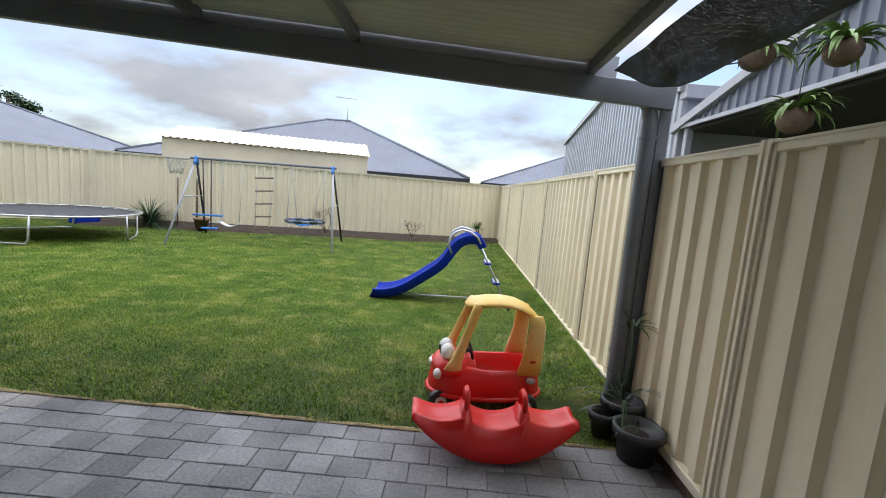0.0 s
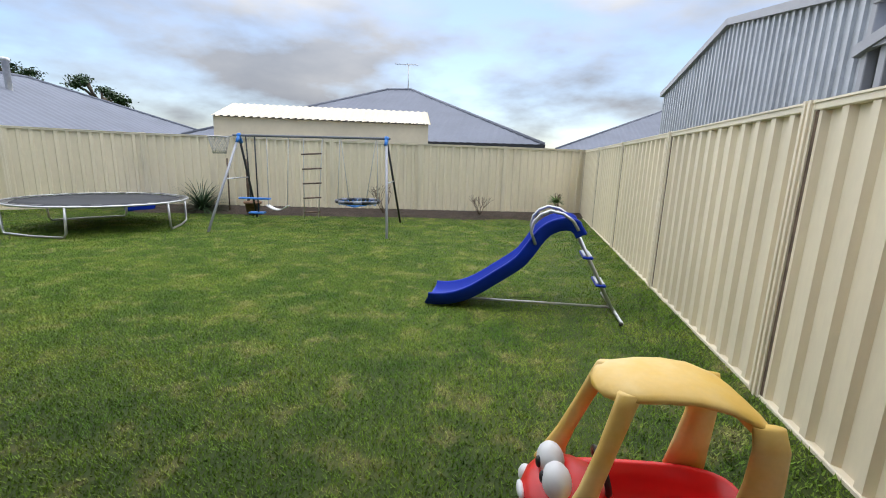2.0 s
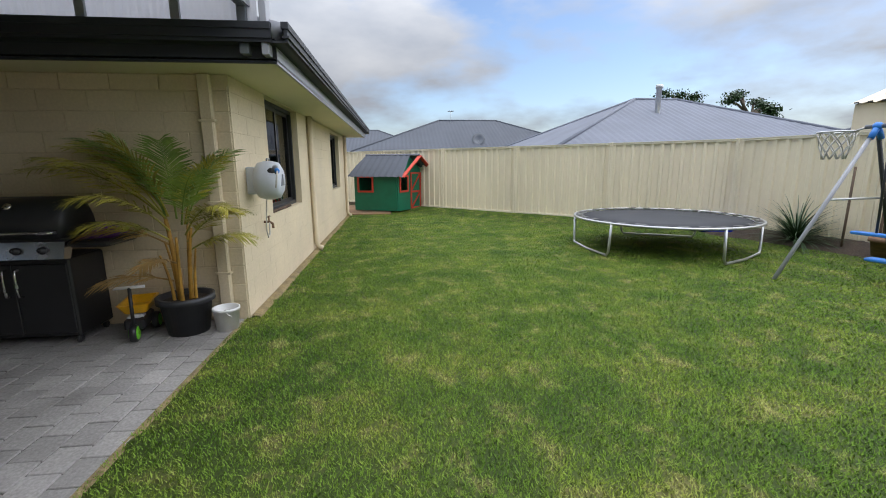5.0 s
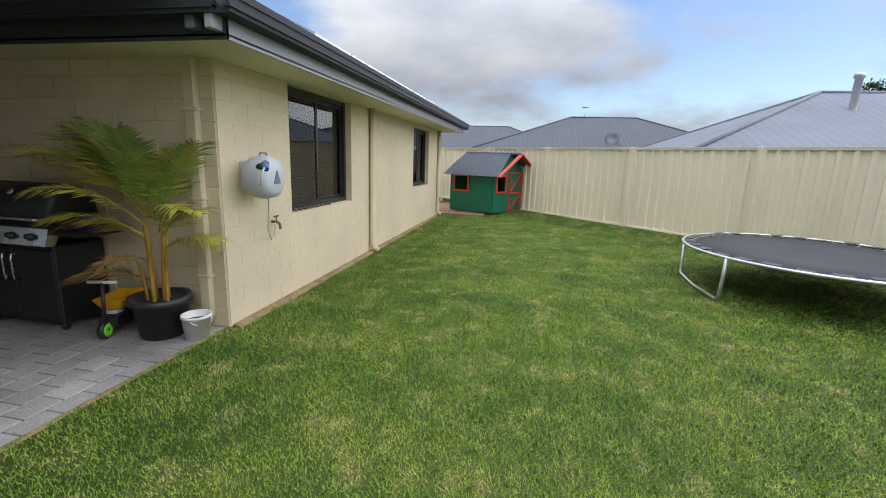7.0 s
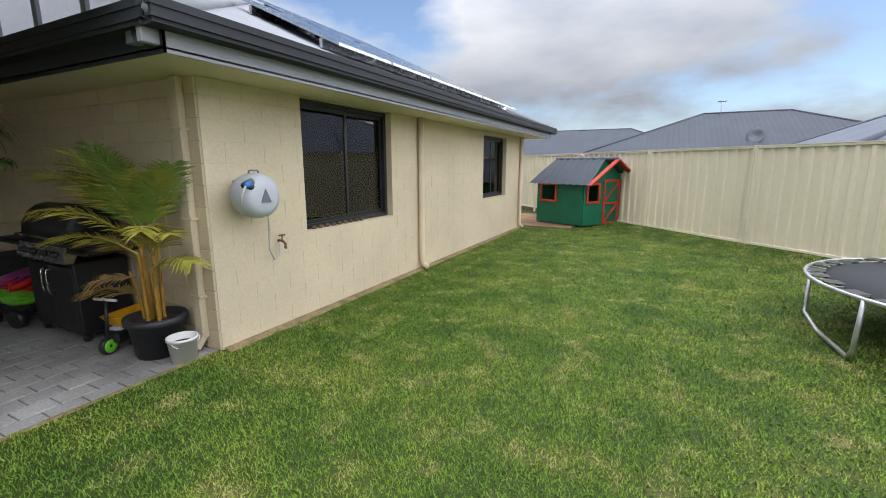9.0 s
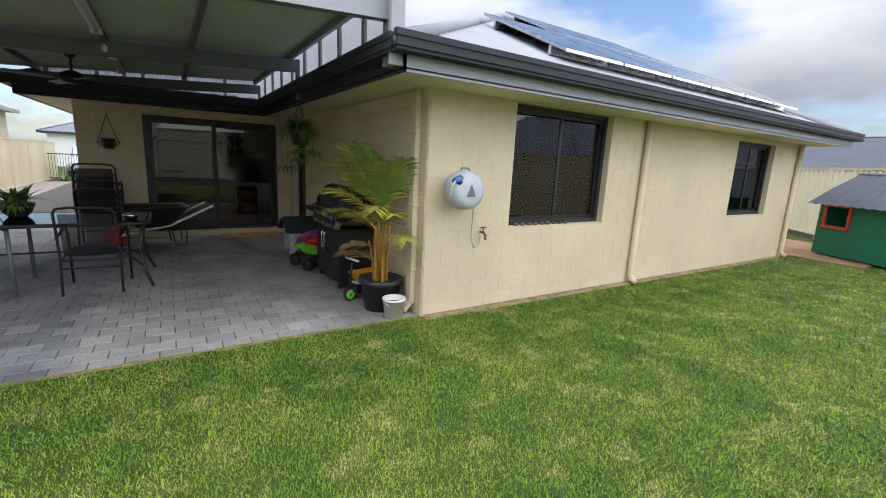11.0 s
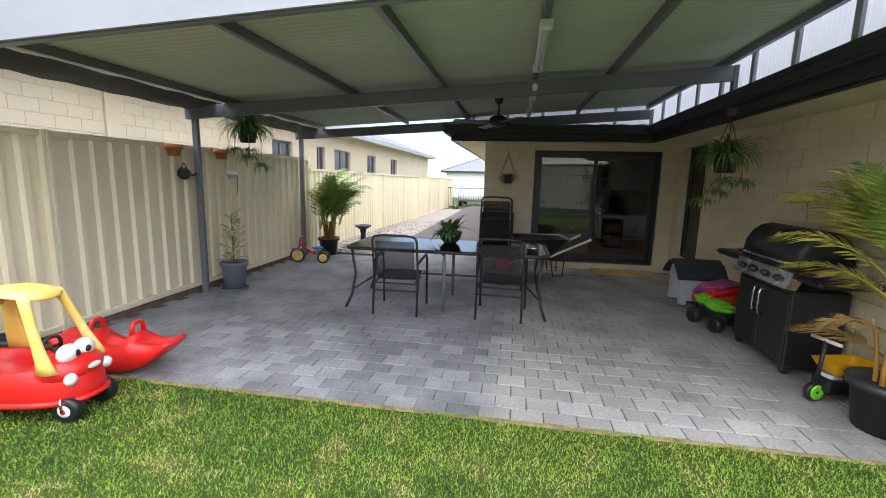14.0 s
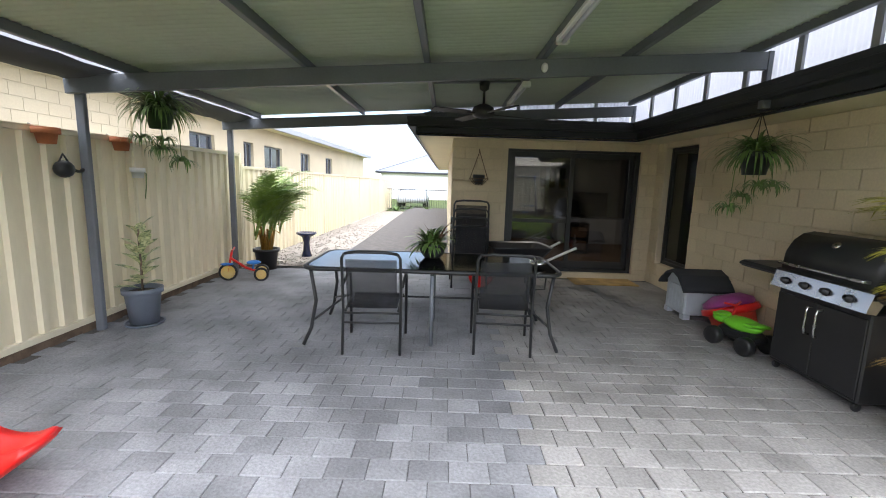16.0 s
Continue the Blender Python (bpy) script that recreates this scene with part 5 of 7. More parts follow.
def wall_palm():
    """The palm by the barbecue: several ringed canes, arching fronds, dry ones low down."""
    random.seed(5)
    pr, ph = 0.21, 0.33
    e = root("potted_palm", (-5.0, 2.33, 0), "yellow-green potted palm beside the barbecue wall", "palm")
    pot(Build(), (0, 0, 0), pr * 0.78, pr, ph).ob("pot", M["potdark"], e)
    Build().lathe([(0.003, ph - 0.038), (pr * 0.5, ph - 0.03), (pr - 0.016, ph - 0.042)], n=20).ob("soil", M["soil"], e)
    for x, y, tx, ty, z, r in ((0.02, -0.03, 0.0, -0.09, 1.05, 0.026), (0.0, 0.05, 0.02, 0.12, 0.92, 0.021), (0.06, 0.0, 0.08, 0.02, 0.85, 0.018), (-0.05, 0.03, -0.06, 0.06, 0.95, 0.017), (0.05, -0.07, 0.09, -0.12, 0.7, 0.015), (-0.03, -0.07, -0.05, -0.14, 0.8, 0.014), (0.03, 0.1, 0.07, 0.16, 0.75, 0.014)):
        pts, rad = [], []
        for k in range(15):
            u = k / 14
            pts.append((x + (tx - x) * u * u, y + (ty - y) * u * u, ph - 0.06 + (z - ph + 0.06) * u))
            rad.append(r * (1 - 0.45 * u) * (1.14 if k % 3 == 0 else 1.0))
        Build().tube(pts, rad, 8).ob("cane", M["cane"], e)
    g, d, y = Build(), Build(), Build()
    rows = ((y, -84, 47, 1.22, 1.25, 1.0, 0.30), (y, -62, 56, 1.05, 1.2, 1.0, 0.29), (y, -97, 62, 1.0, 1.0, 1.05, 0.27), (y, -35, 74, 0.85, 0.8, 1.02, 0.26), (g, 15, 80, 0.8, 0.8, 1.0, 0.26), (g, 84, 68, 0.85, 0.75, 0.95, 0.28), (y, 66, 72, 0.8, 1.0, 0.95, 0.26), (y, 58, 50, 0.75, 1.5, 0.86, 0.25), (y, 88, 32, 0.62, 1.1, 0.72, 0.24), (y, -40, 52, 0.85, 1.5, 0.9, 0.26), (g, 100, 78, 0.75, 0.7, 0.95, 0.24), (g, -75, 76, 0.85, 0.6, 1.02, 0.25), (y, -72, 66, 0.95, 1.1, 1.0, 0.27), (g, -90, 70, 1.0, 1.3, 1.05, 0.27), (y, -50, 38, 0.7, 1.2, 0.82, 0.24), (g, 40, 62, 0.8, 1.1, 0.95, 0.25), (y, 75, 48, 0.7, 1.2, 0.8, 0.24), (d, -78, 34, 0.72, 1.3, 0.78, 0.24), (d, -66, 22, 0.62, 1.0, 0.46, 0.22), (d, -20, 30, 0.42, 1.4, 0.62, 0.18))
    for b, az, tilt, L, droop, z, ll in rows:
        frond(b, (0.03 * math.cos(radians(az)), 0.08 * math.sin(radians(az)), z), radians(az), radians(tilt), L * 0.88, droop * 0.95, 42, ll, 0.018)
    y.ob("yellow_fronds", M["palm"], e)
    g.ob("green_fronds", M["leafpalm"], e)
    d.ob("dry_fronds", M["palmdry"], e)


wall_palm()
palm((1.02, -2.62, 0), 0.19, 0.34, 14, 56, 1.5, "bushy green potted palm in a black pot", "black", 0, 1.7, 1.0, ll=0.2, green="leafpalm", seed=9, away=3.3, low=0.1, up=(1.2, 1.56))


def strap_leaves(b, o, n, L, w, seed, droop=2.6, up=0.9, spread=1.0):
    random.seed(seed)
    for i in range(n):
        az = random.uniform(0, 2 * math.pi)
        ang = random.uniform(0.2, 1.4) * up
        l = L * random.uniform(0.6, 1.15)
        p = Vector(o) + Vector((math.cos(az), math.sin(az), 0)) * random.uniform(0, 0.06)
        s = Vector((-math.sin(az), math.cos(az), 0))
        vs = []
        for k in range(7):
            ww = w * (1 - (k / 6) ** 2) * 0.5 + 0.0006
            vs += [p - s * ww, p + s * ww]
            d = Vector((math.cos(az) * math.cos(ang) * spread, math.sin(az) * math.cos(ang) * spread, math.sin(ang)))
            p = p + d * (l / 6)
            ang -= droop / 6 * random.uniform(0.8, 1.2)
        b.add(vs, [(2 * k, 2 * k + 1, 2 * k + 3, 2 * k + 2) for k in range(6)], True)
    return b


def hanging_plant(at, top, label, seed, L=0.5, n=150, trail=True, potm="potdark", pr=0.13):
    e = root("hanging_plant", at, label, "hanging plant")
    h = top - at[2]
    pot(Build(), (0, 0, 0), pr * 0.7, pr, 0.2, 0.012).ob("pot", M[potm], e)
    b = strap_leaves(Build(), (0, 0, 0.18), int(n * 1.5), L, 0.022, seed, 2.0)
    if trail:
        for k in range(4):
            a = 1.5 * k + seed
            p = (0.16 * math.cos(a), 0.16 * math.sin(a), -0.1 - 0.1 * (k % 3))
            b.tube([(0.05 * math.cos(a), 0.05 * math.sin(a), 0.2), (0.15 * math.cos(a), 0.15 * math.sin(a), 0.12), p], 0.004, 4)
            strap_leaves(b, p, 40, 0.18, 0.018, seed + k)
    b.ob("leaves", M["leaf"], e)
    w = Build()
    for k in range(3):
        a = 2.1 * k
        w.tube([(pr * math.cos(a), pr * math.sin(a), 0.19), (0, 0, h)], 0.004, 5)
    w.ob("hanger", M["black"], e)
    return e


hanging_plant((-4.68, 0.42, 1.66), 2.2, "spider plant in a dark hanging pot under the gutter", 3, 0.42)
hanging_plant((0.85, 0.14, 1.93), 2.37, "bushy spider plant hanging from the patio beam", 7, 0.42, 170, True, "leafdark")





def fern(at, top, label, seed):
    e = root("hanging_fern", at, label, "hanging fern", "ferns over the fence")
    Build().blob((0, 0, 0), (0.11, 0.11, 0.1), 8).ob("root_ball", M["twig"], e)
    strap_leaves(Build(), (0, 0, 0.05), 46, 0.30, 0.045, seed, 1.9).ob("leaves", M["leaf"], e)
    Build().tube([(0, 0, 0.05), (0, 0, top - at[2])], 0.004, 5).ob("wire", M["black"], e)


fern((2.38, 3.30, 2.22), 2.67, "green fern hanging on a wire over the fence", 4)
fern((2.55, 3.22, 2.66), 2.73, "leafy green fern hanging near the carport", 11)
fern((2.02, 3.25, 2.60), 2.62, "leafy green fern hanging near the carport", 15)
tagged(Build().tube([(1.47, 3.24, 2.45), (2.3, 3.28, 2.64), (3.96, 3.36, 3.12)], 0.005, 5).ob("cable", M["black"]), "thin black cable strung between post and carport", "cable")


def variegated(at):
    e = root("potted_shrub", at, "cream and green variegated shrub in a blue-grey pot", "pot plant")
    pot(Build(), (0, 0, 0.015), 0.125, 0.165, 0.36, 0.015).lathe([(0.003, 0), (0.17, 0.0), (0.18, 0.025), (0.165, 0.02)], n=28).ob("pot", M["potgrey"], e)
    Build().lathe([(0.003, 0.34), (0.15, 0.335)], n=20).ob("soil", M["soil"], e)
    random.seed(21)
    t, b = Build(), Build()
    for k in range(2):
        x, y = 0.03 * (1 - 2 * k), 0.04 * (2 * k - 1)
        H = 0.62 - 0.2 * k
        t.tube([(x, y, 0.33), (x * 1.4, y * 1.4, 0.33 + H * 0.5), (x * 1.6, y * 1.6, 0.33 + H)], 0.009, 6)
        for i in range(13):
            u = 0.1 + 0.9 * i / 12
            az = i * 2.4 + k
            o = Vector((x * (1 + 0.6 * u), y * (1 + 0.6 * u), 0.33 + H * u))
            d = Vector((math.cos(az), math.sin(az), 0.35 + 0.9 * u)).normalized()
            side = Vector((-math.sin(az), math.cos(az), 0))
            l, w = random.uniform(0.2, 0.28), random.uniform(0.045, 0.06)
            vs = [o]
            for f, ww in ((0.25, 0.7), (0.55, 1.0), (0.8, 0.6)):
                c = o + d * l * f - Vector((0, 0, 0.06 * f * f))
                vs += [c - side * w * ww + Vector((0, 0, 0.014)), c, c + side * w * ww + Vector((0, 0, 0.014))]
            vs.append(o + d * l - Vector((0, 0, 0.05)))
            b.add(vs, [(0, 1, 2), (0, 2, 3), (1, 4, 5, 2), (2, 5, 6, 3), (4, 7, 8, 5), (5, 8, 9, 6), (7, 10, 8), (8, 10, 9)], True)
    t.ob("stem", M["twig"], e)
    b.ob("leaves", M["varieg"], e)


variegated((1.10, 0.20, 0))


def post_pots():
    for x, y, r, h, name in ((1.33, 2.66, 0.14, 0.21, "dark plastic pot of soil on the paving"), (1.20, 2.9, 0.085, 0.17, "small black pot in a brown saucer"), (1.34, 2.96, 0.13, 0.24, "black pot with a wispy plant by the post")):
        e = root("flower_pot", (x, y, 0.0), name, "pot")
        pot(Build(), (0, 0, 0.0), r * 0.75, r, h, 0.012).ob("pot", M["potdark"], e)
        Build().lathe([(0.003, h - 0.045), (r - 0.016, h - 0.045)], n=20).ob("soil", M["soil"], e)
        b = strap_leaves(Build(), (0, 0, h), 14 if h > 0.22 else 5, 0.42 if h > 0.22 else 0.16, 0.014, int(x * 100), 1.6, 1.1)
        if h > 0.22:
            b.tube([(0, 0, h), (0.03, 0.02, h + 0.3), (0.02, 0.05, h + 0.55)], 0.006, 5)
            strap_leaves(b, (0.02, 0.05, h + 0.5), 14, 0.16, 0.02, 5, 1.2)
        b.ob("leaves", M["leafdark"], e)


post_pots()


def fence_pots():
    for y, z, nm, m in ((-0.02, 1.72, "terracotta pot hooked on the fence rail", "terracotta"), (0.80, 1.72, "terracotta pot hooked on the fence rail", "terracotta")):
        e = root("wall_pot", (1.36, y, z), nm, "pot", "terracotta pots on the fence")
        pot(Build(), (0, 0, 0), 0.06, 0.085, 0.13, 0.01).ob("pot", M[m], e)
        Build().tube([(0.06, 0, 0.12), (0.14, 0, 0.16), (0.16, 0, 0.12)], 0.004, 5).ob("hook", M["black"], e)
    e = root("watering_can", (1.40, 0.62, 1.52), "small black watering can hanging on the fence", "watering can")
    b = Build()
    b.blob((0, 0, 0), (0.07, 0.085, 0.075), 8).tube([(0, -0.06, 0), (0, -0.16, -0.02), (0, -0.2, 0.0)], [0.018, 0.012, 0.02], 7).tube([(0, 0.05, 0.05), (0, 0.0, 0.13), (0, -0.05, 0.06)], 0.008, 6)
    b.ob("can", M["black"], e)
    e = root("wall_pot", (1.40, -0.28, 1.45), "small white pot with a trailing stem on the fence", "pot")
    pot(Build(), (0, 0, 0), 0.05, 0.065, 0.11, 0.006).ob("pot", M["white"], e)
    Build().tube([(0, -0.02, 0.1), (-0.07, -0.03, 0.05), (-0.06, -0.03, -0.1), (-0.05, -0.02, -0.22)], 0.006, 5).ob("stem", M["leaf"], e)


fence_pots()


def shrub_bare(at, h, seed, label, leafy=False):
    random.seed(seed)
    b = Build()

    def grow(p, d, l, r, depth):
        q = p + d * l
        b.tube([p, p.lerp(q, 0.5) + Vector((random.uniform(-0.02, 0.02), random.uniform(-0.02, 0.02), 0)), q], [r, r * 0.85, r * 0.65], 5)
        if depth:
            for k in range(random.choice((2, 3))):
                nd = (d + Vector((random.uniform(-0.7, 0.7), random.uniform(-0.7, 0.7), random.uniform(0.0, 0.5)))).normalized()
                grow(q, nd, l * random.uniform(0.55, 0.8), r * 0.62, depth - 1)

    for k in range(5):
        grow(Vector((0, 0, -0.03)), Vector((random.uniform(-0.5, 0.5), random.uniform(-0.5, 0.5), 1)).normalized(), h * 0.36, 0.012, 3)
    e = root("bare_shrub", (at[0], at[1], at[2]), label, "shrub")
    b.ob("twigs", M["twig"], e)
    if leafy:
        strap_leaves(Build(), (0, 0, h * 0.5), 60, h * 0.4, 0.04, seed, 1.2).ob("leaves", M["leaf"], e)


shrub_bare((-3.55, 12.2, 0.13), 0.85, 3, "bare pruned shrub in the garden bed")
shrub_bare((-1.2, 13.0, 0.13), 0.6, 4, "small bare shrub in the garden bed")
shrub_bare((0.75, 13.5, 0.13), 0.7, 6, "small leafy shrub in the corner bed", True)
e = root("spiky_bush", (-7.75, 10.95, 0.1), "grey-green spiky bush in the garden bed", "bush")
strap_leaves(Build(), (0, 0, 0), 260, 0.85, 0.022, 8, 0.9, 1.0).ob("leaves", M["leafdark"], e)
for x, y, h in ((-7.15, 11.15, 1.35), (-6.75, 11.35, 1.3), (-6.68, 11.2, 1.35)):
    tagged(Build().tube([(x, y, 0.05), (x + 0.01, y, h)], 0.018, 7).ob("garden_stake", M["twig"]), "dark timber stake standing in the bed", "stake", "stakes in the bed")
e = root("flower_pot", (-6.45, 11.05, 0.1), "brown plastic pot on the garden bed", "pot")
pot(Build(), (0, 0, 0), 0.14, 0.18, 0.26).ob("pot", M["timber"], e)
e = root("storage_tub", pose(-9.1, 10.55, 0.05, 0, 0, 40), "dark tub pushed against the fence", "tub")
Build().box((-0.3, -0.18, 0), (0.3, 0.18, 0.2), 0.03).ob("tub", M["blue"], e)


# ---- things under the patio roof ----
def rounded_rect(x0, x1, y0, y1, r, z, n=6):
    out = []
    for cx, cy, a0 in ((x1 - r, y1 - r, 0), (x0 + r, y1 - r, 90), (x0 + r, y0 + r, 180), (x1 - r, y0 + r, 270)):
        for i in range(n + 1):
            a = radians(a0 + 90 * i / n)
            out.append((cx + r * math.cos(a), cy + r * math.sin(a), z))
    return out


def dining_table():
    e = root("dining_table", (-1.81, 0.17, 0), "black steel outdoor table with grey glass top", "table")
    X, Y = 1.16, 0.49
    g = Build().loft([rounded_rect(-X + 0.03, X - 0.03, -Y + 0.03, Y - 0.03, 0.12, z) for z in (0.728, 0.736)], smooth=False)
    g.ob("glass_top", M["tableglass"], e)
    f = Build().tube(rounded_rect(-X, X, -Y, Y, 0.14, 0.72), 0.019, 8, True)
    f.beam((-X + 0.1, 0, 0.70), (X - 0.1, 0, 0.70), 0.03, 0.03).beam((0, -Y, 0.70), (0, Y, 0.70), 0.03, 0.03)
    f.ob("frame", M["matteblack"], e)
    for sx in (-1, 1):
        for sy in (-1, 1):
            Build().tube([(sx * (X - 0.06), sy * (Y - 0.08), 0.71), (sx * (X - 0.10), sy * (Y - 0.1), 0.4), (sx * (X - 0.06), sy * (Y - 0.08), 0.15), (sx * X, sy * (Y - 0.03), 0.0)], 0.017, 8).ob("leg", M["matteblack"], e)
    for sy in (-1, 1):
        Build().tube([(0.0, sy * (Y - 0.1), 0.71), (0.0, sy * (Y - 0.1), 0.0)], 0.02, 8).ob("leg", M["slate"], e)
    b = Build()
    for sx in (-1, 1):
        b.tube([(sx * (X - 0.08), -Y + 0.1, 0.22), (sx * (X - 0.3), 0, 0.36), (sx * (X - 0.08), Y - 0.1, 0.22)], 0.011, 6)
    b.tube([(-X + 0.3, 0, 0.36), (X - 0.3, 0, 0.36)], 0.011, 6)
    b.ob("brace", M["matteblack"], e)


dining_table()


def chair(at, label="black steel garden chair with woven mesh sling", group="garden chairs"):
    """Local: the sitter faces -y, the back is at +y."""
    e = root("garden_chair", at, label, "chair", group)
    w = 0.25
    f = Build()
    for s in (-1, 1):
        f.tube([(s * w, 0.30, 0.0), (s * w, 0.24, 0.40), (s * w, 0.27, 0.62), (s * (w - 0.005), 0.33, 0.86), (s * (w - 0.03), 0.335, 0.9)], 0.013, 8)
        f.tube([(s * (w + 0.02), -0.26, 0.0), (s * (w + 0.02), -0.24, 0.56), (s * (w + 0.02), -0.2, 0.63), (s * (w + 0.02), -0.1, 0.64), (s * (w + 0.01), 0.24, 0.60)], 0.014, 8)
        f.tube([(s * (w - 0.02), -0.23, 0.42), (s * (w - 0.02), 0.24, 0.38)], 0.011, 8)
    f.tube([(-w + 0.03, 0.335, 0.9), (-w * 0.5, 0.345, 0.915), (w * 0.5, 0.345, 0.915), (w - 0.03, 0.335, 0.9)], 0.013, 8)
    for y, z in ((-0.23, 0.41), (0.24, 0.36), (0.26, 0.28)):
        f.tube([(-w, y, z), (w, y, z)], 0.010, 6)
    f.ob("frame", M["matteblack"], e)
    b = Build()
    rr = []
    for y, z, dip in ((-0.22, 0.43, 0), (-0.05, 0.41, 0.012), (0.12, 0.395, 0.012), (0.225, 0.41, 0.006), (0.262, 0.52, 0), (0.288, 0.66, 0.0), (0.322, 0.85, 0)):
        rr.append([(-w + 0.035, y, z), (0, y + (0.012 if z > 0.5 else 0), z - dip), (w - 0.035, y, z)])
    vs = [p for r in rr for p in r] + [(p[0], p[1] + 0.004, p[2] - 0.005) for r in rr for p in r]
    k = len(rr) * 3
    fs = []
    for i in range(len(rr) - 1):
        for j in range(2):
            a = i * 3 + j
            fs += [(a, a + 1, a + 4, a + 3), (k + a + 3, k + a + 4, k + a + 1, k + a)]
    b.add(vs, fs, True)
    b.ob("sling", M["sling"], e)
    return e


c1 = chair(pose(-1.29, 0.52, 0, 0, 0, 2))
copy_thing(c1, pose(-2.465, 0.45, 0, 0, 0, -3))
for k in range(4):
    copy_thing(c1, pose(-2.28, -1.98 - 0.035 * k, 0.115 * k, 0, 0, 0))["label"] = "stacked black mesh garden chair by the end wall"


def table_things():
    e = root("bowl_plant", (-1.79, 0.0, 0.736), "green and dark-leaved plant in a charcoal bowl", "pot plant")
    Build().lathe([(0.003, 0), (0.075, 0), (0.12, 0.05), (0.145, 0.13), (0.15, 0.15), (0.14, 0.15), (0.13, 0.12), (0.003, 0.115)], n=28).ob("bowl", M["potdark"], e)
    strap_leaves(Build(), (0.02, 0, 0.12), 150, 0.26, 0.045, 31, 1.5, 1.15).ob("leaves", M["leaf"], e)
    b = strap_leaves(Build(), (-0.03, -0.02, 0.12), 6, 0.28, 0.07, 33, 1.0, 1.2)
    b.ob("dark_leaves", M["timber"], e)
    e = root("metal_bowl", (-2.80, 0.36, 0.736), "small steel bowl on the table", "bowl")
    Build().lathe([(0.003, 0), (0.05, 0), (0.075, 0.03), (0.08, 0.06), (0.076, 0.058), (0.07, 0.03), (0.003, 0.01)], n=24).ob("bowl", M["chrome"], e)


table_things()


def wheelbarrow():
    e = root("wheelbarrow", pose(-2.95, -1.85, 0, 0, 0, 8), "black wheelbarrow with pale handles by the door", "wheelbarrow")
    r = []
    for z, x0, x1, y in ((0.32, -0.25, 0.25, 0.2), (0.62, -0.45, 0.42, 0.34), (0.64, -0.47, 0.44, 0.36), (0.62, -0.43, 0.40, 0.32), (0.34, -0.23, 0.23, 0.18)):
        r.append(rounded_rect(x0, x1, -y, y, 0.08, z))
    Build().loft(r).ob("tray", M["black"], e)
    h = Build()
    for s in (-1, 1):
        h.tube([(0.45, s * 0.12, 0.2), (-0.2, s * 0.2, 0.34), (-0.5, s * 0.27, 0.50), (-0.8, s * 0.29, 0.64)], 0.019, 8)
    h.ob("handle", M["white"], e)
    for s in (-1, 1):
        l = Build()
        l.tube([(-0.2, s * 0.2, 0.33), (-0.25, s * 0.22, 0.02), (-0.4, s * 0.22, 0.02), (-0.42, s * 0.24, 0.45)], 0.012, 6)
        l.ob("leg", M["black"], e)
    wheel(Build(), (0.5, 0, 0.18), (0, 1, 0), 0.18, 0.09).ob("wheel", M["red"], e)


wheelbarrow()


def barbecue():
    e = root("barbecue", pose(-5.0, 1.16, 0, 0, 0, 0), "black gas barbecue with steel knob panel on wheels", "barbecue")
    b = Build()
    b.box((-0.22, -0.40, 0.07), (0.20, 0.42, 0.72), 0.012).box((0.2, -0.385, 0.10), (0.212, 0.005, 0.68), 0.005).box((0.2, 0.012, 0.10), (0.212, 0.405, 0.68), 0.005)
    b.ob("cabinet", M["black"], e)
    for y in (-0.035, 0.055):
        Build().tube([(0.21, y, 0.42), (0.25, y, 0.43), (0.255, y, 0.47), (0.255, y, 0.60), (0.25, y, 0.635), (0.21, y, 0.64)], 0.009, 8).ob("handle", M["chrome"], e)
    p = Build()
    p.add([(0.2, -0.42, 0.72), (0.2, 0.44, 0.72), (0.27, 0.44, 0.73), (0.27, -0.42, 0.73), (0.23, -0.42, 0.86), (0.23, 0.44, 0.86), (0.12, 0.44, 0.87), (0.12, -0.42, 0.87)], [(0, 1, 2, 3), (3, 2, 5, 4), (4, 5, 6, 7), (0, 3, 4, 7), (1, 6, 5, 2)])
    p.ob("control_panel", M["chrome"], e)
    for i in range(4):
        y = -0.28 + 0.19 * i
        m = pose(0.255, y, 0.795, 0, 73, 0)
        Build().lathe([(0.03, 0), (0.03, 0.008), (0.022, 0.01), (0.02, 0.035), (0.003, 0.036)], n=16, m=m).ob("knob", M["black"], e)
    for s in (-1, 1):
        y0, y1 = (-0.9, -0.425) if s < 0 else (0.445, 0.76)
        Build().box((-0.2, y0, 0.81), (0.24, y1, 0.865), 0.02).ob("side_shelf", M["black"], e)
    h = Build()
    rr = []
    n = 9
    for y, k in ((-0.41, 0.8), (-0.38, 1.0), (0.40, 1.0), (0.43, 0.8)):
        ring = []
        for i in range(n):
            a = math.pi * i / (n - 1)
            ring.append((0.22 * k * math.cos(a) * (1.0 if math.cos(a) < 0 else 1.03) - 0.0, y, 0.88 + 0.32 * k * math.sin(a) ** 0.8))
        rr.append(ring)
    h.loft(rr)
    h.ob("lid", M["matteblack"], e)
    Build().box((-0.23, -0.43, 0.855), (0.235, 0.45, 0.885), 0.01).ob("lid_rim", M["black"], e)
    t = Build()
    t.tube([(0.21, -0.36, 0.93), (0.27, -0.36, 0.935), (0.275, -0.33, 0.935), (0.275, 0.35, 0.935), (0.27, 0.38, 0.935), (0.21, 0.38, 0.93)], 0.011, 8)
    t.ob("lid_handle", M["chrome"], e)
    Build().lathe([(0.03, 0), (0.03, 0.01), (0.003, 0.012)], n=16, m=pose(0.155, 0.02, 1.13, 0, 50, 0)).ob("thermometer", M["chrome"], e)
    for x in (-0.17, 0.16):
        for y in (-0.36, 0.38):
            wheel(Build(), (x, y, 0.035), (0, 1, 0), 0.035, 0.025, 10).ob("castor", M["black"], e)


barbecue()


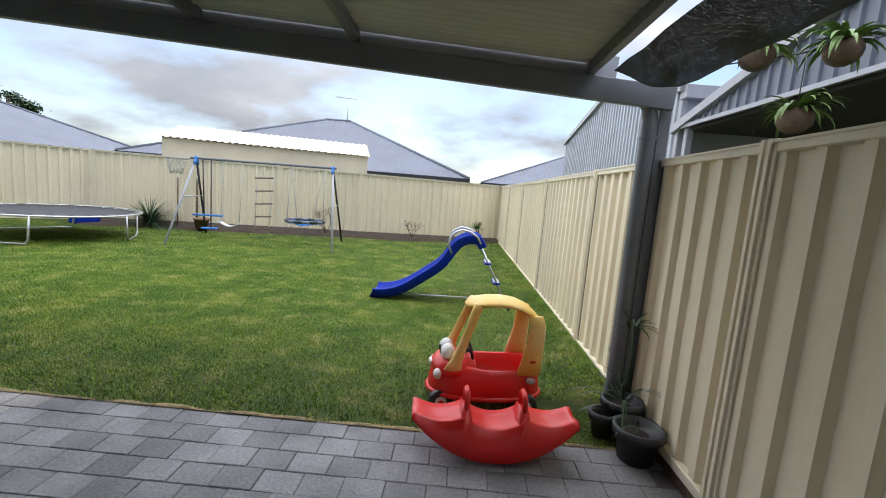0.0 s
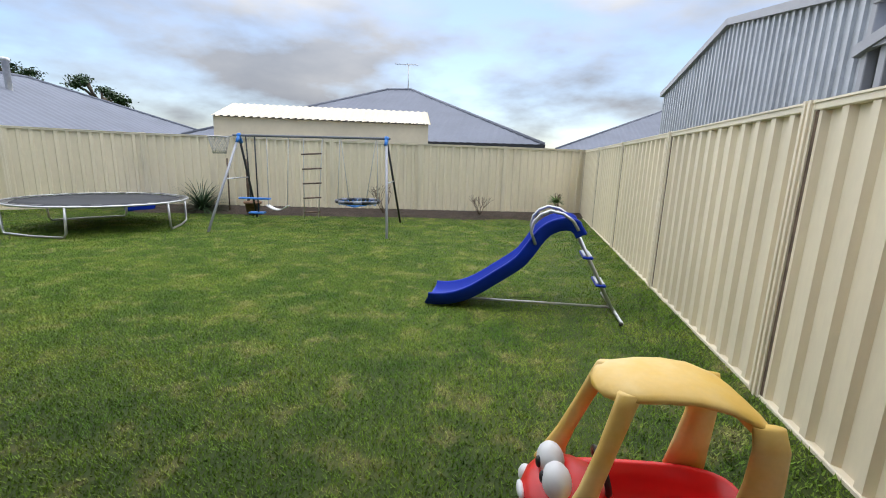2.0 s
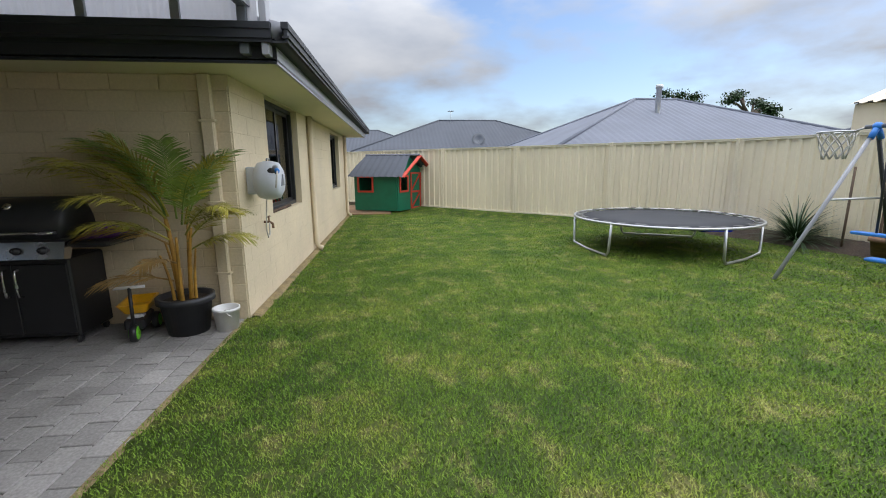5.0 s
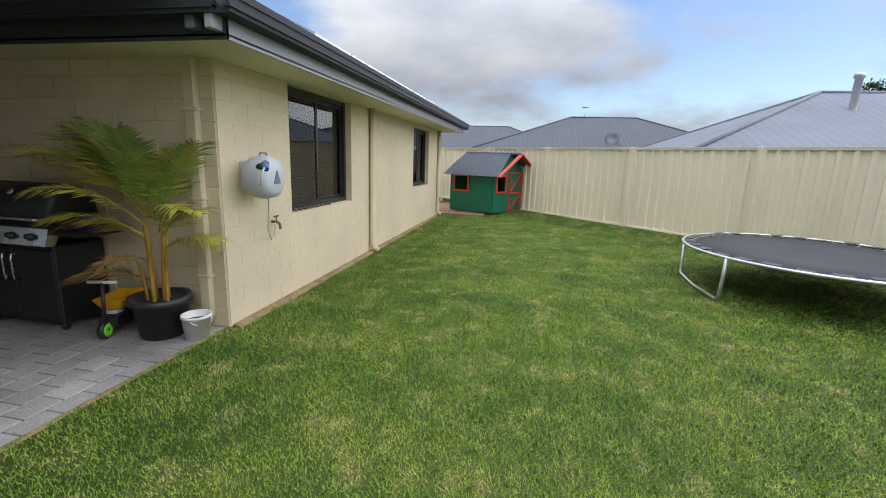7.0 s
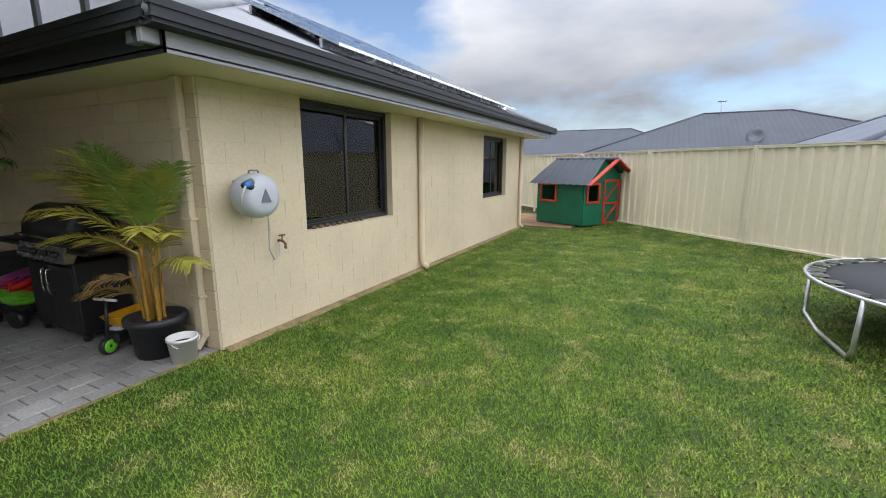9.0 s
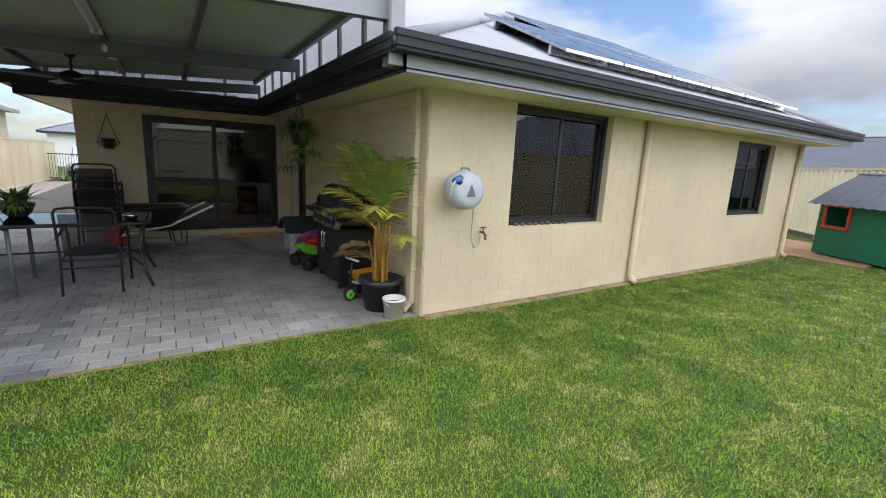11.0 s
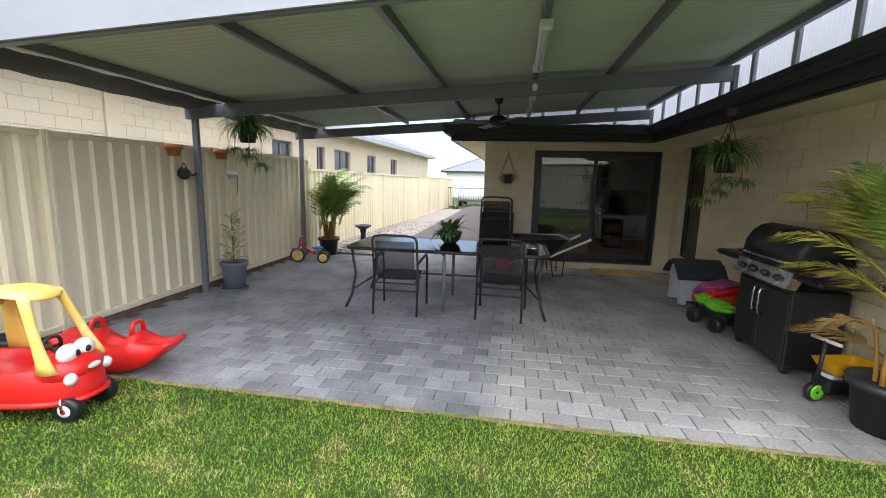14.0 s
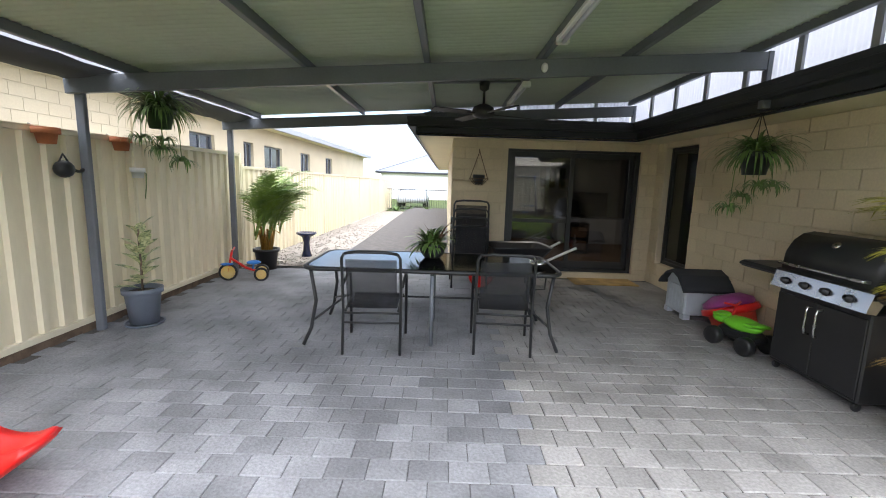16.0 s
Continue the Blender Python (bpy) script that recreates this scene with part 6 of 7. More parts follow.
def dog_house():
    e = root("dog_house", pose(-4.97, -0.72, 0, 0, 0, 0), "pale grey plastic kennel with dark curved roof", "kennel")
    b = Build()
    b.box((-0.25, -0.22, 0.05), (0.24, 0.22, 0.40), 0.02)
    for x in (-0.2, 0.2):
        for y in (-0.18, 0.18):
            b.box((x - 0.04, y - 0.04, 0.0), (x + 0.04, y + 0.04, 0.06))
    for i in range(5):
        b.box((0.238, -0.17 + 0.075 * i, 0.1), (0.246, -0.12 + 0.075 * i, 0.38), 0.003)
    vs = [(x, y, z) for x in (-0.25, 0.24) for y, z in ((-0.22, 0.39), (0.22, 0.39), (0.12, 0.5), (0, 0.54), (-0.12, 0.5))]
    b.add(vs, [(0, 1, 2, 3, 4), (9, 8, 7, 6, 5)])
    b.ob("body", M["clinic"], e)
    r = Build()
    rr = []
    for x in (-0.31, -0.29, 0.29, 0.31):
        k = 0.0 if abs(x) < 0.3 else 0.012
        top = [(-0.30, 0.37), (-0.26, 0.42), (-0.14, 0.52), (0, 0.57), (0.14, 0.52), (0.26, 0.42), (0.30, 0.37)]
        rr.append([(x, y, z - k) for y, z in top] + [(x, y * 0.95, z - 0.03) for y, z in reversed(top)])
    r.loft(rr, smooth=False)
    r.ob("roof", M["charcoal"], e)


dog_house()


def toy_clutter():
    e = root("foam_ring", pose(-4.98, -0.12, 0.32, 20, 12, 0), "purple and red inflatable toy leaning by the kennel", "toy")
    Build().lathe([(0.003, 0.10), (0.13, 0.095), (0.24, 0.03), (0.25, -0.02), (0.15, -0.06), (0.003, -0.07)], n=26).ob("top", mat("purple_vinyl", (0.30, 0.05, 0.22), 0.4), e)
    Build().lathe([(0.20, -0.05), (0.27, -0.03), (0.275, -0.09), (0.2, -0.12)], n=26).ob("rim", M["red"], e)
    Build().lathe([(0.2, -0.3), (0.22, -0.1), (0.003, -0.09)], n=16).ob("base", M["redsun"], e)
    e = root("toy_quad", pose(-4.82, 0.36, 0, 0, 0, 15), "lime green and black toy quad bike", "toy")
    q = Build()
    q.blob((0, 0, 0.24), (0.12, 0.2, 0.07), 8).blob((0.02, -0.2, 0.26), (0.1, 0.09, 0.06), 7).beam((-0.1, 0.16, 0.26), (0.16, 0.16, 0.29), 0.1, 0.03, bev=0.01).beam((-0.1, -0.16, 0.26), (0.16, -0.16, 0.31), 0.1, 0.03, bev=0.01)
    q.ob("body", M["lime"], e)
    for x in (-0.13, 0.15):
        for y in (-0.17, 0.17):
            wheel(Build(), (x, y, 0.09), (1, 0, 0), 0.09, 0.09).ob("wheel", M["black"], e)
    Build().box((-0.1, -0.2, 0.09), (0.1, 0.2, 0.2), 0.03).ob("chassis", M["black"], e)
    Build().tube([(-0.1, -0.14, 0.42), (0, -0.1, 0.40), (0.1, -0.14, 0.42)], 0.012, 6).tube([(0, -0.1, 0.4), (0, -0.12, 0.25)], 0.012, 6).ob("handlebar", M["red"], e)
    e = root("toy_digger", pose(-4.96, 1.95, 0, 0, 0, 15), "yellow, black and green ride-on toy digger", "toy")
    d = Build()
    d.loft([rounded_rect(-0.2, 0.1, -0.08, 0.08, 0.03, 0.22), rounded_rect(-0.24, 0.14, -0.12, 0.12, 0.03, 0.30), rounded_rect(-0.22, 0.12, -0.10, 0.10, 0.03, 0.30), rounded_rect(-0.18, 0.08, -0.07, 0.07, 0.03, 0.24)], smooth=False)
    d.ob("tipping_tray", mat("deep_yellow_plastic", (0.80, 0.42, 0.01), 0.4), e)
    Build().box((0.02, -0.06, 0.12), (0.13, 0.06, 0.21), 0.015).ob("cab", M["clinic"], e)
    Build().box((-0.17, -0.075, 0.08), (0.16, 0.075, 0.19), 0.02).ob("chassis", M["black"], e)
    Build().tube([(0.18, 0, 0.1), (0.15, 0, 0.46)], 0.014, 8).ob("steering_post", M["black"], e)
    Build().tube([(0.15, -0.11, 0.46), (0.15, 0.11, 0.46)], 0.013, 8).ob("handlebar", M["white"], e)
    for x, y in ((0.18, 0.0), (-0.14, 0.09), (-0.14, -0.09)):
        wheel(Build(), (x, y, 0.075), (0, 1, 0), 0.075, 0.05).ob("wheel", M["black"], e)
        for q in (-1, 1):
            Build().lathe([(0.012, 0.027), (0.016, 0.032), (0.05, 0.031), (0.056, 0.026), (0.05, 0.02)], n=18, m=pose(x, y, 0.075, 90 * q)).ob("rim", M["lime"], e)


toy_clutter()


def bucket():
    e = root("bucket", pose(-5.0, 2.655, 0) @ Matrix.Scale(0.9, 4), "white plastic bucket beside the palm pot", "bucket")
    Build().lathe([(0.003, 0), (0.10, 0), (0.12, 0.2), (0.128, 0.2), (0.128, 0.225), (0.116, 0.225), (0.10, 0.02), (0.003, 0.015)], n=26).ob("pail", M["white"], e)
    Build().lathe([(0.003, 0.16), (0.111, 0.16)], n=20).ob("contents", M["soil"], e)
    Build().tube([(0.128 * math.cos(a), 0.05 + 0.08 * math.sin(a) * 0.4, 0.2 - 0.06 * math.sin(a)) for a in [math.pi * i / 8 for i in range(9)]], 0.004, 5).ob("bail", M["white"], e)


bucket()


def shelf_cloth():
    random.seed(17)
    b = Build()
    n = 16
    vs = [(0.17 * (2 * i / n - 1) * (1 + 0.1 * math.sin(j)), 0.13 * (2 * j / n - 1), 0.008 + 0.075 * max(0, 1 - (2 * i / n - 1) ** 2) * max(0, 1 - (2 * j / n - 1) ** 2) * (1 + 0.7 * noise.noise((i * 0.5, j * 0.5, 2)))) for j in range(n + 1) for i in range(n + 1)]
    b.add(vs, [(j * (n + 1) + i, j * (n + 1) + i + 1, (j + 1) * (n + 1) + i + 1, (j + 1) * (n + 1) + i) for j in range(n) for i in range(n)], True)
    o = b.ob("cloth", mat("purple_cloth", (0.16, 0.06, 0.36), 0.9, 0, 0.15, 9, 120, 0.1, 0.2), at=pose(-4.98, 1.76, 0.866, 0, 0, 10))
    tagged(o, "crumpled purple cloth on the barbecue side shelf", "cloth")


shelf_cloth()


def hose_reel():
    e = root("hose_reel", (-5.55, WY, 1.29), "pale grey wall hose reel with blue fitting", "hose reel")
    m = pose(0, 0.20, 0, 90, 0, 0)
    prof = [(0.003, -0.12), (0.12, -0.12), (0.17, -0.09), (0.185, -0.03), (0.185, 0.03), (0.17, 0.09), (0.12, 0.12), (0.003, 0.125)]
    Build().lathe(prof, n=30, m=m).ob("housing", M["clinic"], e)
    Build().box((-0.06, 0.0, -0.13), (0.06, 0.09, 0.13), 0.01).ob("bracket", M["clinic"], e)
    Build().blob((0.11, 0.245, 0.075), (0.055, 0.075, 0.05), 8).ob("hose_mouth", M["black"], e)
    k = Build()
    k.add([(-0.05, 0.328, -0.05), (0.05, 0.328, -0.05), (0.0, 0.328, 0.06), (-0.05, 0.318, -0.05), (0.05, 0.318, -0.05), (0, 0.318, 0.06)], [(0, 1, 2), (3, 5, 4), (0, 3, 4, 1), (1, 4, 5, 2), (2, 5, 3, 0)])
    k.tube([(0.1, 0.29, 0.12), (0.16, 0.30, 0.10)], 0.03, 8).tube([(-0.05, 0.2, 0.185), (-0.04, 0.2, 0.205), (0.04, 0.2, 0.205), (0.05, 0.2, 0.185)], 0.008, 6)
    k.ob("grey_trim", M["slate"], e)
    Build().tube([(0.12, 0.3, 0.11), (0.19, 0.33, 0.09)], 0.022, 10).ob("fitting", M["midblue"], e)
    Build().tube([(0.19, 0.33, 0.09), (0.23, 0.33, 0.03), (0.24, 0.32, -0.06)], 0.009, 6).ob("hose_end", M["rope"], e)
    Build().tube([(-0.17, 0.17, -0.06), (-0.2, 0.1, -0.2), (-0.215, 0.07, -0.5), (-0.26, 0.07, -0.60), (-0.32, 0.07, -0.58), (-0.34, 0.07, -0.45)], 0.008, 6).ob("hose", M["rope"], e)
    t = root("garden_tap", (-5.93, WY, 0.84), "brass garden tap on the wall", "tap")
    b = Build().tube([(0, 0, 0), (0, 0.06, 0), (0, 0.09, -0.02), (0, 0.095, -0.07)], 0.013, 8).tube([(0, 0.055, 0), (0, 0.055, 0.05)], 0.008, 6).tube([(-0.035, 0.055, 0.055), (0.035, 0.055, 0.055)], 0.009, 6)
    b.ob("tap_body", M["timber"], t)
    b = Build()
    random.seed(5)
    for i in range(9):
        b.blob((-6.45 - 0.1 * i, WY - 0.035, 0.895), (random.uniform(0.02, 0.04), 0.025, 0.022), 6)
    tagged(b.ob("sill_pebbles", M["twig"]), "small shells and pebbles on the window sill", "pebbles", kind="stuff")


hose_reel()


def tricycle():
    e = root("tricycle", pose(0.98, -1.8, 0, 0, 0, 20) @ Matrix.Scale(1.02, 4), "red child's tricycle with yellow wheels", "tricycle")
    for x, y, r in ((0.24, 0, 0.11), (-0.2, 0.13, 0.085), (-0.2, -0.13, 0.085)):
        t = Build().tube([(x + r * math.cos(a), y, r + 0.01 + r * math.sin(a)) for a in [2 * math.pi * i / 18 for i in range(18)]], 0.017, 7, True).ob("tyre", M["black"], e)
        Build().lathe([(0.003, -0.015), (r - 0.02, -0.015), (r - 0.012, 0), (r - 0.02, 0.015), (0.003, 0.015)], n=18, m=pose(x, y, r + 0.01, 90)).ob("rim", M["yellow"], e)
    f = Build().tube([(0.24, 0, 0.12), (0.18, 0, 0.42)], 0.016, 8).tube([(0.2, 0, 0.32), (0.0, 0, 0.17), (-0.2, 0, 0.1)], 0.018, 8).tube([(-0.2, -0.12, 0.1), (-0.2, 0.12, 0.1)], 0.013, 8).tube([(0.16, -0.15, 0.45), (0.18, 0, 0.42), (0.16, 0.15, 0.45)], 0.012, 8)
    f.ob("frame", M["red"], e)
    Build().blob((-0.1, 0, 0.25), (0.1, 0.075, 0.03), 8).tube([(-0.1, 0, 0.24), (-0.08, 0, 0.14)], 0.014, 6).ob("saddle", M["midblue"], e)
    Build().blob((0.25, 0, 0.235), (0.09, 0.04, 0.02), 6).ob("mudguard", M["midblue"], e)


tricycle()
e = root("bird_bath", (0.72, -3.75, -0.01), "glazed dark blue ceramic bird bath", "bird bath")
Build().lathe([(0.003, 0), (0.12, 0), (0.10, 0.04), (0.065, 0.15), (0.055, 0.3), (0.08, 0.40), (0.16, 0.45), (0.19, 0.47), (0.185, 0.49), (0.12, 0.465), (0.003, 0.455)], n=28).ob("bowl", mat("dark_blue_glaze", (0.012, 0.018, 0.06), 0.25), e)


def wall_basket():
    e = root("hanging_basket", (-2.42, BWY + 0.12, 1.48), "wire hanging basket with a small pot", "basket")
    b = Build()
    for rr, zz in ((0.15, 0.1), (0.12, 0.05), (0.06, 0.0)):
        b.tube([(rr * math.cos(2 * math.pi * i / 18), rr * 0.75 * math.sin(2 * math.pi * i / 18), zz) for i in range(18)], 0.005, 5, True)
    for i in range(8):
        a = 2 * math.pi * i / 8
        b.tube([(0.15 * math.cos(a), 0.11 * math.sin(a), 0.1), (0.06 * math.cos(a), 0.045 * math.sin(a), 0.0)], 0.004, 4)
    for s in (-1, 1):
        b.tube([(s * 0.14, 0, 0.1), (0, -0.02, 0.52)], 0.006, 5)
    b.tube([(0, -0.02, 0.52), (0, -0.115, 0.56)], 0.008, 5)
    b.ob("wire", M["twig"], e)
    pot(Build(), (0, 0, 0.01), 0.06, 0.085, 0.15, 0.008).ob("pot", M["potdark"], e)


wall_basket()


def ceiling_fan():
    x, y = -2.3, -0.62
    zt = bz(x)
    e = root("ceiling_fan", (x, y, 0), "black ceiling fan with four blades under the patio roof", "fan")
    b = Build()
    b.lathe([(0.003, zt + 0.06), (0.06, zt + 0.06), (0.05, zt - 0.02), (0.014, zt - 0.04), (0.014, zt - 0.17), (0.05, zt - 0.18), (0.11, zt - 0.21), (0.13, zt - 0.26), (0.11, zt - 0.31), (0.05, zt - 0.33), (0.003, zt - 0.335)], n=24)
    b.ob("motor", M["matteblack"], e)
    for k in range(4):
        a = 90 * k + 25
        m = pose(0, 0, zt - 0.28, 0, 0, a) @ pose(0, 0, 0, 10, 0, 0)
        Build().box((0.09, -0.02, -0.006), (0.2, 0.02, 0.006), 0.002, m).box((0.18, -0.06, -0.004), (0.62, 0.06, 0.004), 0.002, m).ob("blade", M["black"], e)
    Build().beam((0.0 - 0.42, 0, zt + 0.075), (0.6, 0, zt + 0.04), 0.06, 0.02).ob("mount_bar", M["slate"], e)


ceiling_fan()


def battens():
    for y0, y1 in ((1.05, 2.25), (-1.55, -0.35)):
        e = root("light_batten", (-2.72, (y0 + y1) / 2, bz(-2.72) - 0.06), "white fluorescent batten light, switched off", "light", "patio batten lights")
        h = (y1 - y0) / 2
        Build().box((-0.035, -h, 0.025), (0.035, h, 0.061), 0.006).box((-0.045, -h - 0.01, 0.0), (0.045, -h + 0.05, 0.058), 0.006).box((-0.045, h - 0.05, 0.0), (0.045, h + 0.01, 0.058), 0.006).ob("body", M["white"], e)
        Build().tube([(0, -h + 0.05, 0.008), (0, h - 0.05, 0.008)], 0.016, 8).ob("tube", M["opal"], e)
    e = root("motion_sensor", (-2.72, 0.45 + 0.03, bz(-2.72) - 0.08), "small white sensor on the patio beam", "sensor")
    Build().blob((0, 0.02, 0), (0.03, 0.035, 0.04), 8).ob("body", M["white"], e)


battens()


def mat_and_room():
    tagged(Build().box((-4.95, BWY + 0.03, 0.002), (-3.95, BWY + 0.48, 0.018), 0.004).ob("door_mat", M["palmdry"]), "brown coir mat before the sliding door", "mat")
    e = root("drawer_unit", (-4.75, BWY - 2.2, 0.097), "dark shelf unit with wicker drawers in the room", "drawers")
    Build().box((-0.2, -0.15, 0), (0.2, 0.15, 0.03)).box((-0.2, -0.15, 0.03), (-0.18, 0.15, 0.62)).box((0.18, -0.15, 0.03), (0.2, 0.15, 0.62)).box((-0.2, -0.15, 0.6), (0.2, 0.15, 0.64)).box((-0.18, -0.15, 0.03), (0.18, -0.13, 0.6)).ob("frame", M["black"], e)
    for z in (0.06, 0.34):
        Build().box((-0.165, -0.12, z), (0.165, 0.148, z + 0.21), 0.015).ob("drawer", M["timber"], e)
    e = root("sideboard", (-5.6, BWY - 3.9, 0.097), "white low cabinet in the room", "cabinet")
    Build().box((-0.9, -0.22, 0.08), (0.9, 0.22, 0.62), 0.01).box((-0.85, -0.18, 0), (0.85, 0.18, 0.08)).ob("body", M["white"], e)
    e = root("television", (-5.5, BWY - 3.95, 0.717), "black flat television on the cabinet", "television")
    Build().box((-0.5, -0.03, 0.06), (0.5, 0.02, 0.64), 0.008).box((-0.15, -0.08, 0), (0.15, 0.08, 0.015)).box((-0.03, -0.02, 0.015), (0.03, 0.01, 0.07)).ob("screen", M["black"], e)
    for k in range(3):
        t = Build().box((-5.0 + 0.25 * k, BWY - 4.398, 1.45), (-4.85 + 0.25 * k, BWY - 4.38, 1.95), 0.003).ob("wall_picture", M["darkroom"])
        tagged(t, "narrow dark framed panel on the room wall", "picture", "pictures on the room wall")


mat_and_room()


# ---- roof panels ----
def solar():
    t = math.tan(radians(25))
    for x, y1, y0 in [(-7.45 - 1.03 * k, 2.75, 1.2) for k in range(6)] + [(-9.1 - 1.03 * k, 1.15, -0.4) for k in range(3)]:
        zf = lambda y: WALLH + 0.17 + (WY + EO + 0.05 - y) * t
        e = root("solar_panel", (x, 0, 0), "dark glass solar panel in a silver frame on the roof", "solar panel", "rooftop solar panels")
        o = 0.13
        vs = [(a, y, zf(y) + q) for q in (o, o + 0.035) for a, y in ((-0.5, y1), (0.5, y1), (0.5, y0), (-0.5, y0))]
        b = Build().add(vs, [(0, 1, 2, 3), (7, 6, 5, 4), (0, 1, 5, 4), (1, 2, 6, 5), (2, 3, 7, 6), (3, 0, 4, 7)])
        b.ob("frame", M["chrome"], e)
        vs = [(a, y, zf(y) + o + 0.038) for a, y in ((-0.47, y1 - 0.03), (0.47, y1 - 0.03), (0.47, y0 + 0.03), (-0.47, y0 + 0.03))]
        Build().add(vs, [(0, 1, 2, 3)]).ob("cells", M["panelglass"], e)
        for y in (y1 - 0.25, y0 + 0.25):
            Build().beam((-0.5, y, zf(y) + 0.07), (0.5, y, zf(y) + 0.07), 0.04, 0.1).ob("rail", M["chrome"], e)


M["panelglass"] = mat("solar_cell_glass", (0.03, 0.035, 0.05), 0.12, 0, 0.05, 4, 30, 0.03, spec=0.9)
solar()
hip("roof_main", -12.5, SWX + EO + 0.05, -22.0, BWY + EO - 0.06, WALLH + 0.17, 24, M["roofpale"], "pale grey corrugated roof over the main house", "y", 0.3)["kind"] = "structure"


# ---- neighbours ----
def shed_back():
    a, c = Vector((-8.5, 12.5, 0)), Vector((-2.9, 14.17, 0))
    d = (c - a).normalized()
    n = Vector((-d.y, d.x, 0))
    L, D = (c - a).length, 3.2
    e = root("neighbour_shed", (0, 0, 0), "cream steel shed behind the back fence", "shed")
    b = Build()
    H = 2.44
    q = [a, c, c + n * D, a + n * D]
    up = Vector((0, 0, 1))
    vs = q + [p + up * H for p in q] + [a + n * D / 2 + up * 2.92, c + n * D / 2 + up * 2.92]
    b.add(vs, [(0, 1, 5, 4), (1, 2, 6, 9, 5), (2, 3, 7, 6), (3, 0, 4, 8, 7)])
    b.ob("wall", M["roofcream"], e)
    r = Build()
    o = d * 0.06
    quad_roof(r, (a - o - n * 0.08 + up * (H + 0.0), c + o - n * 0.08 + up * (H + 0.0), c + o + n * D / 2 + up * 2.95, a - o + n * D / 2 + up * 2.95), 0.19, 0.03)
    quad_roof(r, (c + o + n * (D + 0.08) + up * H, a - o + n * (D + 0.08) + up * H, a - o + n * D / 2 + up * 2.95, c + o + n * D / 2 + up * 2.95), 0.19, 0.03)
    r.ob("roof", M["roofcream"], e)
    g = Build()
    k = int(L / 0.19)
    for i in range(k):
        p = a + d * (L * (i + 0.3) / k) - n * 0.085 + up * (H + 0.02)
        g.box((-0.035, -0.004, -0.012), (0.035, 0.004, 0.012), 0, Matrix.Translation(p) @ pose(0, 0, 0, 0, 0, math.degrees(math.atan2(d.y, d.x))))
    tagged(g.ob("rib_end", M["darkroom"], e), kind="stuff")


shed_back()


def gable_shed():
    e = root("neighbour_barn", (0, 0, 0), "grey ribbed steel gable shed over the fence", "shed")
    y0, y1, ya, z, za = 8.4, 16.9, 12.6, 3.70, 4.52
    b = Build()
    k = int((y1 - y0) / 0.2)
    vs = []
    for i in range(k + 1):
        for s, x in ((0.0, 4.0), (0.55, 4.0), (0.65, 3.965), (0.9, 3.965)):
            y = min(y1, y0 + (y1 - y0) * (i + s) / k)
            top = z + (za - z) * (1 - abs(y - ya) / (ya - y0 if y < ya else y1 - ya))
            vs += [(x, y, -0.2), (x, y, top)]
    n = len(vs) // 2
    b.add(vs, [(2 * i, 2 * i + 2, 2 * i + 3, 2 * i + 1) for i in range(n - 1)])
    b.box((4.0, y0, -0.2), (12, y0 + 0.05, z)).box((4.0, y1 - 0.05, -0.2), (12, y1, z))
    b.ob("wall", M["zinc"], e)
    r = Build()
    quad_roof(r, ((3.9, y0 - 0.1, z), (12, y0 - 0.1, z), (12, ya, za + 0.03), (3.9, ya, za + 0.03)), 0.2, 0.02)
    quad_roof(r, ((12, y1 + 0.1, z), (3.9, y1 + 0.1, z), (3.9, ya, za + 0.03), (12, ya, za + 0.03)), 0.2, 0.02)
    r.ob("roof", M["roofgrey"], e)
    t = Build().beam((3.93, y0 - 0.12, z + 0.02), (3.93, ya, za + 0.04), 0.1, 0.14).beam((3.93, ya, za + 0.04), (3.93, y1 + 0.12, z + 0.02), 0.1, 0.14).box((3.95, y0 - 0.25, z - 0.18), (6.0, y0 - 0.02, z + 0.06), 0.01).box((3.97, y0 - 0.08, -0.2), (4.1, y0 + 0.02, z), 0.01)
    t.ob("trim", M["fascia"], e)
    # open carport with a dark gable infill
    e = root("neighbour_carport", (0, 0, 0), "open carport with dark blue-grey gable infill", "carport")
    y0, ya, y1, zb, za = 8.2, 2.6, -3.0, 3.02, 4.42
    b = Build()
    k = int((y0 - y1) / 0.2)
    vs = []
    for i in range(k + 1):
        for s, x in ((0.0, 4.0), (0.6, 4.0), (0.7, 3.97), (0.9, 3.97)):
            y = min(y0, y1 + (y0 - y1) * (i + s) / k)
            top = zb + (za - zb) * (1 - abs(y - ya) / 5.6)
            vs += [(x, y, zb), (x, y, top)]
    n = len(vs) // 2
    b.add(vs, [(2 * i, 2 * i + 2, 2 * i + 3, 2 * i + 1) for i in range(n - 1)])
    b.ob("gable_infill", M["slatewall"], e)
    t = Build().beam((3.95, y0 + 0.3, zb - 0.02), (3.95, ya, za + 0.06), 0.1, 0.14).beam((3.95, ya, za + 0.06), (3.95, y1 - 0.3, zb - 0.02), 0.1, 0.14).beam((3.96, y0, zb), (3.96, y1, zb), 0.06, 0.06)
    t.ob("trim", M["fascia"], e)
    r = Build()
    quad_roof(r, ((4.0, y1 - 0.3, zb - 0.05), (11, y1 - 0.3, zb - 0.05), (11, ya, za + 0.03), (4.0, ya, za + 0.03)), 0.25, 0.02)
    quad_roof(r, ((11, y0 + 0.3, zb - 0.05), (4.0, y0 + 0.3, zb - 0.05), (4.0, ya, za + 0.03), (11, ya, za + 0.03)), 0.25, 0.02)
    r.ob("roof", M["roofgrey"], e)
    Build().box((4.05, 0.6, 2.95), (10.9, y0, 3.0)).ob("ceiling", M["darkroom"], e)
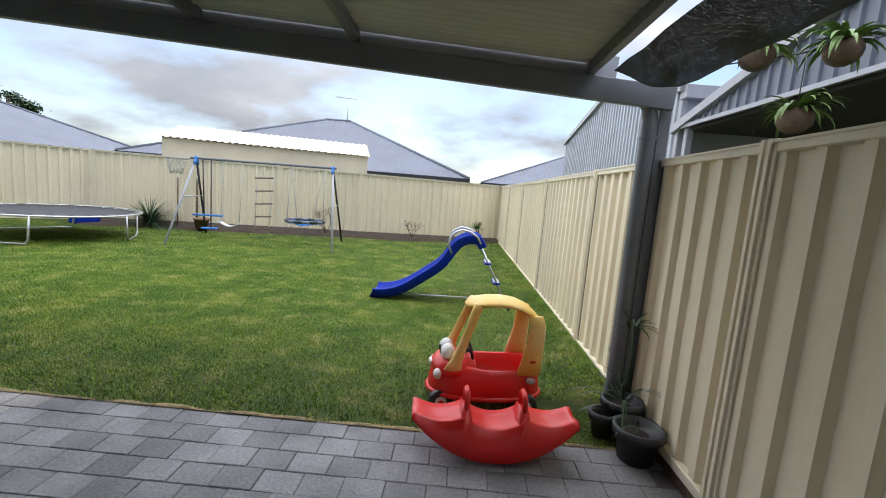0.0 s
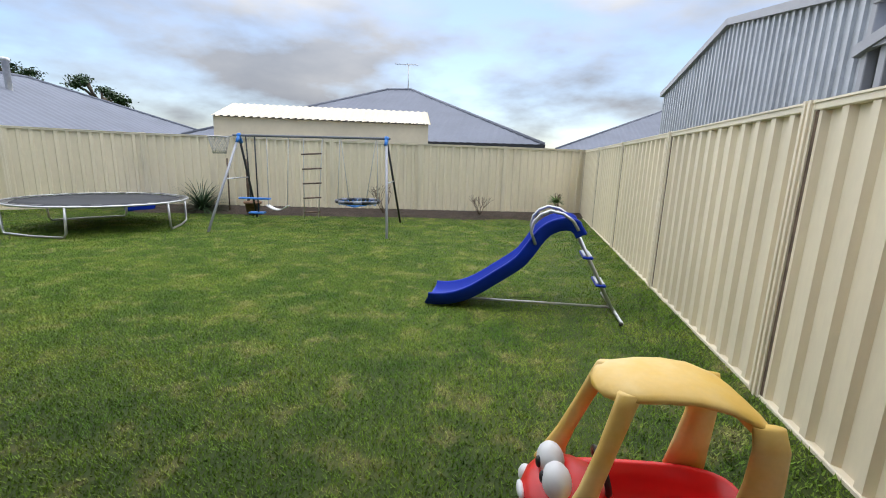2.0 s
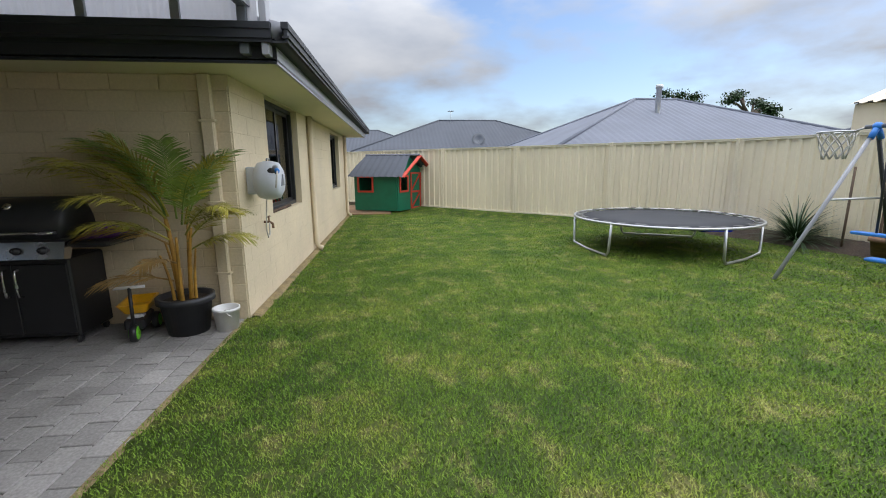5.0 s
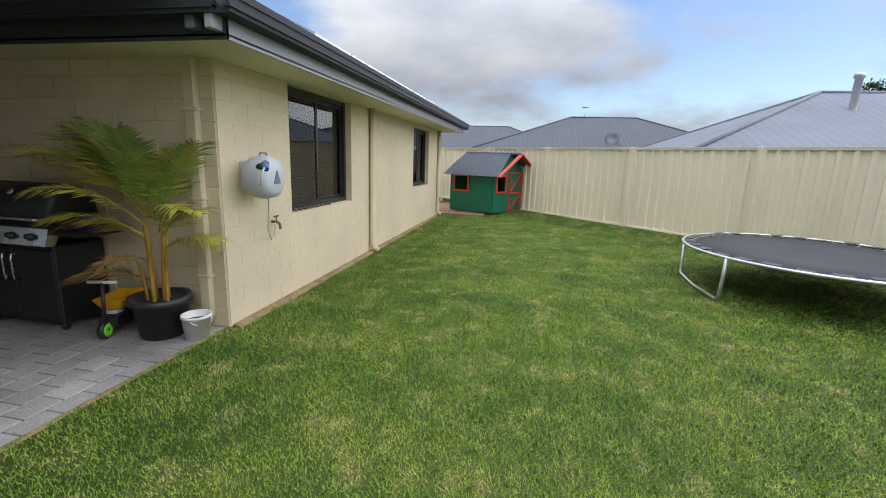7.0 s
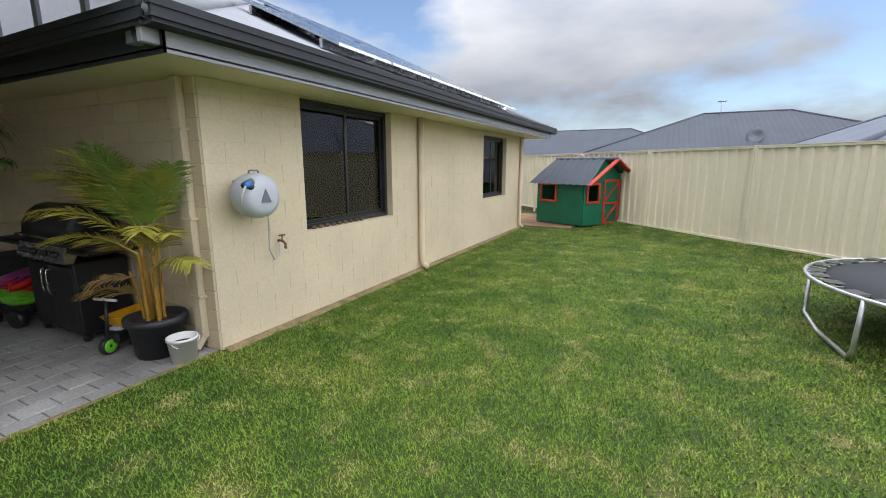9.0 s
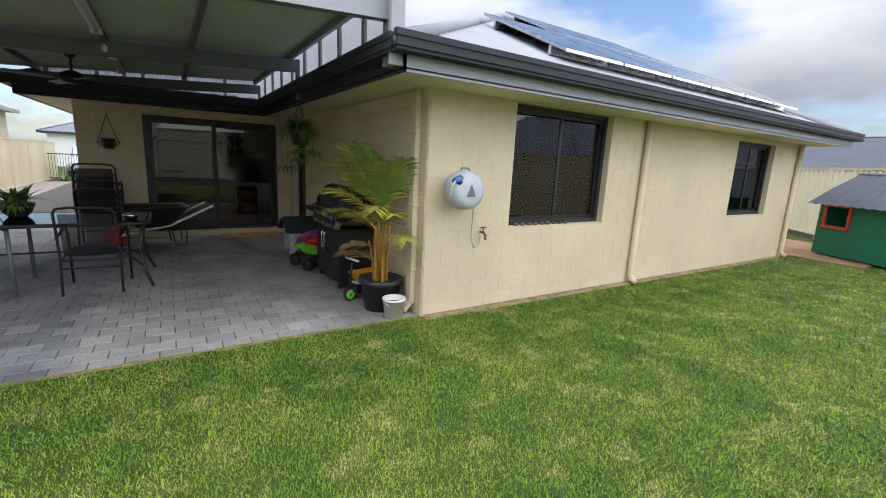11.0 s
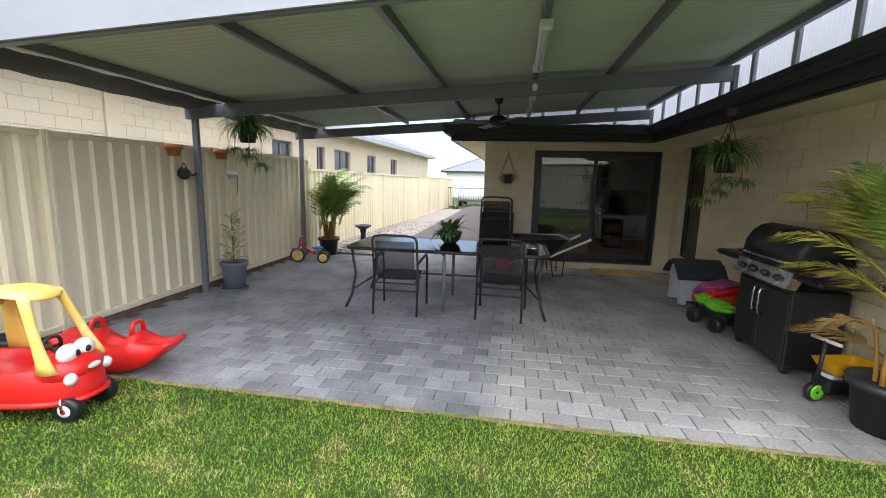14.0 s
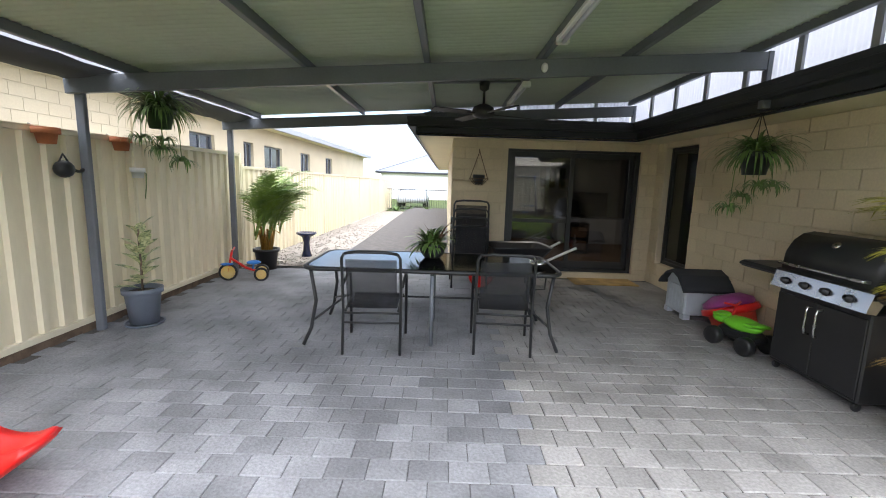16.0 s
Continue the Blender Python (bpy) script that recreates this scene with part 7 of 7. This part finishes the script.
    Build().box((7.4, 0.6, -0.2), (7.6, y0, 2.95)).ob("back_wall", M["render"], e)
    Build().box((4.0, y0 - 0.15, -0.2), (4.12, y0 - 0.03, zb), 0.01).ob("post", M["fascia"], e)


M["slatewall"] = mat("dark_blue_grey_cladding", (0.10, 0.12, 0.16), 0.4, 0, 0.08, 2, 30, 0.05)
gable_shed()


def house_right():
    e = root("neighbour_house", (0, 0, 0), "long cream rendered house over the side fence", "house")
    x, ya, yb, H = 4.05, 0.9, -27.0, 3.0
    wins = [(-18.4, 1.2), (-14.7, 1.2), (-11.5, 1.55), (-9.15, 0.65), (-6.9, 1.1)]
    b = Build()
    edges = sorted([ya, yb] + [w[0] for w in wins] + [w[0] + w[1] for w in wins])
    for y0, y1 in zip(edges, edges[1:]):
        hole = any(abs(w[0] - y0) < 1e-6 for w in wins)
        if hole:
            b.box((x, y0, -0.8), (x + 0.25, y1, 1.62)).box((x, y0, 2.5), (x + 0.25, y1, H))
        else:
            b.box((x, y0, -0.8), (x + 0.25, y1, H))
    b.box((x + 0.25, ya - 0.25, -0.8), (14, ya, H)).box((x + 0.25, yb, -0.8), (14, yb + 0.25, H))
    for y in (-1.15, -4.2):
        b.box((x - 0.05, y, -0.8), (x, y + 0.28, H))
    b.ob("wall", M["render"], e)
    c = Build()
    for row in range(8):
        z = 1.55 + 0.19 * row
        for k in range(16):
            y = 0.88 - 0.39 * k - (0.195 if row % 2 else 0)
            if y - 0.384 > -5.8:
                c.box((x - 0.006, y - 0.384, z), (x + 0.002, min(y, 0.88), min(z + 0.184, H - 0.01)), 0.003)
    tagged(c.ob("block_courses", M["render"], e), kind="stuff")
    for y, w in wins:
        f = Build()
        for p, q, r, s in ((y, y + w, 1.62, 1.67), (y, y + w, 2.45, 2.5), (y, y + 0.05, 1.67, 2.45), (y + w - 0.05, y + w, 1.67, 2.45), (y + w / 2 - 0.025, y + w / 2 + 0.025, 1.67, 2.45)):
            f.box((x + 0.08, p, r), (x + 0.14, q, s))
        f.ob("window_frame", M["slate"], e)
        Build().box((x + 0.11, y + 0.05, 1.67), (x + 0.115, y + w - 0.05, 2.45)).ob("window_pane", M["panelglass"], e)
    Build().box((x - 0.45, yb - 0.4, H), (14.5, ya + 0.4, H + 0.03)).ob("soffit", M["soffit"], e)
    Build().box((x - 0.5, yb - 0.45, H - 0.02), (x - 0.42, ya + 0.45, H + 0.18), 0.01).box((x - 0.5, ya + 0.4, H - 0.02), (14, ya + 0.47, H + 0.18), 0.01).ob("gutter", M["fascia"], e)
    r = Build()
    quad_roof(r, ((x - 0.45, yb - 0.4, H + 0.14), (x - 0.45, ya + 0.4, H + 0.14), (9.3, ya - 5, H + 2.3), (9.3, yb + 5, H + 2.3)), 0.3, 0.02)
    r.ob("roof", M["roofgrey"], e)


house_right()


def ground_strip(name, x0, x1, y0, y1, dz, material, label, cat):
    b = Build()
    ys = [y0 + (y1 - y0) * i / 20 for i in range(21)]
    vs = [(x, y, level(x, y) + dz) for y in ys for x in (x0, x1)]
    b.add(vs, [(2 * i, 2 * i + 1, 2 * i + 3, 2 * i + 2) for i in range(20)], True)
    structure(b.ob(name, material), label, cat)


ground_strip("gravel_strip", 0.12, 1.47, -19.0, BWY - 0.1, 0.03, M["gravel"], "pale gravel strip along the side fence", "gravel")
random.seed(12)
pb = Build()
for i in range(900):
    x, y = random.uniform(0.14, 1.42), BWY - 0.15 - 8.0 * random.random() ** 1.5
    s = random.uniform(0.012, 0.03)
    pb.lathe([(0.002, -s * 0.4), (s, 0), (0.002, s * 0.6)], (x, y, level(x, y) + 0.035), 5)
tagged(pb.ob("gravel_stones", M["gravel"]), "loose pale gravel stones", "gravel", kind="stuff")


def far_street():
    hip("neighbour_house", -9, 5.6, -60, -42, 2.4, 22, M["roofgrey"], "white house with a grey hipped roof across the street", "x", 0.4, "house", ("white", -1.2))
    e = root("side_gate", (0, 0, 0), "black tubular gate at the end of the side path", "gate")
    b = Build()
    z = level(0, -20.5)
    for i in range(34):
        x = -1.9 + 0.1 * i
        b.box((x - 0.008, -20.51, z + 0.05), (x + 0.008, -20.49, z + 1.25))
    b.box((-1.95, -20.52, z + 1.2), (1.45, -20.48, z + 1.24)).box((-1.95, -20.52, z + 0.1), (1.45, -20.48, z + 0.14))
    b.ob("bars", M["matteblack"], e)
    e = root("parked_car", pose(0.2, -24.5, level(0, -24.5), 0, 0, 90), "silver utility car parked at the street", "car")
    b = Build()
    sec = [(-2.3, 0.45, 0.95), (-2.2, 0.4, 1.02), (-0.6, 0.38, 1.05), (-0.35, 0.38, 1.62), (0.55, 0.38, 1.66), (1.1, 0.38, 1.1), (2.1, 0.4, 0.95), (2.25, 0.45, 0.75)]
    b.loft([[(x, -0.85, z0), (x, -0.88, (z0 + z1) / 2), (x, -0.72, z1), (x, 0.72, z1), (x, 0.88, (z0 + z1) / 2), (x, 0.85, z0)] for x, z0, z1 in sec])
    b.ob("body", M["clinic"], e)
    for x in (-1.45, 1.4):
        for y in (-0.8, 0.8):
            t = wheel(Build(), (x, y, 0.36), (0, 1 if y > 0 else -1, 0), 0.36, 0.24).ob("wheel", M["black"], e)
            Build().lathe([(0.003, 0.13), (0.2, 0.12), (0.22, 0.1)], n=16, m=pose(x, y, 0.36, -90 if y > 0 else 90)).ob("rim", M["chrome"], t)
    w = Build()
    for s in (-1, 1):
        w.add([(-0.3, s * 0.83, 1.12), (0.9, s * 0.83, 1.12), (0.5, s * 0.77, 1.58), (-0.25, s * 0.77, 1.58)], [(0, 1, 2, 3)])
    w.ob("side_window", M["panelglass"], e)
    for i, x in enumerate((-0.9, 0.1, 0.8)):
        e = root("garden_bush", (x, -19.6, level(x, -19.6)), "small green bush by the gate", "bush", "bushes by the gate")
        strap_leaves(Build(), (0, 0, 0), 90, 0.5, 0.06, 40 + i, 0.8).ob("leaves", M["leaf"], e)


far_street()


def chimney(x, y, z):
    e = root("flue", (x, y, z), "short steel chimney flue on the roof", "flue")
    Build().lathe([(0.11, -0.6), (0.11, 0.45), (0.15, 0.46), (0.15, 0.6), (0.11, 0.62), (0.003, 0.63)], n=16).ob("pipe", M["galv"], e)


def antenna(x, y, z, h):
    e = root("aerial", (x, y, z), "thin television aerial on the roof", "aerial")
    b = Build().tube([(0, 0, -0.4), (0, 0, h)], 0.025, 6).tube([(-0.7, 0, h), (0.5, 0, h - 0.05)], 0.018, 5)
    for i in range(6):
        b.tube([(-0.6 + 0.2 * i, -0.25, h - 0.01 * i), (-0.6 + 0.2 * i, 0.25, h - 0.01 * i)], 0.012, 4)
    b.ob("mast", M["galv"], e)


chimney(-19.1, 15.24, 4.0)
antenna(-6.2, 23.8, 4.9, 1.2)
antenna(-39.5, 9.0, 5.1, 0.8)
e = root("satellite_dish", (-34.6, 10.5, 2.95), "grey satellite dish on the neighbour's roof", "dish")
Build().lathe([(0.003, -0.12), (0.3, -0.06), (0.5, 0.04), (0.5, 0.06), (0.3, -0.04), (0.003, -0.1)], n=20, m=pose(0, 0, 0.3, 0, 70, -20)).tube([(0, 0, -0.4), (0, 0, 0.25)], 0.04, 6).ob("dish", M["slate"], e)


def tree(x, y, h, cr, seed, label):
    random.seed(seed)
    e = root("tree", (x, y, 0), label, "tree", "trees beyond the houses")
    t, l = Build(), Build()
    t.tube([(0, 0, -0.5), (0.2, 0.1, h * 0.45), (0.3, 0.3, h * 0.75)], [0.45, 0.32, 0.2], 8)
    for k in range(9):
        a = random.uniform(0, 6.28)
        r = cr * random.uniform(0.35, 0.95)
        c = Vector((r * math.cos(a), r * math.sin(a), h * random.uniform(0.66, 1.0)))
        t.tube([(0.2, 0.1, h * random.uniform(0.4, 0.7)), c * 0.6 + Vector((0, 0, c.z * 0.36)), c], [0.16, 0.1, 0.05], 5)
        for i in range(260):
            d = Vector((random.gauss(0, 1), random.gauss(0, 1), random.gauss(0, 0.55)))
            p = c + d * cr * 0.16
            s = random.uniform(0.07, 0.17)
            u = Vector((random.uniform(-1, 1), random.uniform(-1, 1), random.uniform(-1, 1))).normalized()
            v = u.cross(Vector((random.uniform(-1, 1), random.uniform(-1, 1), 1))).normalized()
            l.add([p - u * s, p + v * s * 0.5, p + u * s, p - v * s * 0.5], [(0, 1, 2, 3)])
    t.ob("trunk", M["trunk"], e)
    l.ob("leaves", M["leafdark"], e)


tree(-38, 29.6, 7.5, 2.1, 2, "dark green gum tree beyond the roofs")
tree(-35.3, 33.2, 7.5, 1.9, 3, "dark green gum tree beyond the roofs")
tree(-36.6, 31.6, 6.0, 1.4, 5, "dark green gum tree beyond the roofs")
fence("side_fence_dark", (-14.9, 1.4), (-13.7, 1.4), 0.02, 1.3, "dark grey steel gate panel beside the house", step=1.2)


# ---- grass ----
def grass():
    rng = np.random.default_rng(4)

    # denser and finer towards the walked part, coarser far off
    k = 1900000
    x, y = rng.uniform(-15.0, 1.45, k), rng.uniform(2.73, 14.0, k)
    dist = np.hypot((x + 3.2) / 1.4, y - 4.9)
    keep = rng.uniform(0, 1, k) < 1 / (1 + (dist / 3.2) ** 2.5)
    for (ax, ay), (bx, by) in zip(BACK, BACK[1:]):
        dx, dy = bx - ax, by - ay
        s = ((x - ax) * dy - (y - ay) * dx) / math.hypot(dx, dy)
        keep &= s < (-0.75 if ax > 0 else -0.1)
    keep &= ~((x < CORX + 0.02) & (y < WY + 0.03))
    x, y, dist = x[keep], y[keep], dist[keep]
    z = np.array([level(p, q) for p, q in zip(x, y)]) - 0.002
    h = rng.uniform(0.010, 0.026, len(x))
    w = rng.uniform(0.005, 0.009, len(x)) * np.sqrt(1 + (dist / 3.2) ** 2.5)
    n = len(x)
    a = rng.uniform(0, 2 * np.pi, n)
    lean = rng.uniform(0.2, 1.3, n)
    b = a + rng.uniform(0.8, 2.2, n)
    co = np.empty((n, 3, 3), np.float32)
    co[:, 0] = np.stack([x - np.cos(a) * w / 2, y - np.sin(a) * w / 2, z], 1)
    co[:, 1] = np.stack([x + np.cos(a) * w / 2, y + np.sin(a) * w / 2, z], 1)
    co[:, 2] = np.stack([x + np.cos(b) * h * lean, y + np.sin(b) * h * lean, z + h], 1)
    me = bpy.data.meshes.new("grass_blades")
    me.vertices.add(3 * n)
    me.loops.add(3 * n)
    me.polygons.add(n)
    me.vertices.foreach_set("co", co.ravel())
    me.loops.foreach_set("vertex_index", np.arange(3 * n, dtype=np.int32))
    me.polygons.foreach_set("loop_start", np.arange(0, 3 * n, 3, dtype=np.int32))
    me.update(calc_edges=True)
    me.materials.append(M["blade"])
    tagged(new("grass_blades", me), "short mown green grass blades", "grass", kind="stuff")


grass()
strip("dry_wall_foot", [(CORX, WY + 0.01), (FARX, WY + 0.01)], 0.11, 0.022, M["dryedge"], "strip of dry grass and earth at the wall foot", "soil", -1, 0.1)
strip("dry_edge", [(CORX + 0.1, 2.72), (1.4, 2.72)], 0.05, 0.006, M["dryedge"], "dry brown strip between paving and lawn", "soil", 1, 0.1)


# ---- paving ----
def paving():
    x0, x1, y0, y1 = CORX, 1.47, -6.5, 2.74
    base = Build()
    base.box((x0 + 0.0, BWY + 0.0, -0.06), (x1 + 0.05, y1 - 0.03, -0.008)).box((SWX, y0 - 14, -0.3), (x1 - 1.35, BWY, -0.012))
    e = structure(base.ob("paving", M["joint"]), "grey concrete pavers in running bond, some darker", "paving")
    L, Wd = 0.215, 0.17
    stuff = {"paver": Build(), "paverwarm": Build()}
    shared = {}
    cnt = 0
    row = 0
    y = y1
    while y - Wd > y0:
        off = (row % 2) * L / 2
        x = x1 - off
        while x > x0:
            w = min(L, x - x0, L)
            if x > SWX + 0.02 or y - Wd > BWY - 0.05:
                warm = x < -2.25 - 0.1 * (row % 2)
                g = 0.007 if warm else 0.003
                ww, hh = round(w - g, 3), round(Wd - g, 3)
                if ww > 0.05 and not (x < SWX and y - Wd < BWY):
                    dz = random.uniform(-0.002, 0.002) + (0 if y > -3 else level(x, y))
                    near = y > 1.35 and -4.4 < x < 0.6 and cnt < 300
                    key = "paverwarm" if warm else "paver"
                    if near:
                        cnt += 1
                        k = (ww, key)
                        if k not in shared:
                            shared[k] = Build().box((0, 0, -0.04), (ww, hh, 0), 0.004).mesh("paver", M[key])
                        o = new("paver", shared[k])
                        o.matrix_basis = pose(x - w + g / 2, y - Wd + g / 2, dz, random.uniform(-0.4, 0.4), random.uniform(-0.4, 0.4), random.uniform(-0.5, 0.5))
                        o.parent = e
                    else:
                        stuff[key].box((x - w + g / 2, y - Wd + g / 2, dz - 0.03), (x - w + g / 2 + ww, y - Wd + g / 2 + hh, dz), 0.003)
            x -= L
        y -= Wd
        row += 1
    for key, b in stuff.items():
        if b.v:
            tagged(b.ob("paver_field", M[key], e), kind="stuff")


paving()
